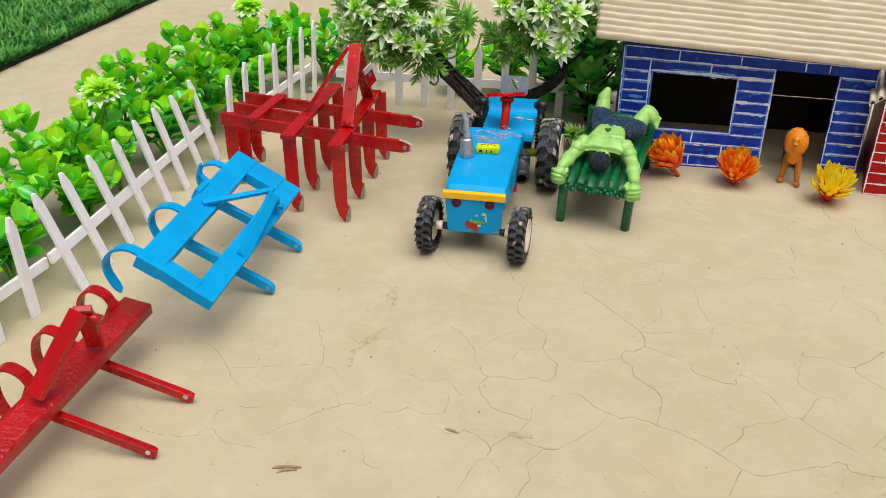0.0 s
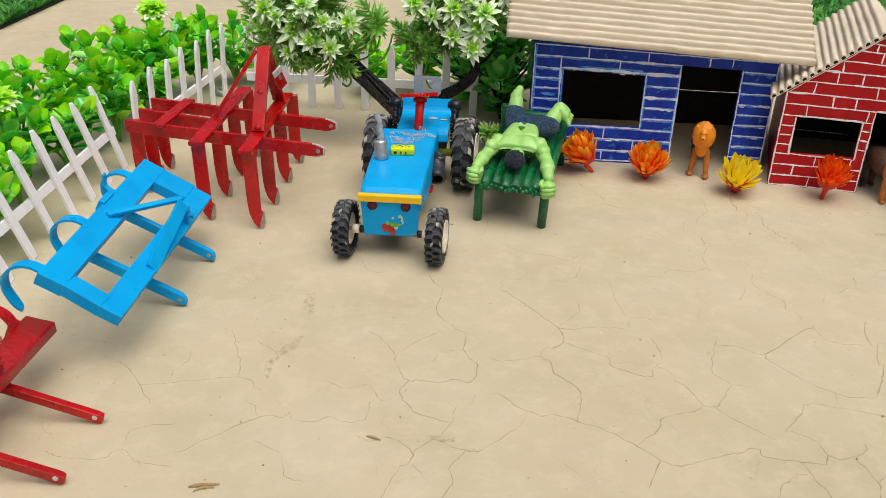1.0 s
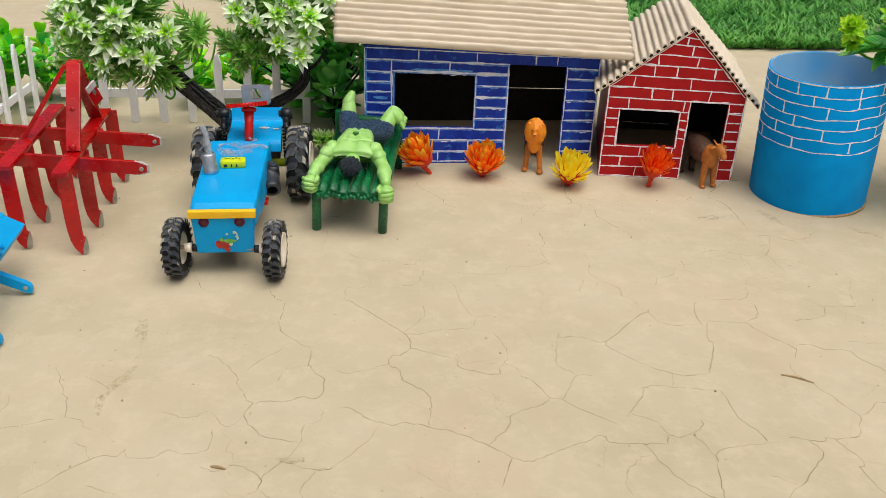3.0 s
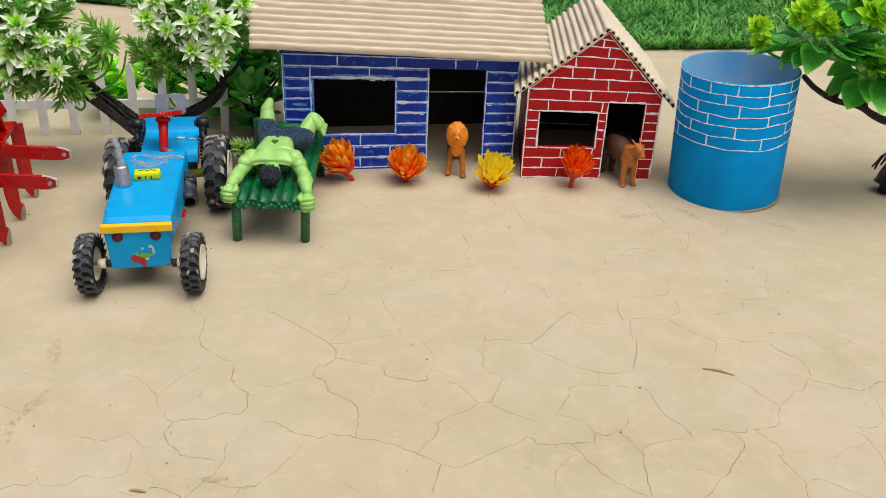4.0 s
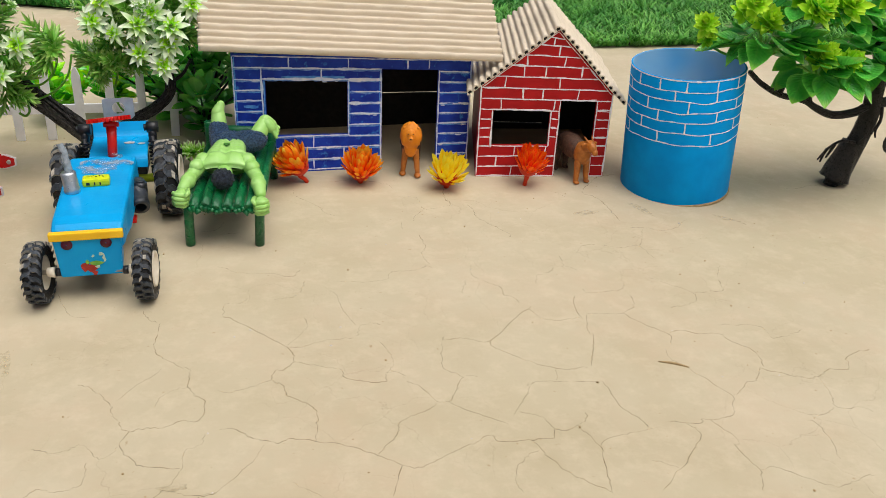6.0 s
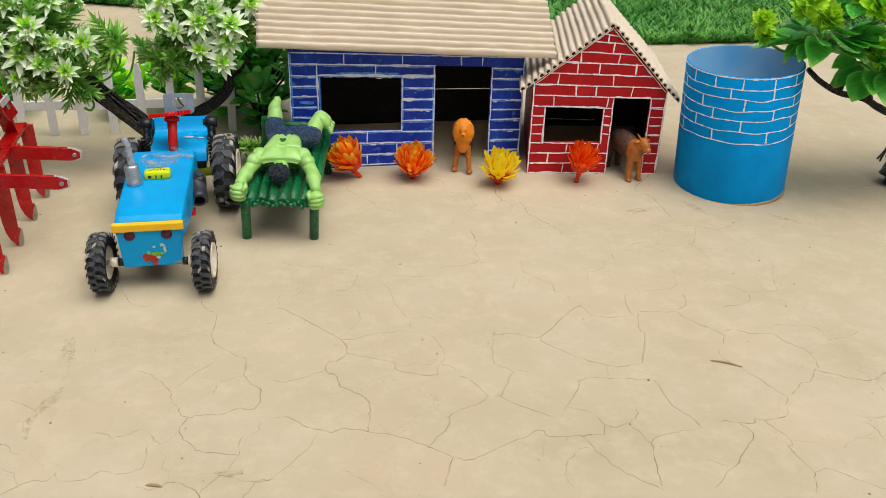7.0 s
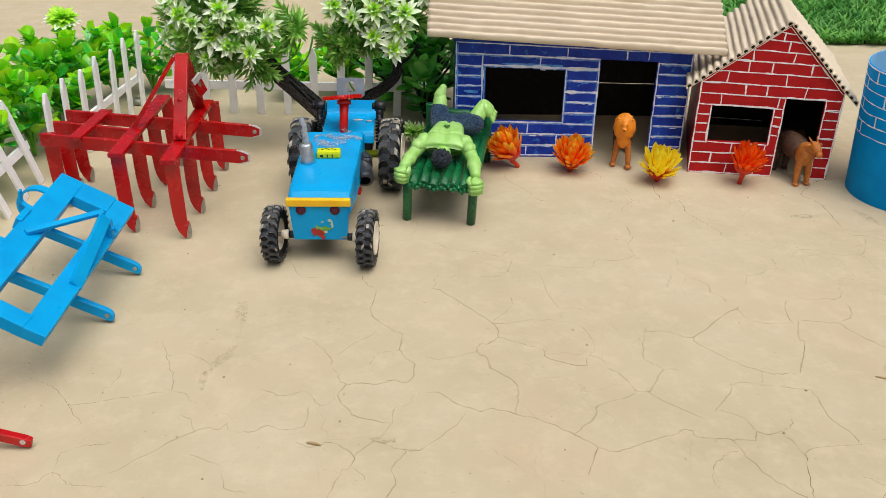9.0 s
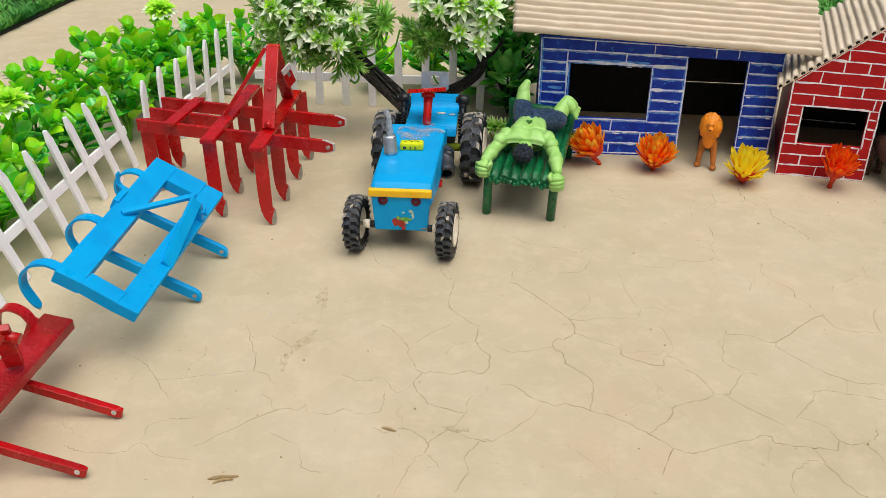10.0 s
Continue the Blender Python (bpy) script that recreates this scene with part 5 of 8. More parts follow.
    part("cap_nut", bm, GREY_PLASTIC, t, "black hexagonal cap on the exhaust can")
    bm = bmesh.new()
    tube(bm, [(0.028, 0.134, 0.046), (0.036, 0.130, 0.049)], 0.0070, 8)
    part("manifold", bm, BLACK, t)
    bm = bmesh.new()
    box(bm, (0.006, 0.012, 0.005), pose(0.032, 0.100, 0.036), 0.001)
    part("side_bracket", bm, RED_PLASTIC, t)
    # chimney
    bm = bmesh.new()
    lathe(bm, [(0.0005, 0.0), (0.0078, 0.0), (0.0078, 0.0050), (0.0074, 0.0056), (0.0074, 0.0215), (0.0064, 0.0230), (0.0005, 0.0232)], 24, pose(-0.0205, 0.078, 0.0800, 0, -4, 0))
    pot = part("chimney", bm, ALU, bonnet, "aluminium chimney pot", True)
    bm = bmesh.new()
    tube(bm, sweep([(-0.0205, 0.078, 0.101), (-0.0220, 0.080, 0.113), (-0.0235, 0.083, 0.122), (-0.0265, 0.086, 0.130)], 5), [0.0040 - 0.00005 * i for i in range(16)], 9)
    for vv in bm.verts:
        vv.co += Vector((0.0017, 0.0017, 0)) * noise.noise(vv.co * 260)
    part("film_pipe", bm, FILM, pot, "crumpled pipe of clear film")
    # yellow clip with dark marks
    bm = bmesh.new()
    box(bm, (0.0270, 0.0145, 0.0085), pose(0.0010, 0.094, 0.0853, 0, 0, 3), 0.0028)
    clip = part("yellow_block", bm, LIME, bonnet, "yellow plastic block with worn dark print")
    for dx, w, h in ((-0.0075, 0.0035, 0.0030), (-0.0010, 0.0012, 0.0034), (0.0045, 0.0012, 0.0034)):
        bm = bmesh.new()
        box(bm, (w, 0.0006, h), pose(0.0010 + dx, 0.0866, 0.0848, 0, 0, 3))
        part("print_bar", bm, BLACK, clip)
    for i in range(5):
        bm = bmesh.new()
        box(bm, (0.0030, 0.0012, 0.0005), pose(-0.006 + 0.0035 * i, 0.094 + 0.002 * (i % 2), 0.0896, 0, 0, 30 * i))
        part("print_bar", bm, BLACK, clip)
    # dust on the bonnet
    bm = bmesh.new()
    ring = [bm.verts.new((0.004 + 0.028 * math.cos(a) * (1 + 0.35 * noise.noise(Vector((math.cos(a) * 2, math.sin(a) * 2, 3)))), 0.140 + 0.022 * math.sin(a) * (1 + 0.5 * noise.noise(Vector((math.cos(a) * 2, math.sin(a) * 2, 9)))), 0.0826 + 0.000012 * math.sin(a))) for a in [2 * math.pi * i / 40 for i in range(40)]]
    bm.faces.new(ring)
    part("dust_patch", bm, DUST, bonnet, "patch of grey dust")
    # steering
    bm = bmesh.new()
    tube(bm, [(0.010, 0.168, 0.0780), (0.0105, 0.182, 0.1000), (0.0105, 0.190, 0.1140)], [0.0052, 0.0052, 0.0062], 14)
    tube(bm, [(0.0105, 0.1875, 0.1095), (0.0105, 0.1895, 0.1135)], 0.0085, 14)
    col = part("steering_column", bm, RED_PLASTIC, t, "", True)
    bm = bmesh.new()
    wm = pose(0.0085, 0.1905, 0.1150, 0, -5, 0) @ pose(0, 0, 0, -18, 0, 0)
    lathe(bm, [(0.0005, 0.0), (0.0205, 0.0), (0.0205, 0.0045), (0.0005, 0.0045)], 36, wm)
    for i in range(34):
        a = 2 * math.pi * i / 34
        box(bm, (0.0035, 0.0020, 0.0045), wm @ pose(0.0218 * math.cos(a), 0.0218 * math.sin(a), 0.00225, 0, 0, math.degrees(a)))
    bmesh.ops.recalc_face_normals(bm, faces=bm.faces)
    part("steering_wheel", bm, RED_PLASTIC, col, "toothed red wheel")
    bm = bmesh.new()
    ball(bm, (0.012, 0.166, 0.0820), (0.009, 0.005, 0.004), lump=0.3)
    part("glue_blob", bm, DUST, t)
    # seat: one bent sheet, with a raised back
    bm = bmesh.new()
    strap(bm, sweep([(0.0140, 0.181, 0.062), (0.0140, 0.186, 0.0725), (0.0140, 0.200, 0.0765), (0.0140, 0.232, 0.0775), (0.0140, 0.240, 0.0815), (0.0140, 0.246, 0.0945)], 4), (1, 0, 0), 0.0625, 0.003)
    bmesh.ops.bevel(bm, geom=[e for e in bm.edges if e.calc_face_angle(0) > 1.0], offset=0.0007, segments=2, affect="EDGES")
    part("seat", bm, BLUE, t)
    bm = bmesh.new()
    ball(bm, (0.024, 0.216, 0.0792), (0.006, 0.003, 0.0009), lump=0.4)
    ball(bm, (0.038, 0.212, 0.0792), (0.004, 0.002, 0.0008), lump=0.4)
    part("paint_chip", bm, WHITE_CHIP, t)
    bm = bmesh.new()
    box(bm, (0.058, 0.045, 0.028), pose(0.0135, 0.214, 0.058), 0.003)
    part("rear_housing", bm, BLACK, t)
    bm = bmesh.new()
    x0, z0, hole = 0.0125, 0.1065, 0.0072
    n = 24
    inner = [(hole * math.cos(2 * math.pi * i / n), 0.002 + hole * math.sin(2 * math.pi * i / n)) for i in range(n)]
    sq = []
    for cx, cz in inner:
        k = min(0.0175 / max(abs(cx), 1e-9), 0.0135 / max(abs(cz - 0.002), 1e-9))
        sq.append((max(-0.0175, min(0.0175, cx * k)), max(-0.0135, min(0.0135, 0.002 + (cz - 0.002) * k))))
    layers = []
    for y in (0.0, 0.0012):
        layers.append(([bm.verts.new((x0 + a, 0.2530 + y + 0.10 * (b + 0.016), z0 + b)) for a, b in inner], [bm.verts.new((x0 + a, 0.2530 + y + 0.10 * (b + 0.016), z0 + b)) for a, b in sq]))
    for (ia, oa) in layers:
        for i in range(n):
            j = (i + 1) % n
            bm.faces.new((ia[i], ia[j], oa[j], oa[i]))
    for i in range(n):
        j = (i + 1) % n
        bm.faces.new((layers[0][0][i], layers[0][0][j], layers[1][0][j], layers[1][0][i]))
        bm.faces.new((layers[0][1][i], layers[0][1][j], layers[1][1][j], layers[1][1][i]))
    bmesh.ops.recalc_face_normals(bm, faces=bm.faces)
    part("hitch_plate", bm, ZINC, t, "zinc plate with a round hole")
    bm = bmesh.new()
    box(bm, (0.018, 0.008, 0.014), pose(0.0125, 0.2490, 0.0800), 0.001)
    part("plate_bracket", bm, BLACK, t)
    for x in (-1, 1):
        cx = 0.0145 + x * 0.0368
        bm = bmesh.new()
        tube(bm, [(cx - 0.006, 0.214, 0.098), (cx + 0.007, 0.214, 0.098)], 0.0064, 12)
        tube(bm, [(cx, 0.214, 0.098), (cx, 0.210, 0.083)], 0.0048, 10)
        tube(bm, [(cx - 0.009, 0.214, 0.098), (cx - 0.006, 0.214, 0.098)], 0.0044, 6)
        shock = part("shock_mount", bm, BLACK, t, "black plastic shock absorber mount")
        bm = bmesh.new()
        pts = [(cx + 0.0048 * math.cos(i * 0.6), 0.206 + 0.0048 * math.sin(i * 0.6), 0.050 + 0.00043 * i) for i in range(84)]
        tube(bm, pts, 0.0011, 5)
        part("coil_spring", bm, SPRING, shock)
        bm = bmesh.new()
        tube(bm, [(cx, 0.206, 0.036), (cx, 0.206, 0.090)], 0.0024, 8)
        box(bm, (0.010, 0.008, 0.010), pose(cx, 0.204, 0.046), 0.001)
        part("shock_rod", bm, BLACK, shock)


tractor()


# ---- cot and doll ----
def cot():
    c = thing("toy_cot", pose(0.098, 0.8975, 0, 0, 0, -7.5), "green painted toy cot made of sticks, standing on four round legs", "cot")
    for x0, y0, x1, y1, h in ((0, 0, 0.002, -0.003, 0.054), (0.0755, -0.001, 0.078, -0.003, 0.054), (0.0, 0.186, 0.0, 0.182, 0.079), (0.077, 0.186, 0.077, 0.182, 0.074)):
        bm = bmesh.new()
        tube(bm, [(x0, y0, 0), (x0, y0, 0.001), (x1, y1, h - 0.001), (x1, y1, h)], [0.0046, 0.0053, 0.0053, 0.0046], 16)
        part("leg", bm, COT, c)
    for x in (0.001, 0.077):
        bm = bmesh.new()
        tube(bm, [(x, -0.004, 0.0485), (x, 0.186, 0.0500)], 0.0050, 12)
        part("side_rail", bm, COT, c)
    for i in range(6):
        x = 0.0095 + 0.0118 * i
        bm = bmesh.new()
        y0 = -0.011 + 0.003 * math.sin(i * 2.3)
        pts = [(x + 0.0005 * math.sin(2 * k + i), y0 + k * 0.0195, 0.0515 + 0.0007 * math.sin(i * 1.7) - (0.0022 if k == 0 else 0)) for k in range(11)]
        tube(bm, pts, [0.0040 * (1 + 0.07 * math.sin(3 * i + 1.7 * k)) for k in range(11)], 12, 0, 1.58)
        for v in bm.verts:
            v.co += Vector((0.0005, 0.0002, 0.0008)) * noise.noise(v.co * 170)
        slat = part("slat", bm, COT, c)
        for k in range(3):
            bm = bmesh.new()
            ball(bm, (x + (k - 1) * 0.0040, y0 - 0.0012, 0.0482 + 0.0016 * math.sin(2.1 * k + i)), (0.0029, 0.0026, 0.0034), (25 * i, 40 * k, 15 * i), lump=0.75, seg=10)
            part("paint_clot", bm, COT, slat)
    bm = bmesh.new()
    tube(bm, [(-0.002, 0.184, 0.0690), (0.079, 0.184, 0.0660)], 0.0050, 12)
    part("head_rail", bm, COT, c)
    bm = bmesh.new()
    tube(bm, [(0.001, 0.0, 0.0470), (0.077, 0.0, 0.0470)], 0.0036, 10)
    part("cross_stick", bm, COT, c)

    # plain vinyl doll lying on its back, head towards the open ground
    bm = bmesh.new()
    rings = []
    n = 72
    shape = ((0.0440, 0.0200, 0.0650, 0.0740), (0.0425, 0.0240, 0.0640, 0.0788), (0.0430, 0.0256, 0.0630, 0.0808), (0.0445, 0.0264, 0.062, 0.0818), (0.0465, 0.0266, 0.061, 0.0824), (0.054, 0.0260, 0.059, 0.0840), (0.064, 0.0250, 0.058, 0.0858), (0.074, 0.0232, 0.058, 0.0866), (0.086, 0.0212, 0.058, 0.0862), (0.098, 0.0196, 0.058, 0.0850), (0.106, 0.0188, 0.058, 0.0838), (0.116, 0.0182, 0.058, 0.0816))
    fine = list(shape[:5])
    for p, q in zip(shape[4:], shape[5:]):
        m = max(1, round((q[0] - p[0]) / 0.0012))
        fine += [tuple(e + (f - e) * (k + 1) / m for e, f in zip(p, q)) for k in range(m)]
    for y, half, z0, z1 in fine:
        ring = []
        for k in range(n):
            a = 2 * math.pi * k / n
            ca, sa = math.cos(a), math.sin(a)
            u = math.copysign(abs(ca) ** 0.66, ca)
            z = (z0 + z1) / 2 + (z1 - z0) / 2 * math.copysign(abs(sa) ** 0.72, sa)
            if sa > 0.1 and y > 0.0435:
                # chest plates with a groove between them, ribs and belly plates below
                w = abs(u)
                low = 0.0640 + 0.007 * w - 0.004 * (w < 0.12)
                grooves = [(y - low) / 0.0016, w / 0.05]
                if y > low:
                    grooves += [(w - 0.40 - 0.6 * (y - 0.07)) / 0.05] + [(y - g - 0.008 * w) / 0.0013 for g in (0.0735, 0.0830, 0.0925) if w < 0.85]
                z -= max((0.0026 if i < 2 else 0.0011) * math.exp(-g * g) for i, g in enumerate(grooves))
                z += 0.0030 * max(0.0, 1 - ((y - 0.055) / 0.010) ** 2) * max(0.0, 1 - ((w - 0.45) / 0.45) ** 2)
            ring.append(bm.verts.new((0.0362 - 0.02 * (y - 0.038) + half * u, y + (1.3 * (z1 - z) * max(0.0, (0.0600 - y) / 0.016) if y < 0.0600 and sa < 0.3 else 0), z)))
        rings.append(ring)
    for ra, rb in zip(rings, rings[1:]):
        for k in range(n):
            bm.faces.new((ra[k], ra[(k + 1) % n], rb[(k + 1) % n], rb[k]))
    bm.faces.new(rings[0])
    bm.faces.new(rings[-1])
    # heart-shaped screw hole: its shade is painted as dark green bumps
    for q in (-1, 1):
        ball(bm, (0.0350 + q * 0.0016, 0.0855, 0.0864), (0.0023, 0.0026, 0.0010), (0, 0, 20 * q), 3, 10)
    ball(bm, (0.0350, 0.0823, 0.0864), (0.0016, 0.0026, 0.0010), (0, 0, 0), 3, 10)
    limb(bm, (0.0366, 0.0420, 0.0690), (0.0372, 0.0250, 0.0670), 0.0090, 0.0080, 0)
    hx, hy, hz = 0.0372, 0.0215, 0.0700
    ball(bm, (hx, hy, hz), (0.0118, 0.0116, 0.0114), (0, 0, 0), 2, 26, 0.12)
    for k in range(64):
        u = 1 - 2 * (k + 0.5) / 64
        a = 2.4 * k
        q = math.sqrt(1 - u * u)
        if u < 0.9:
            ball(bm, (hx + 0.0113 * q * math.cos(a), hy + 0.0111 * q * math.sin(a), hz + 0.0109 * u), (0.0021, 0.0015, 0.0015), (40 * k, 25 * k, 0), 2, 7, 0.4)
    ball(bm, (0.0345, 0.124, 0.0715), (0.0240, 0.0175, 0.0150), (0, 0, 0), 1, 22, 0.10)
    # button hole of the trunks: a black bump stands for its dark
    ball(bm, (0.0385, 0.124, 0.0838), (0.0030, 0.0030, 0.0018), (0, 0, 0), 2, 8)
    limb(bm, (0.022, 0.130, 0.0710), (0.0178, 0.145, 0.0830), 0.0135, 0.0118, 1)
    limb(bm, (0.0180, 0.147, 0.0850), (0.0175, 0.154, 0.0990), 0.0100, 0.0080, 0)
    limb(bm, (0.0170, 0.154, 0.1000), (0.0205, 0.158, 0.1090), 0.0078, 0.0050, 0)
    limb(bm, (0.046, 0.125, 0.0720), (0.0645, 0.122, 0.0770), 0.0150, 0.0128, 1)
    limb(bm, (0.0665, 0.128, 0.0820), (0.0735, 0.139, 0.0930), 0.0100, 0.0085, 0)
    limb(bm, (0.0745, 0.140, 0.0950), (0.0810, 0.141, 0.0900), 0.0078, 0.0070, 0)
    limb(bm, (0.0760, 0.136, 0.0930), (0.0815, 0.134, 0.0880), 0.0070, 0.0062, 0)
    for i in range(4):
        limb(bm, (0.0820 + 0.0006 * i, 0.1445 - 0.0042 * i, 0.0895 - 0.0012 * i), (0.0895 - 0.0006 * i, 0.1445 - 0.0050 * i, 0.0850 - 0.0022 * i), 0.0029, 0.0023, 0, 8)
    for s, sh, el, wr, ha in ((-1, (0.0115, 0.058, 0.0760), (0.0010, 0.0300, 0.0680), (-0.0040, 0.0090, 0.0640), (-0.0040, -0.0030, 0.0590)),
                              (1, (0.0605, 0.058, 0.0760), (0.0740, 0.0270, 0.0680), (0.0790, 0.0020, 0.0610), (0.0810, -0.0120, 0.0540))):
        ball(bm, sh, (0.0095, 0.0115, 0.0098), (0, 0, 0), 0)
        limb(bm, sh, el, 0.0086, 0.0070, 0)
        mid = [(a + b) / 2 for a, b in zip(sh, el)]
        ball(bm, (mid[0], mid[1], mid[2] + 0.004), (0.0082, 0.0100, 0.0076), (0, 0, 0), 0)
        ball(bm, [(a * 2 + b) / 3 for a, b in zip(el, wr)], (0.0088, 0.0105, 0.0082), (0, 0, 0), 0)
        limb(bm, el, wr, 0.0078, 0.0062, 0)
        ball(bm, ha, (0.0092, 0.0105, 0.0092), (20, 0, 0), 0)
        # a closed fist: fingers laid one over the other across its front
        for i in range(4):
            fz = ha[2] + 0.0060 - 0.0040 * i
            fy = ha[1] - (0.0075, 0.0098, 0.0100, 0.0080)[i]
            tube(bm, [(ha[0] + s * 0.0075, fy + 0.0035, fz + 0.0012), (ha[0] + s * 0.0030, fy - 0.0006, fz + 0.0006), (ha[0] - s * 0.0030, fy, fz - 0.0004), (ha[0] - s * 0.0072, fy + 0.0045, fz - 0.0010)], [0.0024, 0.0028, 0.0027, 0.0020], 8)
        tube(bm, [(ha[0] - s * 0.0070, ha[1] + 0.0020, ha[2] + 0.0080), (ha[0] - s * 0.0082, ha[1] - 0.0050, ha[2] + 0.0070), (ha[0] - s * 0.0050, ha[1] - 0.0095, ha[2] + 0.0045)], [0.0026, 0.0030, 0.0022], 8)
    d = part("toy_doll", bm, [SKIN, DENIM, HAIR, HOLE_SHADE], None, "", True, pose(0.098, 0.8975, 0, 0, 0, -7.5))
    tagged(d, "light green vinyl doll in dark trunks lying on the cot", "doll")


cot()


# ---- flowers ----
def petal_mesh(material, length, width):
    bm = bmesh.new()
    leaf(bm, Matrix(), length, width, 0.70, 0.60, 6, 0.58, point=0.62)
    return part("petal", bm, material, smooth=True)


def flower(at, size, stem_h, material, label, seed, tilt=(0, 0), width=0.31, spread=1.0):
    """A domed plastic flower: rings of broad pointed petals, cupped inwards, set on a rounded head."""
    rng = random.Random(seed)
    f = thing("toy_flower", pose(*at, 0), label, "flower", "plastic flowers before the houses")
    top = Vector((tilt[0], tilt[1], stem_h + size * 0.25))
    core = size * 0.23
    axis = Vector((tilt[0] * 3, tilt[1] * 3 - 0.012, 0.05)).to_track_quat("Z", "Y")
    bm = bmesh.new()
    tube(bm, [(0, 0, 0), (tilt[0] * 0.3, tilt[1] * 0.3, stem_h * 0.6), (tilt[0] * 0.7, tilt[1] * 0.7, stem_h), top], [0.0030, 0.0026, 0.0034, core * 0.5], 10)
    for v in bm.verts:
        v.co += Vector((0.0006, 0.0006, 0)) * noise.noise(v.co * 300)
    stem = part("stem", bm, PETAL_CORE, f)
    bm = bmesh.new()
    ball(bm, top, (core, core, core * 0.9), (0, 0, 0), 0, 14)
    part("flower_head", bm, PETAL_CORE, stem)
    proto = None
    for ring, (n, polar, lift, k) in enumerate(((5, 8, 2, 0.80), (9, 24, 12, 0.90), (12, 40, 16, 1.0), (15, 56, 20, 1.02), (16, 72, 22, 1.0), (15, 88, 26, 0.96), (11, 104, 36, 0.86), (6, 120, 54, 0.66))):
        for i in range(n):
            a = 2 * math.pi * (i + 0.5 * (ring % 2)) / n + rng.uniform(-0.16, 0.16)
            po, pw = radians((polar + rng.uniform(-5, 5)) * (0.4 + 0.6 * spread)), radians((polar - lift + rng.uniform(-9, 9)) * spread)
            base = axis @ Vector((math.sin(po) * math.cos(a), math.sin(po) * math.sin(a), math.cos(po)))
            way = axis @ Vector((math.sin(pw) * math.cos(a), math.sin(pw) * math.sin(a), math.cos(pw)))
            m = Matrix.Translation(top + base * core * 0.8) @ petal_turn(way, axis @ Vector((0, 0, 1)), rng.uniform(-12, 12)) @ Matrix.Scale(size * 0.43 * k * rng.uniform(0.85, 1.14), 4)
            if proto is None:
                proto = petal_mesh(material, 1.0, width)
                proto.parent, proto.matrix_basis = f, m
            else:
                again("petal", proto, f, m)
    return f


def petal_turn(way, axis, spin):
    """A turn with y along way and the hollow side of the petal towards the flower's axis."""
    y = Vector(way).normalized()
    z = Vector(axis) - y * y.dot(axis)
    z = z.normalized() if z.length > 1e-3 else y.orthogonal().normalized()
    return Matrix((y.cross(z), y, z)).transposed().to_4x4() @ pose(0, 0, 0, 0, spin, 0)


flower((0.2400, 1.0530), 0.060, 0.008, PETAL_ORANGE, "orange plastic flower with yellow-edged petals on the ground", 1, (-0.011, 0.0), spread=0.92)
flower((0.3070, 1.0420), 0.058, 0.001, PETAL_ORANGE, "orange and red plastic flower on the ground", 2, (0.001, 0.0))
flower((0.4150, 1.0120), 0.060, 0.001, PETAL_YELLOW, "yellow plastic flower with orange base on the ground", 3, (0.001, 0.0))
flower((0.5210, 1.0070), 0.054, 0.011, PETAL_RED, "red plastic flower on a short red stem", 4, (0.003, 0.0), spread=0.86)


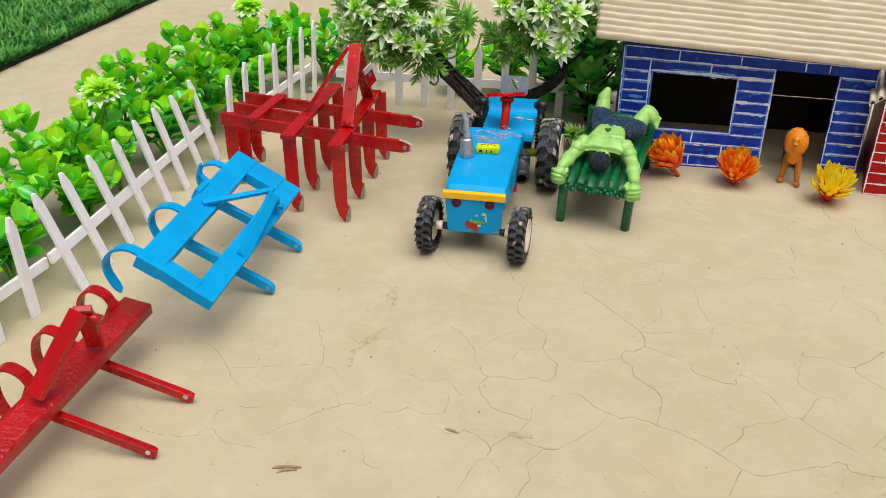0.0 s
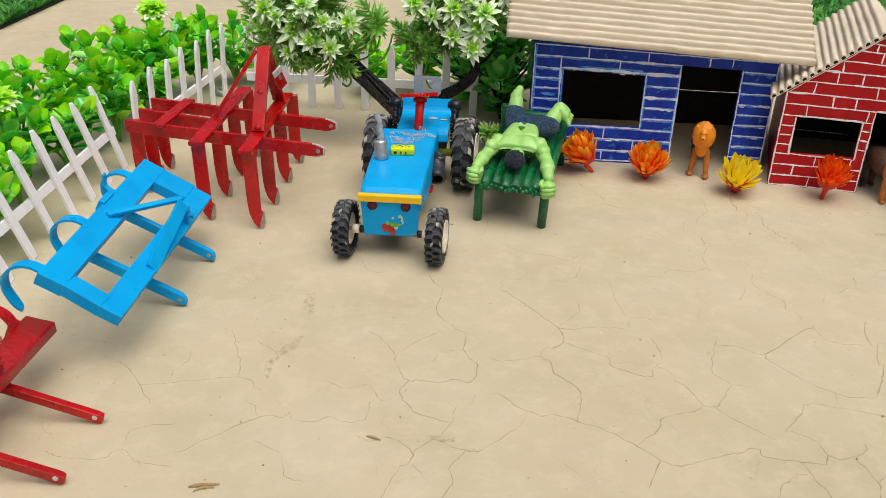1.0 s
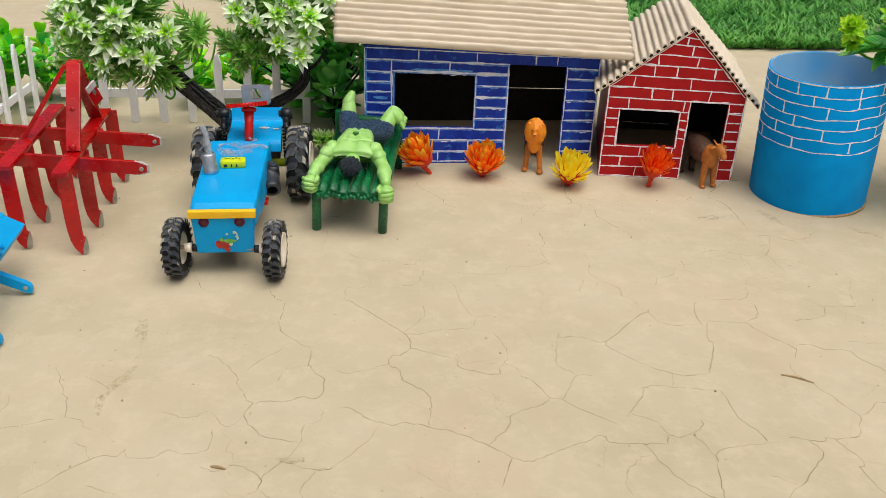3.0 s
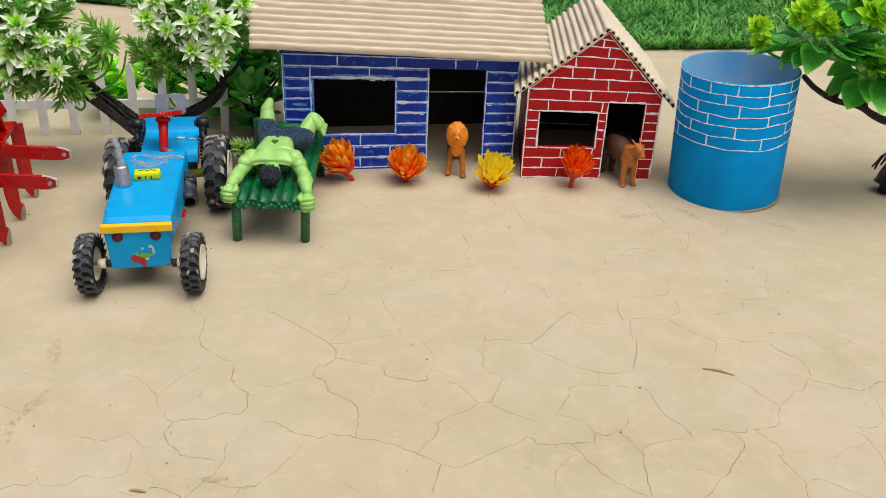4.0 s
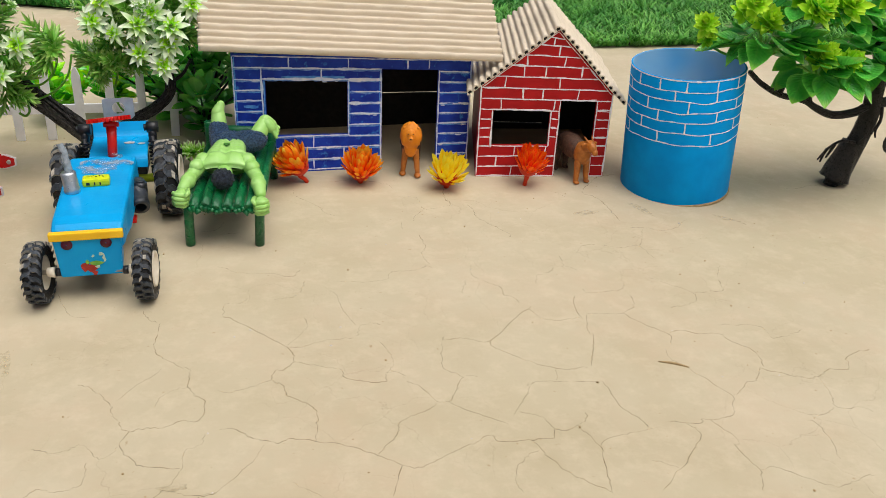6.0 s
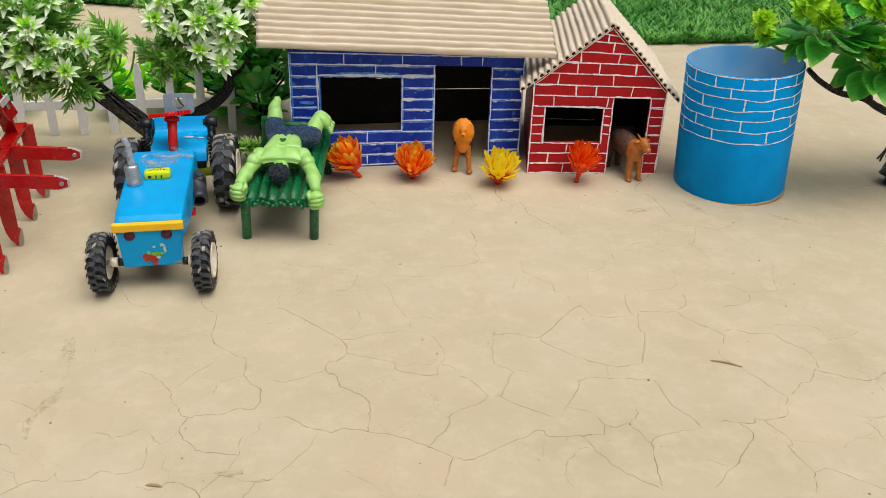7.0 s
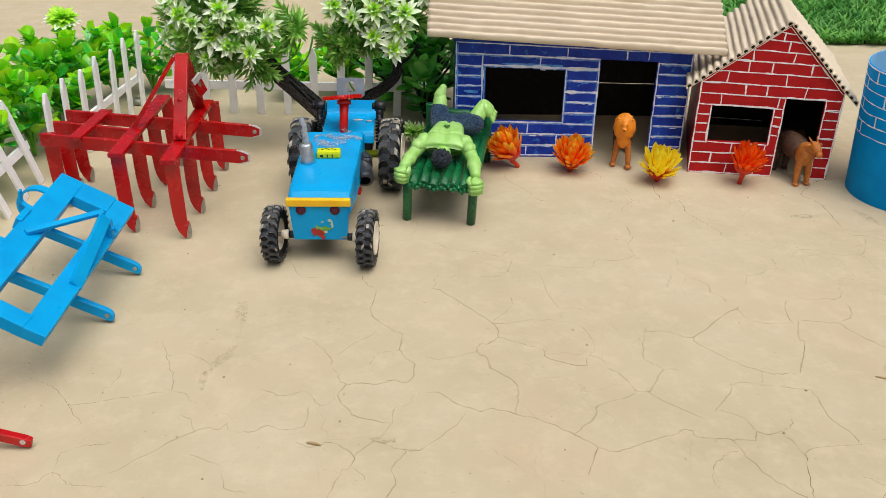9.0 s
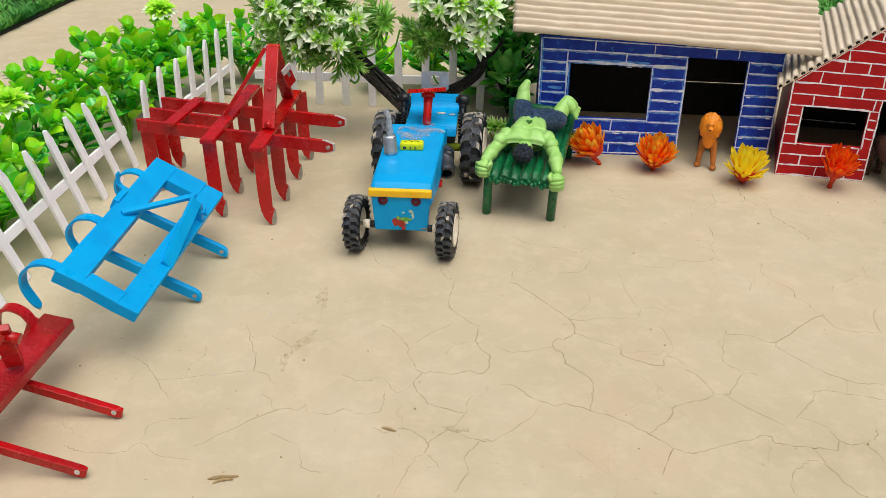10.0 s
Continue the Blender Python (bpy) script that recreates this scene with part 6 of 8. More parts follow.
# ---- animal figures, plain shapes ----
def figures():
    bm = bmesh.new()
    ball(bm, (0.000, 0.030, 0.0440), (0.0105, 0.030, 0.0140), (8, 0, 0), 2)
    ball(bm, (0, 0.002, 0.0440), (0.0112, 0.0105, 0.0170), (0, 0, 0), 2, 16, 0.08)
    ball(bm, (0, -0.007, 0.0575), (0.0142, 0.0098, 0.0182), (-8, 0, 0), 0, 30, 0.12)
    ball(bm, (0, -0.0065, 0.0425), (0.0086, 0.0085, 0.0150), (0, 0, 0), 0, 20, 0.12)
    ball(bm, (0, 0.001, 0.0470), (0.0136, 0.0070, 0.0200), (0, 0, 0), 2, 20, 0.15)
    ball(bm, (0, -0.0145, 0.0610), (0.0062, 0.0050, 0.0075), (0, 0, 0), 0)
    ball(bm, (0, -0.0190, 0.0575), (0.0035, 0.0050, 0.0040), (0, 0, 0), 0)
    ball(bm, (0, -0.0236, 0.0585), (0.0014, 0.0009, 0.0010), (0, 0, 0), 2, 8)
    for s in (-1, 1):
        ball(bm, (s * 0.0030, -0.0186, 0.0635), (0.0008, 0.0008, 0.0008), (0, 0, 0), 2, 8)
        ball(bm, (s * 0.0088, -0.010, 0.0690), (0.0022, 0.0018, 0.0022), (0, 20 * s, 0), 0, 8)
        limb(bm, (s * 0.0065, 0.000, 0.0360), (s * 0.0098, -0.004 - 0.003 * s, 0.0050), 0.0046, 0.0032, 1)
        ball(bm, (s * 0.0100, -0.007 - 0.003 * s, 0.0032), (0.0046, 0.0062, 0.0032), (0, 0, 0), 1, 10)
        limb(bm, (s * 0.0075, 0.046, 0.0400), (s * 0.0085, 0.050, 0.0050), 0.0070, 0.0040, 2)
        ball(bm, (s * 0.0085, 0.048, 0.0032), (0.0045, 0.0060, 0.0032), (0, 0, 0), 2, 10)
    dog = part("toy_dog", bm, [ORANGE, TAN_VINYL, BROWN_DARK], None, "", True, pose(0.3775, 1.062, 0, 0, 0, -12))
    tagged(dog, "orange vinyl toy animal with a full mane in the doorway", "animal figure", "animal figures")
    bm = bmesh.new()
    ball(bm, (0, 0.030, 0.0460), (0.0150, 0.0330, 0.0175), (4, 0, 0), 1, 16, 0.06)
    ball(bm, (0, 0.003, 0.0440), (0.0125, 0.0130, 0.0175), (0, 0, 0), 0, 14, 0.05)
    limb(bm, (0, 0.002, 0.0500), (0.002, -0.009, 0.0610), 0.0090, 0.0065, 0)
    ball(bm, (0.002, -0.0150, 0.0590), (0.0062, 0.0095, 0.0072), (30, 0, 6), 0)
    ball(bm, (0.003, -0.0220, 0.0535), (0.0042, 0.0052, 0.0046), (30, 0, 6), 0)
    for s in (-1, 1):
        limb(bm, (0.002 + s * 0.0035, -0.011, 0.0650), (0.001 + s * 0.0060, -0.005, 0.0720), 0.0017, 0.0008, 0, 7)
        ball(bm, (0.002 + s * 0.0090, -0.0090, 0.0620), (0.0050, 0.0020, 0.0026), (0, 18 * s, 20 * s), 0, 8)
        limb(bm, (s * 0.0070, 0.001, 0.0330), (s * 0.0085, -0.001, 0.0040), 0.0052, 0.0034, 0)
        ball(bm, (s * 0.0085, -0.003, 0.0026), (0.0042, 0.0052, 0.0027), (0, 0, 0), 0, 10)
        limb(bm, (s * 0.0080, 0.052, 0.0400), (s * 0.0085, 0.056, 0.0040), 0.0070, 0.0034, 1)
        ball(bm, (s * 0.0085, 0.054, 0.0026), (0.0042, 0.0052, 0.0027), (0, 0, 0), 1, 10)
    goat = part("toy_goat", bm, [GOLD_VINYL, BROWN], None, "", True, pose(0.5985, 1.006, 0, 0, 0, 12) @ Matrix.Scale(0.93, 4))
    tagged(goat, "brown vinyl toy goat standing in the red doorway", "animal figure", "animal figures")


figures()


# ---- plants ----
def leaf_set(name, material, length, width, variants, **kw):
    """A few leaf shapes, kept as meshes to be shared by many leaves."""
    out = []
    for i in range(variants):
        bm = bmesh.new()
        leaf(bm, Matrix(), length * (1 + 0.12 * (i - 1)), width * (1 + 0.1 * ((i * 7) % 3 - 1)), kw.get("curl", 0.5) + 0.4 * (i - 1), kw.get("fold", 0.3), kw.get("segs", 5), kw.get("shape", 0.55), point=kw.get("point", 0.7))
        me = bpy.data.meshes.new(name)
        bm.to_mesh(me)
        bm.free()
        me.materials.append(material)
        out.append(me)
    return out


def put_mesh(name, me, parent, m):
    o = new(name, me)
    o.parent = parent
    o.matrix_basis = m
    return o


def rosette_mesh(material, rings, length, width, seed, curl=0.5, fold=0.35, point=1.0, shape=0.4):
    """A tight whorl of leaves round the z axis, in one mesh."""
    rng = random.Random(seed)
    bm = bmesh.new()
    for r, (n, polar, k, z) in enumerate(rings):
        for i in range(n):
            a = 2 * math.pi * (i + 0.5 * (r % 2)) / n + rng.uniform(-0.15, 0.15)
            po = radians(polar + rng.uniform(-8, 8))
            way = Vector((math.sin(po) * math.cos(a), math.sin(po) * math.sin(a), math.cos(po)))
            leaf(bm, aim((0, 0, z), way, rng.uniform(-15, 15)), length * k * rng.uniform(0.78, 1.12), width * (0.7 + 0.3 * k) * rng.uniform(0.85, 1.15), -curl * rng.uniform(0.4, 1.2), fold, 4, shape, point=point)
    me = bpy.data.meshes.new("rosette")
    bm.to_mesh(me)
    bm.free()
    me.materials.append(material)
    return me


OVAL = leaf_set("oval_leaf", LEAF, 0.0285, 0.0190, 3, point=0.62, shape=0.60, fold=0.55, segs=8, curl=0.25)
OVAL_LIT = leaf_set("oval_leaf", LEAF_LIT, 0.0285, 0.0195, 3, point=0.62, shape=0.60, fold=0.55, segs=8, curl=0.25)
OVAL_DARK = leaf_set("oval_leaf", LEAF_DARK, 0.034, 0.023, 3, point=0.55, shape=0.55, fold=0.3, segs=8, curl=0.45)
BUD = [rosette_mesh(LEAF, [(4, 20, 0.6, 0.003), (6, 48, 0.9, 0.001), (5, 78, 1.0, 0)], 0.013, 0.007, s) for s in (3, 4)]
BLOOM = [rosette_mesh(ROSETTE_LIME, [(8, 22, 0.55, 0.003), (12, 44, 0.75, 0.002), (16, 62, 0.92, 0.001), (18, 76, 1.0, 0)], 0.0215, 0.0088, 7, point=0.5, shape=0.7),
         rosette_mesh(ROSETTE_WHITE, [(16, 82, 1.0, -0.001)], 0.0245, 0.0080, 8, point=0.5, shape=0.7)]


def upright(at, way, spin, size):
    """A frame whose z axis points along way."""
    z = Vector(way).normalized()
    return Matrix.Translation(at) @ z.to_track_quat("Z", "Y").to_matrix().to_4x4() @ pose(0, 0, 0, 0, 0, spin) @ Matrix.Scale(size, 4)


def hedge_plant(at, height, spread, stems, seed, meshes, stem_mat, label, bloom=None, size=1.0, group="hedge plants", lean=(0, 0)):
    """A plastic shrub: bent stems from one root, spreading leaves below, a cup of upright leaves round a bud on top."""
    rng = random.Random(seed)
    h = thing("toy_shrub", pose(*at, 0), label, "shrub", group)
    for i in range(stems):
        a = 2 * math.pi * i / stems + rng.uniform(-0.5, 0.5)
        out = spread * rng.uniform(0.45, 1.05)
        tall = height * rng.uniform(0.52, 0.86)
        tip = Vector((math.cos(a) * out + lean[0], math.sin(a) * out + lean[1], tall))
        if bloom and i == 0:
            tall = height
            tip = Vector((0, 0, tall))
        pts = sweep([(0, 0, 0), (tip.x * 0.2, tip.y * 0.2, tall * 0.42), (tip.x * 0.7, tip.y * 0.7, tall * 0.78), tip], 4)
        bm = bmesh.new()
        tube(bm, pts, [0.0021 - 0.0008 * k / len(pts) for k in range(len(pts))], 6)
        part("stem", bm, stem_mat, h)
        turn = rng.uniform(0, 6.28)
        for t, n, polar, k in (((0.22, 2, 88, 1.0), (0.38, 2, 84, 1.15), (0.54, 2, 78, 1.2), (0.70, 2, 72, 1.15), (0.84, 3, 62, 1.1), (0.97, 3, 45, 1.0)) if meshes is OVAL_DARK else ((0.34, 2, 82, 1.15), (0.55, 3, 74, 1.15), (0.78, 3, 66, 1.05), (0.97, 4, 42, 1.0))):
            p = pts[int(t * (len(pts) - 1))]
            if t > 0.9 and bloom and i == 0:
                continue
            turn += 0.9
            for j in range(n):
                b = turn + 2 * math.pi * j / n + rng.uniform(-0.3, 0.3)
                po = radians(polar + rng.uniform(-16, 16))
                way = Vector((math.sin(po) * math.cos(b) + tip.x * 3, math.sin(po) * math.sin(b) + tip.y * 3, math.cos(po)))
                # upper leaves mostly take the lime copy, which paints in light from above
                lime = meshes is OVAL and rng.random() < (0.85 if t > 0.9 else 0.6 if t > 0.7 else 0.2)
                put_mesh("leaf", rng.choice(OVAL_LIT if lime else meshes), h, aim(p, way, rng.uniform(-20, 20)) @ Matrix.Scale(size * k * rng.uniform(0.78, 1.12), 4))
        if bloom == "bloom" and i == 0:
            for me in BLOOM:
                put_mesh("bloom", me, h, upright(tip, (0.15, -0.35, 1), 0, 1.1))
        else:
            put_mesh("bud", rng.choice(BUD), h, upright(tip, (math.cos(a) * 0.3, math.sin(a) * 0.3, 1), rng.uniform(0, 90), rng.uniform(0.8, 1.2)))
    return h


HEDGE = "bright green plastic shrub with oval leaves behind the fence"
for k, (x, y, hgt, blm) in enumerate(((-0.455, 0.570, 0.120, None), (-0.440, 0.645, 0.125, None), (-0.470, 0.715, 0.140, None), (-0.430, 0.775, 0.120, None), (-0.474, 0.800, 0.150, None), (-0.447, 0.872, 0.128, "bloom"),
                                      (-0.474, 0.945, 0.152, None), (-0.430, 0.965, 0.125, None), (-0.435, 1.035, 0.150, None), (-0.412, 1.075, 0.140, None), (-0.432, 1.125, 0.156, None),
                                      (-0.398, 1.170, 0.135, None), (-0.430, 1.205, 0.140, None), (-0.418, 1.258, 0.138, "bloom"), (-0.375, 1.300, 0.135, None), (-0.330, 1.345, 0.125, None))):
    hedge_plant((x, y, 0), hgt, 0.058, 7, 40 + k, OVAL, STEM, "bright green plastic shrub with a pale lime bloom behind the fence" if blm else HEDGE, blm, 0.93)
for k, (x, y, hgt) in enumerate(((-0.250, 1.335, 0.118), (-0.095, 1.320, 0.090), (-0.020, 1.335, 0.085), (0.060, 1.345, 0.095))):
    hedge_plant((x, y, 0), hgt, 0.040, 5, 70 + k, OVAL, STEM, "small green plastic shrub behind the far fence", None)
for k, (x, y, hgt) in enumerate(((0.112, 1.235, 0.150), (0.066, 1.300, 0.130), (0.120, 1.335, 0.160))):
    hedge_plant((x, y, 0), hgt, 0.078, 8, 80 + k, OVAL_DARK, STEM_DARK, "dark green leafy plastic shrub beside the blue house", None, 0.92)
SPRIG_HEAD = rosette_mesh(SPRIG_LEAF, [(7, 15, 0.8, 0.002), (10, 38, 1.0, 0.001), (10, 62, 1.0, 0)], 0.021, 0.0046, 9, 0.2, 0.3)
sprig = thing("toy_sprig", pose(0.098, 1.118, 0), "small green and white plastic sprig beside the cot", "plant")
for k in range(3):
    bm = bmesh.new()
    tube(bm, [(0, 0, 0), (0.006 * (k - 1), 0, 0.012), (0.010 * (k - 1), -0.004, 0.022)], 0.0012, 6)
    part("stem", bm, STEM, sprig)
    put_mesh("bloom", SPRIG_HEAD, sprig, upright((0.010 * (k - 1), -0.004, 0.022), (0.6 * (k - 1), -0.5, 0.8), 20 * k, 0.95))


# ---- tree behind the tractor ----
def sprig_mesh(seed, n, length):
    """A brush of narrow leaves set all along a short twig, the upper ones closing over its tip."""
    rng = random.Random(seed)
    bm = bmesh.new()
    for i in range(n):
        t = (i + 0.5) / n
        a = i * 2.4 + rng.uniform(-0.35, 0.35)
        up = 0.45 + 1.3 * t * t + rng.uniform(-0.15, 0.15)
        leaf(bm, aim((0, 0, 0.032 * t), (math.cos(a), math.sin(a), up), rng.uniform(-25, 25)), length * rng.uniform(0.8, 1.2) * (1.05 - 0.25 * t), 0.0045, rng.uniform(0.0, 0.45), 0.35, 4, 0.40, point=1.0)
    me = bpy.data.meshes.new("leaf_sprig")
    bm.to_mesh(me)
    bm.free()
    me.materials.append(NEEDLE)
    return me


def tapered(parent, name, pts, r0, r1, mat, ribs=0.0, n=12, seed=0):
    bm = bmesh.new()
    pts = sweep(pts, 7)
    m = len(pts)
    tube(bm, pts, [r0 + (r1 - r0) * i / (m - 1) for i in range(m)], n)
    if ribs:
        bm.normal_update()
        for i, v in enumerate(list(bm.verts)):
            a = 2 * math.pi * (i % n) / n + 0.10 * (i // n)
            fibre = abs(math.sin(5 * a + 0.5 * noise.noise(Vector((i // n * 0.4, seed, a))))) * 1.1 - 0.6 + math.cos(17 * a + 0.3 * (i // n)) * 0.3
            v.co -= v.normal * ribs * (0.30 - 0.10 * fibre - 0.20 * noise.noise(Vector((v.co.x * 160, v.co.y * 160, v.co.z * 45 + seed))))
        # fibres wound along the wood
        rng = random.Random(seed + 5)
        strands = 0 if r0 > 0.0155 else 28 if r0 > 0.009 else 18 if r0 > 0.006 else 9
        for k in range(strands):
            a0, twist, line = 2 * math.pi * k / strands + rng.uniform(-0.1, 0.1), rng.uniform(0.02, 0.05), []
            for i, p in enumerate(pts):
                d = (pts[min(i + 1, m - 1)] - pts[max(i - 1, 0)]).normalized()
                u = d.cross(Vector((0.1, 1, 0.05))).normalized()
                a = a0 + twist * i + 0.25 * noise.noise(Vector((i * 0.22, k * 3.1, seed)))
                line.append(p + (u * math.cos(a) + d.cross(u) * math.sin(a)) * (r0 + (r1 - r0) * i / (m - 1)) * 0.96)
            tube(bm, line, [(r0 + (r1 - r0) * i / (m - 1)) * (0.105 + 0.07 * noise.noise(Vector((i * 0.5, k, seed)))) for i in range(m)], 6, 1)
    return part(name, bm, [mat, BARK_RIDGE], parent, "", True)


def white_tree():
    rng = random.Random(77)
    t = thing("toy_tree", pose(-0.005, 1.130, 0), "artificial tree with twisted dark trunk and white-tipped leaf rosettes", "tree", "artificial trees")
    tapered(t, "trunk", [(0.004, 0, 0), (-0.002, 0.002, 0.020), (-0.022, 0.006, 0.042), (-0.054, 0.010, 0.071), (-0.084, 0.010, 0.099), (-0.102, 0.008, 0.124), (-0.124, 0.004, 0.150), (-0.132, 0, 0.172)], 0.0142, 0.0085, BARK, 0.0050, 72)
    tapered(t, "limb", [(0.002, 0.004, 0.016), (0.014, 0.008, 0.048), (0.034, 0.010, 0.063), (0.062, 0.010, 0.079), (0.081, 0.010, 0.101), (0.077, 0.010, 0.130), (0.058, 0.008, 0.148), (0.050, 0.006, 0.175)], 0.0078, 0.0056, BARK, 0.0030, 48, 3)
    tapered(t, "limb", [(0.080, 0.010, 0.110), (0.098, 0.008, 0.122), (0.110, 0.006, 0.142)], 0.0026, 0.0018, BARK, 0, 10, 5)
    sprigs = [sprig_mesh(s, 26, 0.0190) for s in range(5)]
    stars = [rosette_mesh(ROSETTE_WHITE, [(4, 14, 0.4, 0.004), (6, 38, 0.62, 0.003), (7, 62, 0.9, 0.001), (7, 84, 1.0, 0)], 0.0205, 0.0078, s, 0.3, 0.35) for s in (11, 12, 13)]
    heart = rosette_mesh(ROSETTE_LIME, [(5, 12, 0.42, 0.004), (6, 36, 0.55, 0.003), (7, 58, 0.62, 0.002)], 0.0205, 0.0052, 14, 0.3, 0.35)
    crowns = (((-0.150, 0.000, 0.174), (0.064, 0.055, 0.060), 82), ((-0.185, 0.000, 0.150), (0.034, 0.040, 0.040), 26), ((-0.108, -0.014, 0.118), (0.026, 0.030, 0.026), 12), ((0.058, 0.006, 0.198), (0.066, 0.055, 0.056), 74), ((-0.046, -0.014, 0.172), (0.020, 0.020, 0.022), 8), ((-0.004, -0.016, 0.150), (0.024, 0.020, 0.026), 11), ((0.034, -0.010, 0.150), (0.030, 0.030, 0.014), 8))
    for (cx, cy, cz), (rx, ry, rz), n in crowns:
        for i in range(n):
            d = Vector((rng.gauss(0, 1), rng.gauss(0, 1), rng.gauss(0, 1))).normalized()
            k = rng.uniform(0.45, 1.0) ** 0.6
            p = Vector((cx + d.x * rx * k, cy + d.y * ry * k, cz + d.z * rz * k))
            way = Vector((d.x, d.y, d.z + 0.25))
            put_mesh("leaf_sprig", rng.choice(sprigs), t, upright(p - way.normalized() * 0.018, way, rng.uniform(0, 360), rng.uniform(0.85, 1.2)))
            if n > 20 and d.y < 0.3 and rng.random() < 0.30:
                put_mesh("rosette", rng.choice(stars), t, upright(p + way.normalized() * 0.014, way, rng.uniform(0, 360), rng.uniform(0.50, 0.72)))
            if i % 5 == 0:
                bm = bmesh.new()
                tube(bm, sweep([(cx * 0.95, cy, cz - rz * 0.35), ((cx + p.x) / 2, (cy + p.y) / 2, (cz + p.z) / 2 + 0.006), p], 4), 0.0013, 5)
                part("twig", bm, STEM, t)
    for pts in (((-0.098, -0.010, 0.118), (-0.066, -0.022, 0.122), (-0.046, -0.026, 0.142), (-0.040, -0.022, 0.168)), ((-0.080, -0.004, 0.096), (-0.052, -0.016, 0.112), (-0.034, -0.022, 0.132), (-0.026, -0.020, 0.158)), ((0.034, 0.008, 0.064), (0.020, -0.006, 0.084), (0.016, -0.012, 0.106), (0.022, -0.010, 0.128)),
                ((-0.128, 0.000, 0.150), (-0.150, -0.020, 0.158), (-0.172, -0.028, 0.182)), ((0.056, 0.008, 0.150), (0.070, -0.016, 0.160), (0.088, -0.026, 0.182))):
        bm = bmesh.new()
        tube(bm, sweep(pts, 6), 0.0013, 8)
        part("stem", bm, STEM, t)
    # rosettes stand on the side that faces the yard and on top
    for i, (x, y, z) in enumerate(((-0.135, -0.055, 0.195), (-0.129, -0.058, 0.153), (-0.100, -0.056, 0.145), (-0.077, -0.048, 0.177), (0.056, -0.055, 0.200), (0.095, -0.055, 0.196), (0.057, -0.055, 0.166), (0.080, -0.055, 0.152),
                                   (0.088, -0.048, 0.176), (-0.186, -0.046, 0.188), (-0.150, -0.050, 0.162), (0.005, -0.045, 0.203), (0.076, -0.050, 0.214), (-0.192, -0.036, 0.214), (-0.160, -0.040, 0.222), (-0.110, -0.035, 0.222), (0.020, -0.040, 0.225), (0.118, -0.030, 0.218), (-0.205, -0.030, 0.168), (-0.170, -0.052, 0.180), (-0.212, -0.020, 0.196), (-0.112, -0.050, 0.176), (0.030, -0.052, 0.190), (-0.158, -0.052, 0.136))):
        d = Vector((0.35 * math.sin(i * 1.9), -0.85, 0.55 + 0.3 * math.cos(i * 1.3)))
        k = rng.uniform(0.98, 1.22) * (0.74 if i > 17 else 1.0)
        put_mesh("rosette", stars[i % 3], t, upright((x, y, z), d, 50 * i, k))
        put_mesh("rosette_heart", heart, t, upright(Vector((x, y, z)) + d * 0.0015, d, 50 * i + 20, k))
    bm = bmesh.new()
    tube(bm, sweep([(-0.095, -0.006, 0.110), (-0.088, -0.012, 0.098), (-0.085, -0.016, 0.088), (-0.090, -0.018, 0.082), (-0.097, -0.018, 0.086)], 5), 0.0016, 6)
    part("tendril", bm, STEM, t)


white_tree()


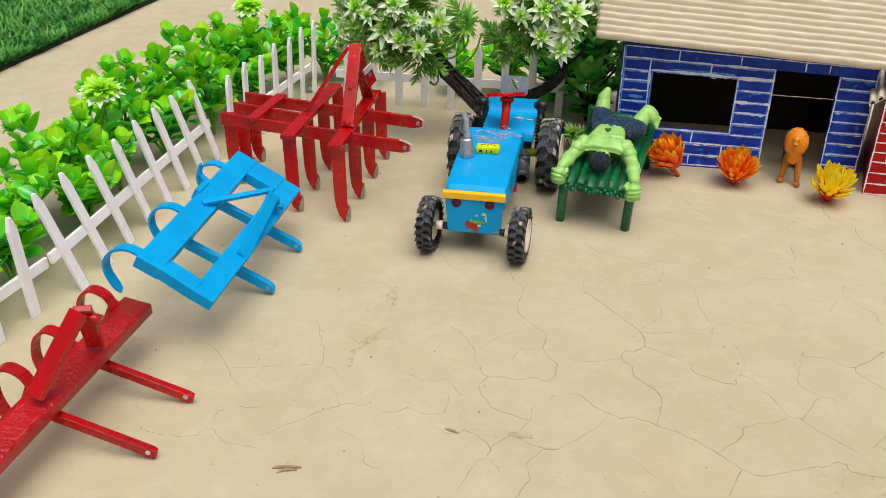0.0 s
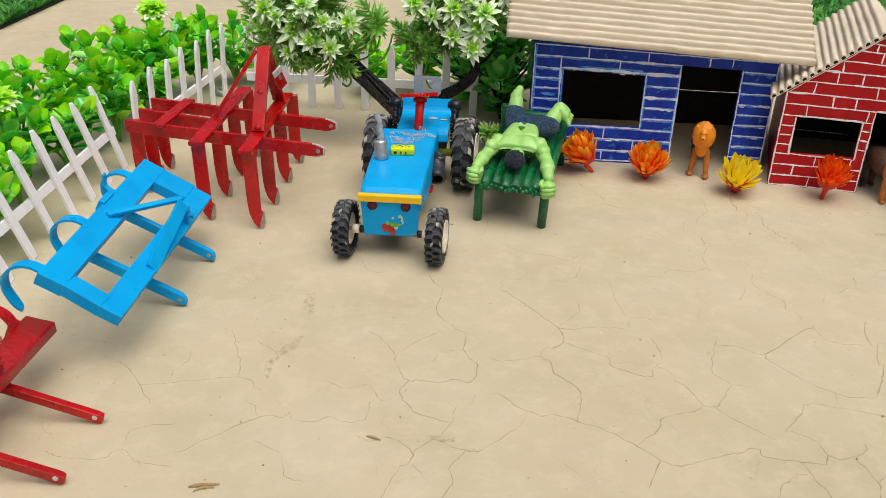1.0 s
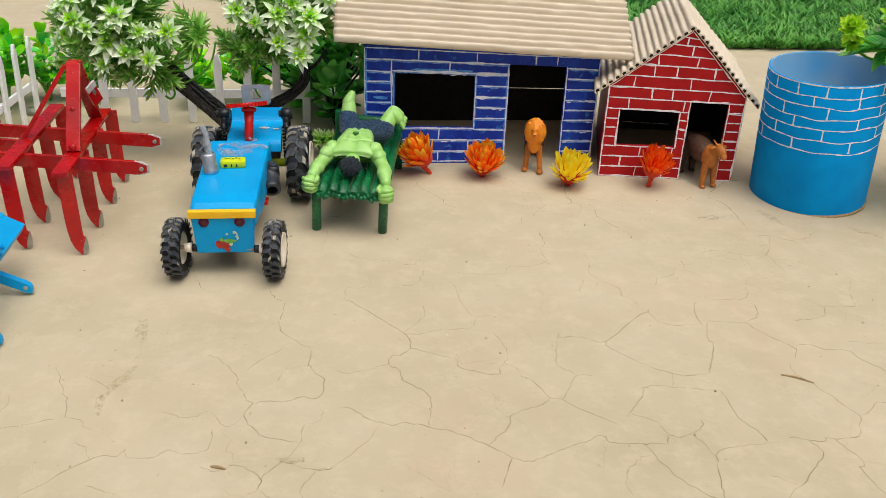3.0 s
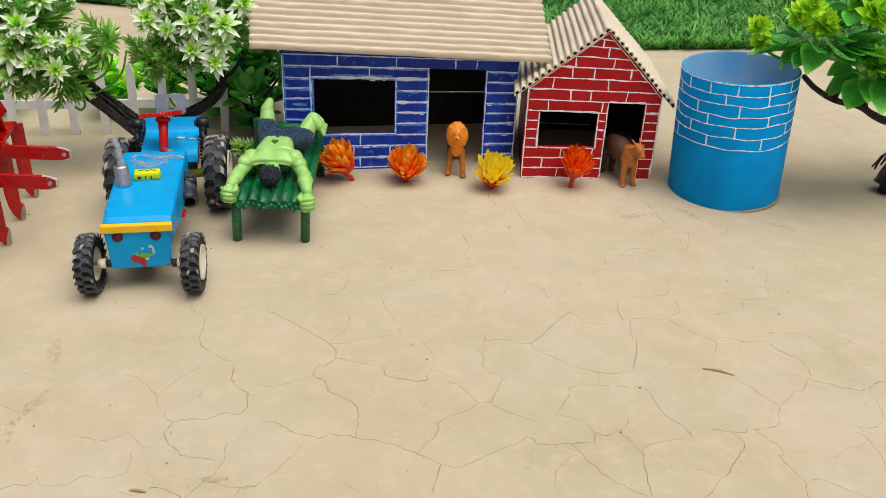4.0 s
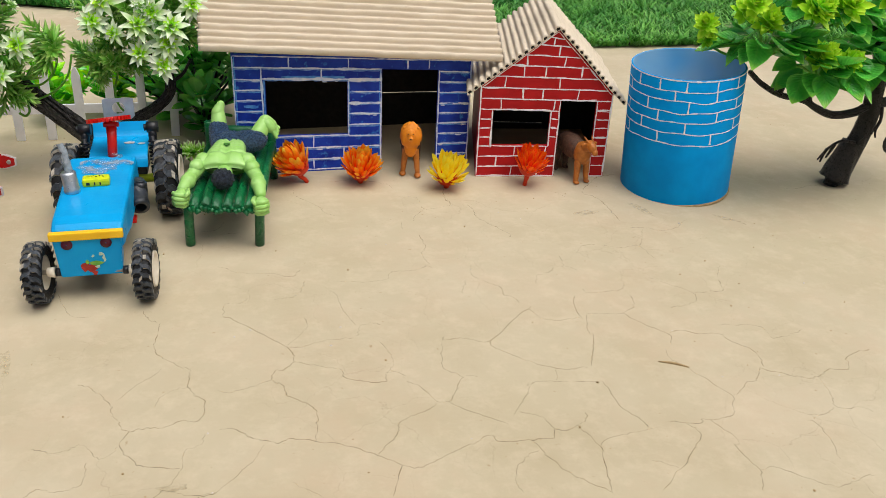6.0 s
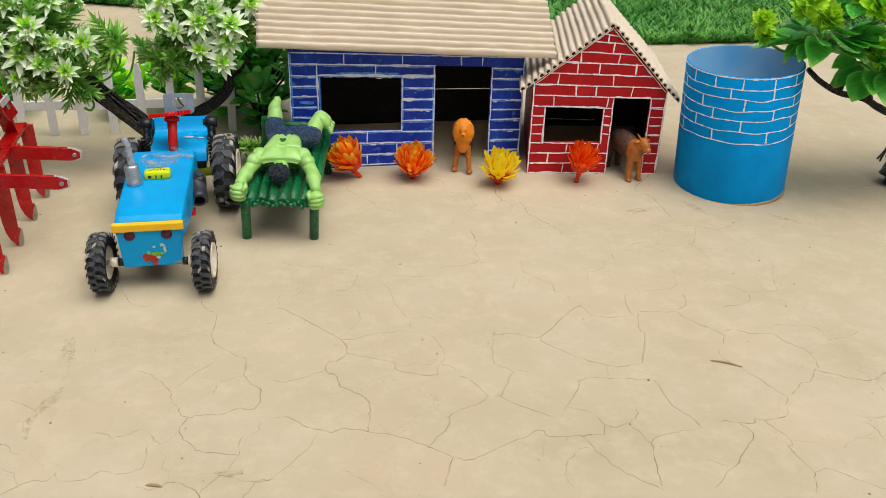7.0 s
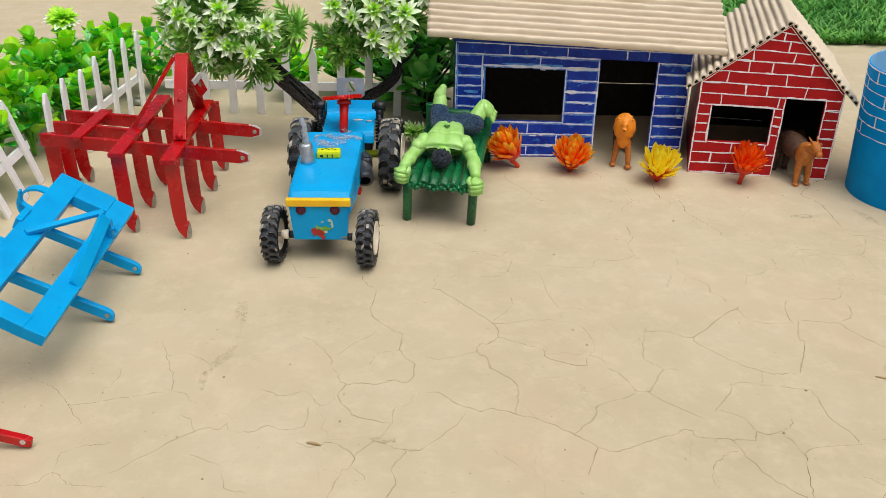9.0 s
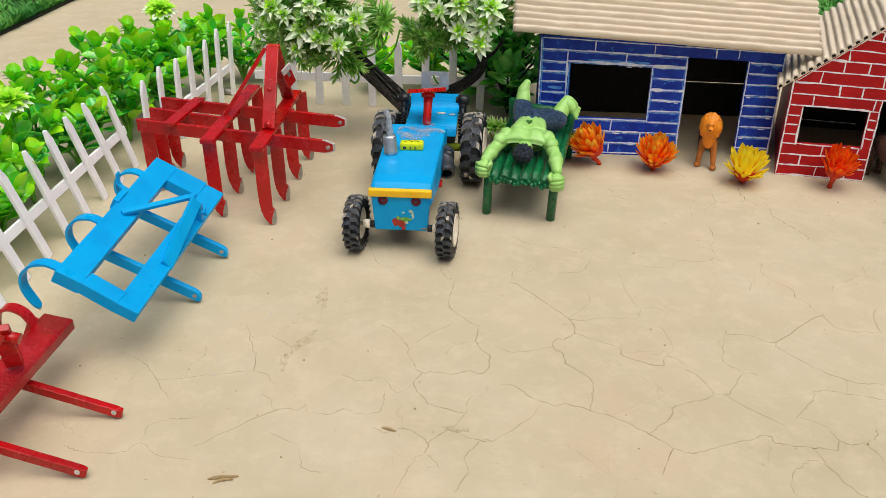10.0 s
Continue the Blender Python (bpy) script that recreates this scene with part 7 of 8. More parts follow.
# ---- tree beside the tank ----
def big_leaf_tree():
    rng = random.Random(91)
    t = thing("toy_tree", pose(0.9460, 0.955, 0), "artificial tree with dark bare trunk, broad veined leaves and lime rosettes", "tree", "artificial trees")
    tapered(t, "trunk", [(0.002, 0, 0.006), (0.006, 0, 0.016), (0.014, 0, 0.038), (0.026, 0, 0.070), (0.032, 0.001, 0.102), (0.031, 0.002, 0.135), (0.030, 0.003, 0.170), (0.012, 0.004, 0.205), (-0.010, 0.004, 0.235)], 0.0162, 0.0100, BARK, 0.0040, 64)
    bm = bmesh.new()
    tube(bm, [(0, 0, 0), (0.0005, 0, 0.007), (0.002, 0, 0.012)], [0.0100, 0.0085, 0.0120], 10)
    tube(bm, [(-0.006, 0, 0.012), (0.004, -0.003, 0.009), (0.017, -0.004, 0.013), (0.022, -0.002, 0.020)], [0.0090, 0.0110, 0.0085, 0.0030], 12)
    part("peg", bm, BARK, t)
    bm = bmesh.new()
    tube(bm, sweep([(0.0030, 0, 0.0095), (0.0060, 0, 0.020), (0.0120, 0, 0.038), (0.0200, 0, 0.060)], 5), [0.0215 - 0.0062 * (i / 15) ** 0.6 for i in range(16)], 40)
    for v in bm.verts:
        v.co += Vector((v.co.x - 0.010, v.co.y, 0)).normalized() * 0.0022 * noise.noise(Vector((v.co.x * 110, v.co.y * 110, v.co.z * 16)))
    part("root_flare", bm, BARK, t, "flared foot of the trunk, cut off flat", True)
    tapered(t, "limb", [(0.026, 0, 0.112), (0.002, -0.004, 0.104), (-0.030, -0.006, 0.103), (-0.055, -0.006, 0.112), (-0.078, -0.004, 0.124), (-0.112, 0.0, 0.131), (-0.140, 0.002, 0.146), (-0.160, 0.002, 0.162)], 0.0058, 0.0030, BARK, 0.0015, 12, 2)
    tapered(t, "limb", [(-0.070, -0.004, 0.122), (-0.072, -0.004, 0.140), (-0.066, -0.006, 0.160)], 0.0048, 0.0030, BARK, 0.001, 8, 4)
    tapered(t, "limb", [(-0.112, 0.0, 0.131), (-0.108, 0.0, 0.150), (-0.112, 0.002, 0.172)], 0.0036, 0.0024, BARK, 0.001, 8, 5)
    tapered(t, "limb", [(0.030, 0.0, 0.114), (0.055, -0.002, 0.117), (0.085, -0.002, 0.120), (0.120, 0.0, 0.135), (0.145, 0.0, 0.160)], 0.0066, 0.0045, BARK, 0.0015, 12, 6)
    for pts in (((0.012, -0.010, 0.064), (-0.010, -0.012, 0.068), (-0.028, -0.013, 0.060), (-0.042, -0.014, 0.044)), ((-0.020, -0.013, 0.064), (-0.026, -0.014, 0.054), (-0.030, -0.014, 0.046)), ((-0.030, -0.013, 0.059), (-0.034, -0.013, 0.050), (-0.036, -0.013, 0.040)),
                ((0.042, -0.006, 0.112), (0.044, -0.008, 0.092), (0.032, -0.010, 0.074), (0.020, -0.012, 0.056)), ((0.044, -0.008, 0.092), (0.040, -0.009, 0.080), (0.042, -0.010, 0.070)), ((0.034, -0.010, 0.077), (0.024, -0.011, 0.074), (0.018, -0.011, 0.068))):
        tapered(t, "twig", pts, 0.0026, 0.0012, BARK, 0, 7)
    spiral = [(0.075 + (0.016 - 0.0008 * i) * math.cos(2.6 + i * 0.55), -0.010, 0.060 + (0.016 - 0.0008 * i) * math.sin(2.6 + i * 0.55)) for i in range(18)]
    tapered(t, "twig", [(0.090, -0.008, 0.100), (0.072, -0.010, 0.088)] + spiral, 0.0026, 0.0015, BARK, 0, 7)
    leaves = leaf_set("broad_leaf", LEAF_BIG, 0.049, 0.034, 3, curl=0.30, fold=0.45, segs=8, shape=0.36, point=0.95)
    stars = [rosette_mesh(ROSETTE_BIG, [(4, 8, 0.55, 0.015), (6, 22, 0.70, 0.012), (8, 36, 0.82, 0.009), (9, 52, 0.92, 0.006), (10, 68, 1.0, 0.003), (8, 90, 0.95, 0.0)], 0.0205, 0.0098, s, -0.45, 0.55, 0.8, 0.5) for s in (21, 22)]
    tips = []
    for (cx, cy, cz), (rx, ry, rz), n in (((-0.150, -0.005, 0.198), (0.075, 0.060, 0.028), 36), ((-0.085, -0.030, 0.178), (0.060, 0.060, 0.034), 33), ((-0.015, -0.030, 0.182), (0.065, 0.060, 0.042), 33), ((0.050, -0.010, 0.195), (0.060, 0.060, 0.050), 26), ((-0.070, 0.000, 0.240), (0.120, 0.075, 0.040), 44), ((0.115, -0.005, 0.195), (0.060, 0.055, 0.050), 22)):
        for i in range(n):
            d = Vector((rng.gauss(0, 1), rng.gauss(0, 1) - 0.35, rng.gauss(0, 0.8))).normalized()
            k = rng.uniform(0.5, 1.0)
            p = Vector((cx + d.x * rx * k, cy + d.y * ry * k, cz + d.z * rz * k))
            way = Vector((d.x, d.y - 0.15, d.z * 0.5 - 0.35 + rng.uniform(-0.35, 0.35)))
            put_mesh("leaf", rng.choice(leaves), t, aim(p - way.normalized() * 0.020, way, rng.uniform(-30, 30)) @ Matrix.Scale(rng.uniform(0.68, 1.1), 4))
            if i % 4 == 0:
                tips.append(p)
                bm = bmesh.new()
                tube(bm, sweep([(cx, cy, cz - rz * 0.6), ((cx + p.x) / 2, (cy + p.y) / 2, (cz + p.z) / 2), p], 3), 0.0018, 6)
                part("stem", bm, STEM, t)
    for i, (x, y, z, s) in enumerate(((-0.232, 0.002, 0.219, 0.80), (-0.193, -0.008, 0.236, 1.0), (-0.164, -0.018, 0.226, 0.95), (-0.111, -0.058, 0.193, 1.05), (-0.075, -0.058, 0.185, 0.95), (-0.086, -0.048, 0.250, 1.25), (-0.030, -0.050, 0.262, 1.1),
                                      (-0.130, -0.020, 0.258, 1.1), (0.010, -0.062, 0.200, 1.0), (0.060, -0.050, 0.215, 1.1), (-0.130, -0.055, 0.2465, 1.1), (-0.209, -0.050, 0.254, 0.9), (-0.225, 0.010, 0.200, 0.6))):
        d = Vector((0.15 * math.sin(i * 2.1) - (0.5 if i == 0 else 0), -0.75, 0.65))
        put_mesh("rosette", stars[i % 2], t, upright((x, y, z), d, 40 * i, s * 1.15))
        bm = bmesh.new()
        tube(bm, sweep([(x * 0.75, y * 0.3 + 0.005, z - 0.025), (x * 0.9, y * 0.7, z - 0.014), (x, y, z)], 3), 0.0017, 6)
        part("stem", bm, STEM, t)


big_leaf_tree()


# ---- small litter on the ground ----
def litter(name, pts, radius, label, category, mat=TWIG, flat=0.5):
    bm = bmesh.new()
    pts = sweep(pts, 4)
    n = len(pts)
    tube(bm, pts, [radius * (0.45 + 0.75 * math.sin(math.pi * min(0.98, max(0.06, i / (n - 1))))) for i in range(n)], 7, 0, flat)
    ob = part(name, bm, mat)
    low = min((v.co.z for v in ob.data.vertices))
    ob.location.z = -low
    tagged(ob, label, category)


litter("twig", [(0.5208, 0.6014, 0), (0.533, 0.596, 0.0006), (0.5452, 0.5881, 0)], 0.0010, "thin dry brown twig lying on the clay", "twig")
litter("dry_husk", [(-0.0850, 0.4400, 0), (-0.0760, 0.4420, 0.001), (-0.0630, 0.4450, 0.0)], 0.0012, "shrivelled grey-brown husk lying on the clay", "leaf litter")
litter("dry_husk", [(-0.0800, 0.4360, 0), (-0.0740, 0.4400, 0.001), (-0.0660, 0.4415, 0.0)], 0.0010, "shrivelled grey-brown husk lying on the clay", "leaf litter")
litter("wood_chip", [(0.0345, 0.5090, 0), (0.0400, 0.5075, 0.0005), (0.0465, 0.5055, 0)], 0.0011, "small tan wood chip lying on the clay", "wood chip")
litter("stone", [(-0.3470, 1.2800, 0), (-0.3390, 1.2800, 0.002), (-0.3290, 1.2760, 0)], 0.0060, "flat grey stone at the foot of the fence", "stone", STEEL)
rng = random.Random(31)
grit = bmesh.new()
for i in range(90):
    x, y = rng.uniform(-0.3, 0.8), rng.uniform(0.38, 1.0)
    s = rng.uniform(0.0005, 0.0013)
    ball(grit, (x, y, s * 0.4), (s, s * 0.8, s * 0.6), (0, 0, rng.uniform(0, 180)), rng.choice((0, 0, 1)), 6)
tagged(part("grit", grit, [TWIG, WHITE_CHIP]), "scattered specks of grit and husk on the clay", "grit", kind="stuff")


# ---- stains on the clay ----
def stain(x, y, rx, ry, turn, material, seed):
    """A thin smear with a ragged outline."""
    bm = bmesh.new()
    ring = []
    for i in range(36):
        a = 2 * math.pi * i / 36
        k = 1 + 0.55 * noise.noise(Vector((math.cos(a) * 1.6, math.sin(a) * 1.6, seed)))
        ring.append(bm.verts.new((rx * k * math.cos(a), ry * k * math.sin(a), 0.00015 + 0.00002 * seed)))
    bm.faces.new(ring)
    part("stain", bm, material, bpy.data.objects["ground"], m=pose(x, y, 0, 0, 0, turn))


def stain_material(name, base, other, most):
    k = Mat(name, 0.9, spec=0.15)
    k.color(k.mix(k.noise(140, 4), rgb(base), rgb(other)))
    k.put(k.p.inputs["Alpha"], k.ramp(k.noise(150, 5, 0.65), [(0.42, 0.0), (0.66, most)]))
    return k.m


OCHRE = stain_material("ochre_smear", "a98a4e", "bda068", 0.30)
SCUFF = stain_material("brown_scuff", "8d7854", "a08c66", 0.32)
stain(-0.054, 0.694, 0.006, 0.020, 10, OCHRE, 1)
stain(-0.058, 0.615, 0.005, 0.022, -25, OCHRE, 2)
stain(-0.066, 0.588, 0.004, 0.012, 5, OCHRE, 3)
stain(0.569, 0.914, 0.016, 0.007, 8, SCUFF, 4)
stain(0.646, 0.914, 0.006, 0.020, 20, SCUFF, 5)
stain(0.744, 0.872, 0.005, 0.018, 45, OCHRE, 6)
stain(0.094, 0.513, 0.010, 0.004, 0, SCUFF, 7)

# ---- cracks in the dried clay ----
CRACK = crack_material("clay_crack", 0.25, 0.76)
CRACK_FAINT = crack_material("clay_crack_faint", 0.10, 0.64)
crack_rng = random.Random(17)


def crack(depth, *way):
    """A wandering hairline crack that opens and closes along its way, sunk edges shown as a thin dark strip."""
    pts = sweep([(x, y, 0) for x, y in way], 16)
    seed = crack_rng.uniform(0, 100)
    bm = bmesh.new()
    rows = []
    for i, p in enumerate(pts):
        d = (pts[min(i + 1, len(pts) - 1)] - pts[max(i - 1, 0)]).normalized()
        side = Vector((-d.y, d.x, 0))
        fade = min(1.0, 0.35 + 0.2 * min(i, len(pts) - 1 - i))
        p = p + side * fade * (0.0016 * noise.noise(p * 95 + Vector((0, 0, seed))) + 0.0020 * noise.noise(p * 300 + Vector((0, 0, seed))))
        w = 0.00031 * (0.35 + 0.65 * depth) * fade * max(0.2, 0.85 + 0.9 * noise.noise(p * 150 + Vector((0, 0, seed + 9))))
        rows.append((bm.verts.new((p.x + side.x * w, p.y + side.y * w, 0.0003)), bm.verts.new((p.x - side.x * w, p.y - side.y * w, 0.0003))))
    for a, b in zip(rows, rows[1:]):
        bm.faces.new((a[0], a[1], b[1], b[0]))
    part("crack", bm, CRACK if depth > 0.65 else CRACK_FAINT, bpy.data.objects["ground"])


crack(0.8, (0.056, 0.765), (0.062, 0.749), (0.071, 0.742))
crack(0.9, (0.074, 0.739), (0.071, 0.697), (0.090, 0.669), (0.103, 0.661))
crack(0.9, (0.103, 0.661), (0.103, 0.631), (0.114, 0.614), (0.116, 0.599), (0.109, 0.587), (0.096, 0.589), (0.084, 0.584), (0.071, 0.586), (0.058, 0.584))
crack(0.6, (0.011, 0.653), (0.023, 0.645), (0.041, 0.621), (0.042, 0.610), (0.048, 0.599))
crack(0.8, (0.051, 0.597), (0.052, 0.589), (0.058, 0.584), (0.054, 0.568), (0.065, 0.546), (0.071, 0.541), (0.100, 0.532))
crack(0.4, (0.045, 0.625), (0.078, 0.664))
crack(0.35, (0.076, 0.612), (0.080, 0.624), (0.094, 0.633), (0.103, 0.633))
crack(0.4, (-0.027, 0.809), (-0.010, 0.767), (0.010, 0.761))
crack(0.4, (0.100, 0.532), (0.103, 0.552), (0.114, 0.560), (0.116, 0.570))
crack(0.4, (0.100, 0.532), (0.091, 0.516))
crack(0.5, (0.115, 0.502), (0.127, 0.505), (0.154, 0.534), (0.161, 0.549))
crack(0.9, (0.130, 0.742), (0.144, 0.732), (0.186, 0.682), (0.192, 0.668), (0.192, 0.656), (0.183, 0.646), (0.176, 0.645), (0.173, 0.633), (0.175, 0.627))
crack(0.9, (0.175, 0.627), (0.181, 0.625), (0.184, 0.607), (0.204, 0.587), (0.201, 0.546))
crack(0.6, (0.126, 0.626), (0.137, 0.621), (0.173, 0.633))
crack(0.6, (0.186, 0.678), (0.202, 0.679), (0.223, 0.686), (0.251, 0.687), (0.260, 0.704), (0.274, 0.708), (0.279, 0.703))
crack(0.7, (0.192, 0.656), (0.229, 0.638), (0.236, 0.624), (0.266, 0.614), (0.270, 0.624))
crack(0.5, (0.270, 0.626), (0.282, 0.626), (0.287, 0.618))
crack(0.8, (0.287, 0.611), (0.297, 0.600), (0.305, 0.580))
crack(0.8, (0.305, 0.580), (0.301, 0.571), (0.280, 0.564), (0.269, 0.555), (0.268, 0.546), (0.246, 0.522))
crack(1.0, (0.127, 0.573), (0.140, 0.573), (0.153, 0.559), (0.172, 0.550), (0.185, 0.552), (0.229, 0.534), (0.263, 0.507))
crack(1.0, (0.263, 0.507), (0.251, 0.476))
crack(0.7, (0.263, 0.507), (0.275, 0.502), (0.297, 0.511))
crack(0.4, (0.238, 0.775), (0.244, 0.766), (0.247, 0.733), (0.256, 0.706))
crack(0.3, (0.208, 0.728), (0.208, 0.708), (0.186, 0.680))
crack(0.4, (0.180, 0.767), (0.197, 0.767), (0.208, 0.776), (0.214, 0.799))
crack(0.5, (0.248, 0.792), (0.280, 0.787), (0.299, 0.790), (0.308, 0.804), (0.328, 0.803), (0.345, 0.809), (0.354, 0.807))
crack(0.35, (0.272, 0.679), (0.281, 0.646), (0.272, 0.626))
crack(0.5, (0.180, 0.503), (0.199, 0.485))
crack(0.3, (0.125, 0.845), (0.148, 0.827), (0.183, 0.818), (0.200, 0.810), (0.213, 0.823))
crack(0.3, (0.131, 0.744), (0.134, 0.765), (0.147, 0.763), (0.156, 0.773))
crack(0.9, (0.333, 0.673), (0.334, 0.668), (0.352, 0.669), (0.375, 0.660), (0.421, 0.703), (0.432, 0.708))
crack(0.7, (0.398, 0.771), (0.414, 0.754), (0.413, 0.739), (0.421, 0.733), (0.424, 0.722))
crack(0.5, (0.433, 0.714), (0.432, 0.706), (0.439, 0.687), (0.455, 0.684), (0.476, 0.685))
crack(0.7, (0.375, 0.660), (0.380, 0.645), (0.423, 0.607), (0.455, 0.606))
crack(0.6, (0.423, 0.607), (0.418, 0.590))
crack(0.8, (0.484, 0.688), (0.474, 0.657), (0.477, 0.652), (0.457, 0.606))
crack(0.6, (0.485, 0.691), (0.516, 0.686), (0.530, 0.690), (0.542, 0.702), (0.543, 0.717))
crack(0.8, (0.485, 0.725), (0.479, 0.711), (0.477, 0.683))
crack(0.7, (0.524, 0.686), (0.528, 0.673), (0.551, 0.642), (0.545, 0.625))
crack(0.5, (0.498, 0.737), (0.503, 0.730), (0.528, 0.729), (0.543, 0.733), (0.548, 0.742))
crack(0.4, (0.454, 0.757), (0.461, 0.772), (0.476, 0.778), (0.485, 0.787), (0.501, 0.785), (0.508, 0.776))
crack(0.6, (0.366, 0.551), (0.388, 0.579), (0.392, 0.589), (0.412, 0.590), (0.458, 0.581))
crack(0.9, (0.458, 0.581), (0.461, 0.539), (0.470, 0.528), (0.470, 0.515))
crack(0.7, (0.371, 0.554), (0.388, 0.543), (0.395, 0.527), (0.404, 0.524), (0.421, 0.532), (0.427, 0.544))
crack(0.9, (0.412, 0.527), (0.422, 0.501), (0.412, 0.450))
crack(0.7, (0.297, 0.511), (0.338, 0.528), (0.347, 0.520), (0.384, 0.517), (0.394, 0.526))
crack(0.8, (0.370, 0.518), (0.387, 0.477), (0.412, 0.451))
crack(0.5, (0.372, 0.505), (0.359, 0.498), (0.344, 0.478), (0.346, 0.462))
crack(0.7, (0.305, 0.580), (0.318, 0.578), (0.334, 0.607), (0.350, 0.608))
crack(0.6, (0.318, 0.578), (0.322, 0.569), (0.358, 0.541))
crack(0.6, (0.334, 0.675), (0.323, 0.631), (0.329, 0.617), (0.337, 0.609))
crack(0.4, (0.422, 0.501), (0.434, 0.509), (0.478, 0.514))
crack(0.3, (0.396, 0.811), (0.391, 0.787), (0.396, 0.774))
crack(0.5, (0.380, 0.776), (0.372, 0.748))
crack(0.4, (0.500, 0.811), (0.497, 0.792), (0.500, 0.788))
crack(0.6, (0.580, 0.749), (0.612, 0.713), (0.604, 0.694), (0.574, 0.687))
crack(0.4, (0.612, 0.714), (0.641, 0.710), (0.649, 0.716), (0.656, 0.739), (0.672, 0.762))
crack(0.9, (0.554, 0.645), (0.570, 0.647), (0.580, 0.638), (0.601, 0.636), (0.605, 0.623), (0.619, 0.603), (0.615, 0.578))
crack(0.4, (0.608, 0.650), (0.649, 0.641), (0.651, 0.619), (0.688, 0.628))
crack(0.4, (0.537, 0.619), (0.534, 0.608), (0.537, 0.597), (0.546, 0.587))
crack(0.9, (0.544, 0.588), (0.563, 0.543))
crack(0.7, (0.610, 0.577), (0.598, 0.561), (0.585, 0.557), (0.574, 0.547), (0.563, 0.543))
crack(0.7, (0.563, 0.543), (0.555, 0.524), (0.546, 0.516), (0.527, 0.516))
crack(0.8, (0.610, 0.577), (0.643, 0.555), (0.658, 0.556), (0.674, 0.562), (0.692, 0.562), (0.700, 0.570), (0.699, 0.575), (0.712, 0.582), (0.733, 0.586))
crack(0.6, (0.657, 0.555), (0.652, 0.527), (0.645, 0.516), (0.649, 0.510), (0.670, 0.507), (0.674, 0.500))
crack(0.35, (0.643, 0.512), (0.630, 0.505), (0.615, 0.508))
crack(0.9, (0.491, 0.520), (0.516, 0.513), (0.521, 0.517), (0.527, 0.514), (0.538, 0.488), (0.532, 0.480), (0.537, 0.453))
crack(0.7, (0.505, 0.515), (0.506, 0.494), (0.451, 0.445))
crack(0.7, (0.537, 0.453), (0.526, 0.431))
crack(0.5, (0.537, 0.453), (0.553, 0.451), (0.583, 0.426), (0.607, 0.429), (0.615, 0.432), (0.623, 0.431))
crack(0.4, (0.610, 0.501), (0.617, 0.490), (0.608, 0.451))
crack(0.3, (0.456, 0.479), (0.475, 0.465))
crack(0.5, (0.268, 1.050), (0.303, 1.051), (0.339, 1.035), (0.346, 1.018))
crack(0.4, (0.220, 1.030), (0.224, 1.010), (0.249, 0.974), (0.249, 0.963), (0.266, 0.948))
crack(0.9, (0.417, 1.024), (0.407, 0.993), (0.410, 0.959))
crack(0.35, (0.410, 0.959), (0.375, 0.953), (0.370, 0.985), (0.350, 0.993))
crack(0.4, (0.375, 0.953), (0.361, 0.937), (0.354, 0.922))
crack(0.7, (0.430, 0.958), (0.434, 0.939), (0.434, 0.920), (0.457, 0.875), (0.457, 0.865))
crack(0.5, (0.339, 0.919), (0.337, 0.899))
crack(0.7, (0.354, 0.885), (0.354, 0.853), (0.347, 0.841), (0.350, 0.818), (0.342, 0.808))
crack(0.5, (0.108, 0.928), (0.125, 0.931), (0.134, 0.949))
crack(0.5, (0.115, 0.916), (0.153, 0.919))
crack(0.8, (0.659, 1.026), (0.637, 1.023), (0.620, 1.011), (0.590, 0.976), (0.603, 0.950), (0.606, 0.884))
crack(0.6, (0.606, 0.869), (0.633, 0.862), (0.647, 0.854), (0.670, 0.861), (0.692, 0.883))
crack(0.4, (0.622, 0.862), (0.613, 0.838), (0.599, 0.819))
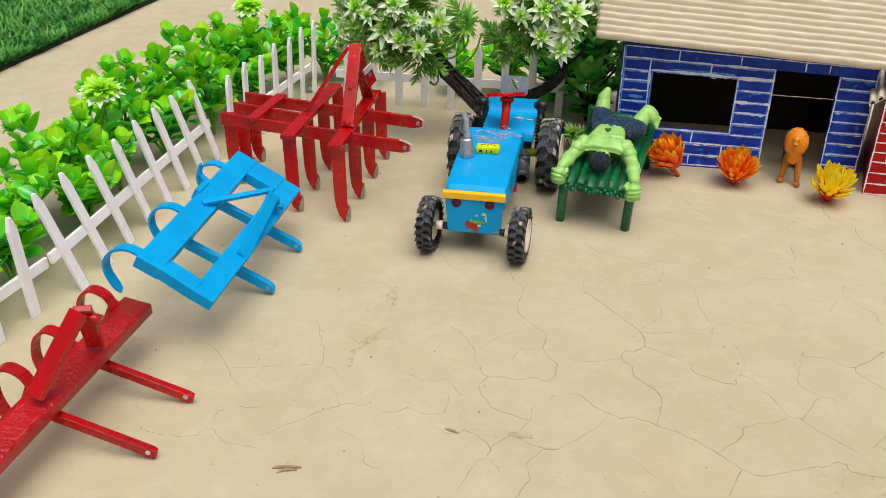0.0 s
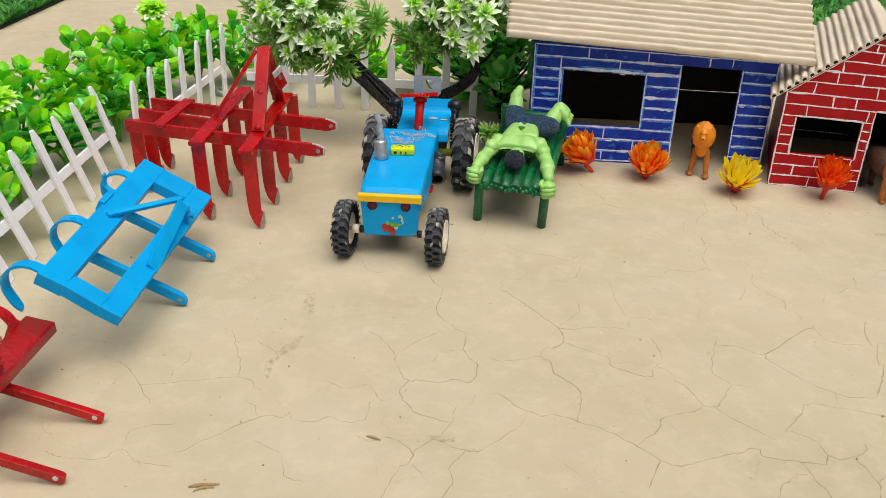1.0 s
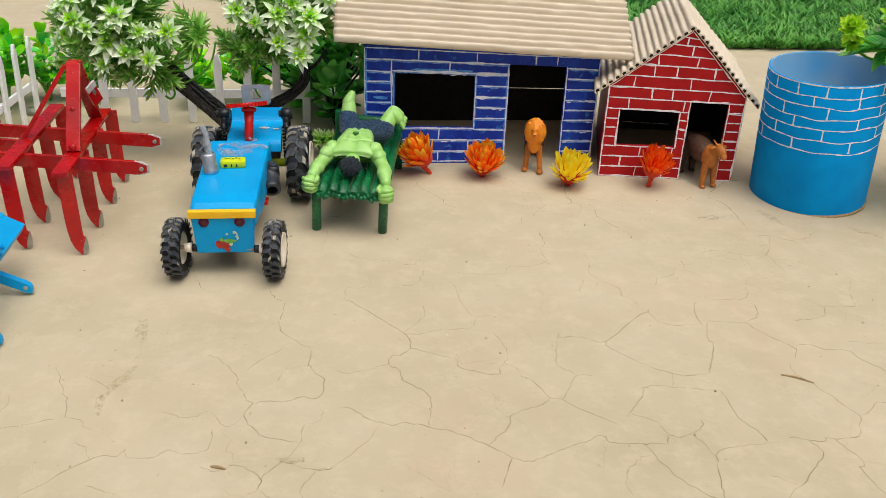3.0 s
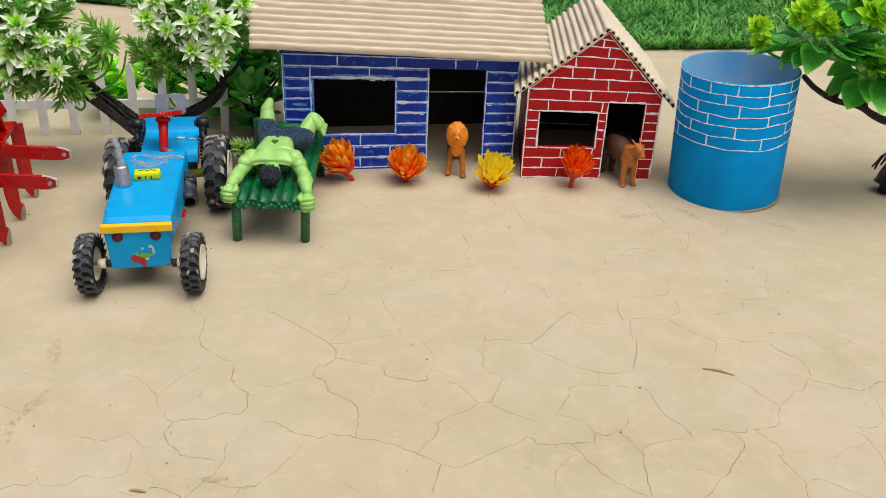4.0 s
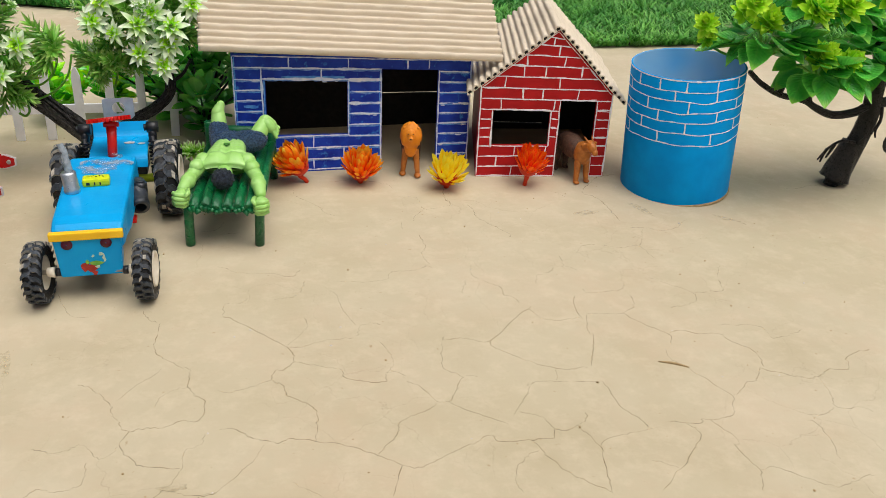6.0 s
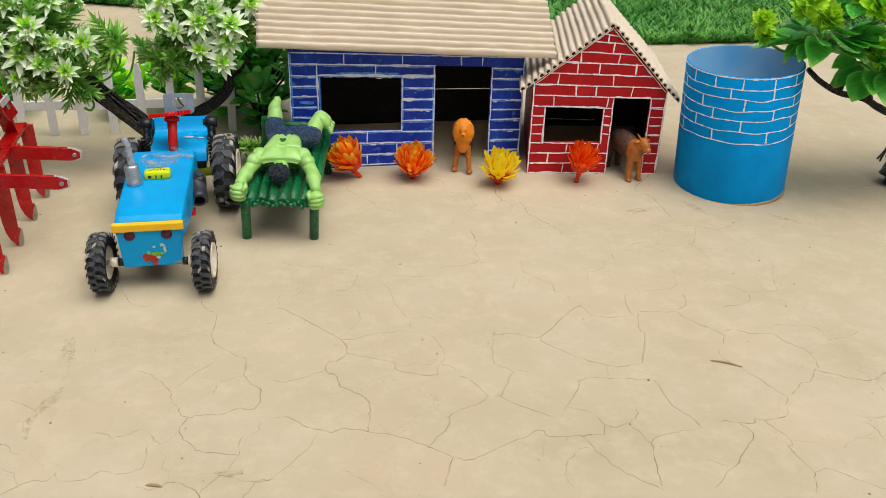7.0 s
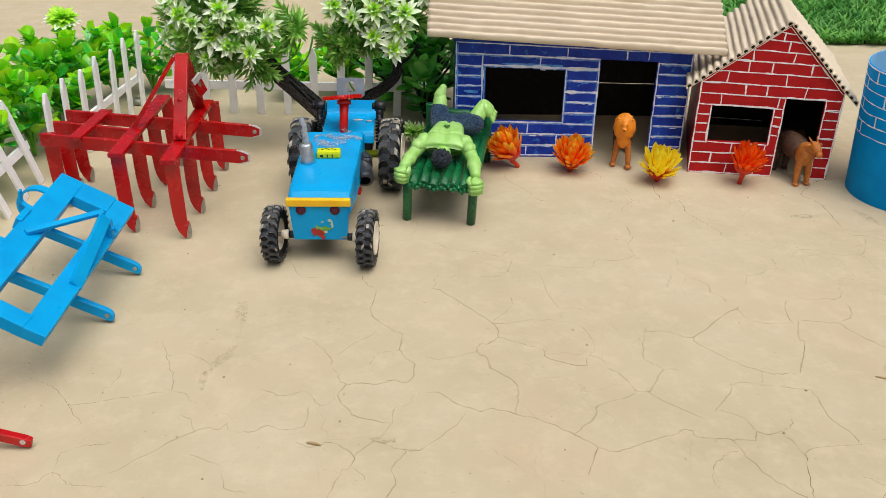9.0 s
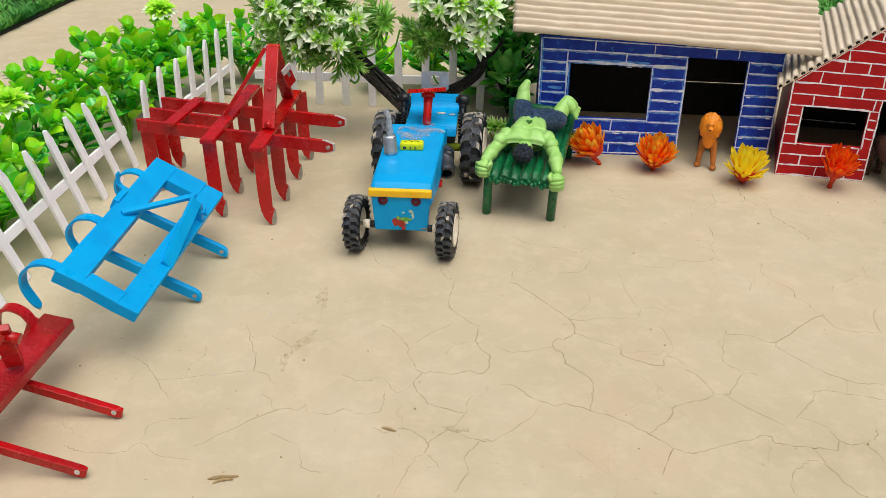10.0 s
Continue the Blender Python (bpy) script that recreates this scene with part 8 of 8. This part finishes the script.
crack(0.5, (0.522, 0.815), (0.540, 0.833), (0.578, 0.820), (0.600, 0.820), (0.606, 0.787))
crack(0.4, (0.553, 0.982), (0.562, 0.963))
crack(0.6, (0.871, 0.950), (0.886, 0.946), (0.911, 0.953), (0.934, 0.954))
crack(0.4, (-0.208, 0.466), (-0.197, 0.461), (-0.164, 0.460), (-0.153, 0.472), (-0.145, 0.472), (-0.134, 0.462), (-0.105, 0.459))
crack(0.7, (-0.108, 0.473), (-0.057, 0.521), (-0.039, 0.525), (-0.033, 0.532))
crack(0.5, (-0.118, 0.646), (-0.094, 0.594), (-0.088, 0.573), (-0.076, 0.567), (-0.064, 0.555))
crack(0.5, (-0.073, 0.541), (-0.062, 0.534), (-0.058, 0.520))
crack(0.4, (-0.170, 0.553), (-0.150, 0.555), (-0.088, 0.573))
crack(0.5, (-0.216, 0.588), (-0.187, 0.573), (-0.149, 0.528))
crack(0.4, (-0.145, 0.558), (-0.146, 0.570), (-0.139, 0.589), (-0.142, 0.602))
crack(0.5, (-0.087, 0.627), (-0.062, 0.607))
crack(0.3, (-0.152, 0.483), (-0.149, 0.498), (-0.116, 0.508))
crack(0.5, (-0.054, 0.495), (-0.027, 0.483))
crack(0.6, (-0.033, 0.532), (-0.028, 0.522), (-0.009, 0.522), (-0.001, 0.529), (0.012, 0.524), (0.030, 0.529), (0.030, 0.552))
crack(0.5, (-0.012, 0.575), (0.007, 0.567), (0.024, 0.573), (0.038, 0.556), (0.048, 0.559), (0.052, 0.566))
crack(0.5, (-0.025, 0.477), (-0.018, 0.459), (-0.002, 0.455))
crack(0.8, (0.026, 0.509), (0.037, 0.504), (0.054, 0.509), (0.073, 0.494), (0.072, 0.483))
crack(0.7, (0.073, 0.494), (0.082, 0.507), (0.090, 0.512), (0.113, 0.501), (0.124, 0.504))
crack(0.7, (0.113, 0.501), (0.104, 0.480), (0.106, 0.465), (0.098, 0.444))
crack(0.4, (0.072, 0.483), (0.064, 0.472), (0.055, 0.438))
crack(0.3, (0.072, 0.483), (0.087, 0.467))
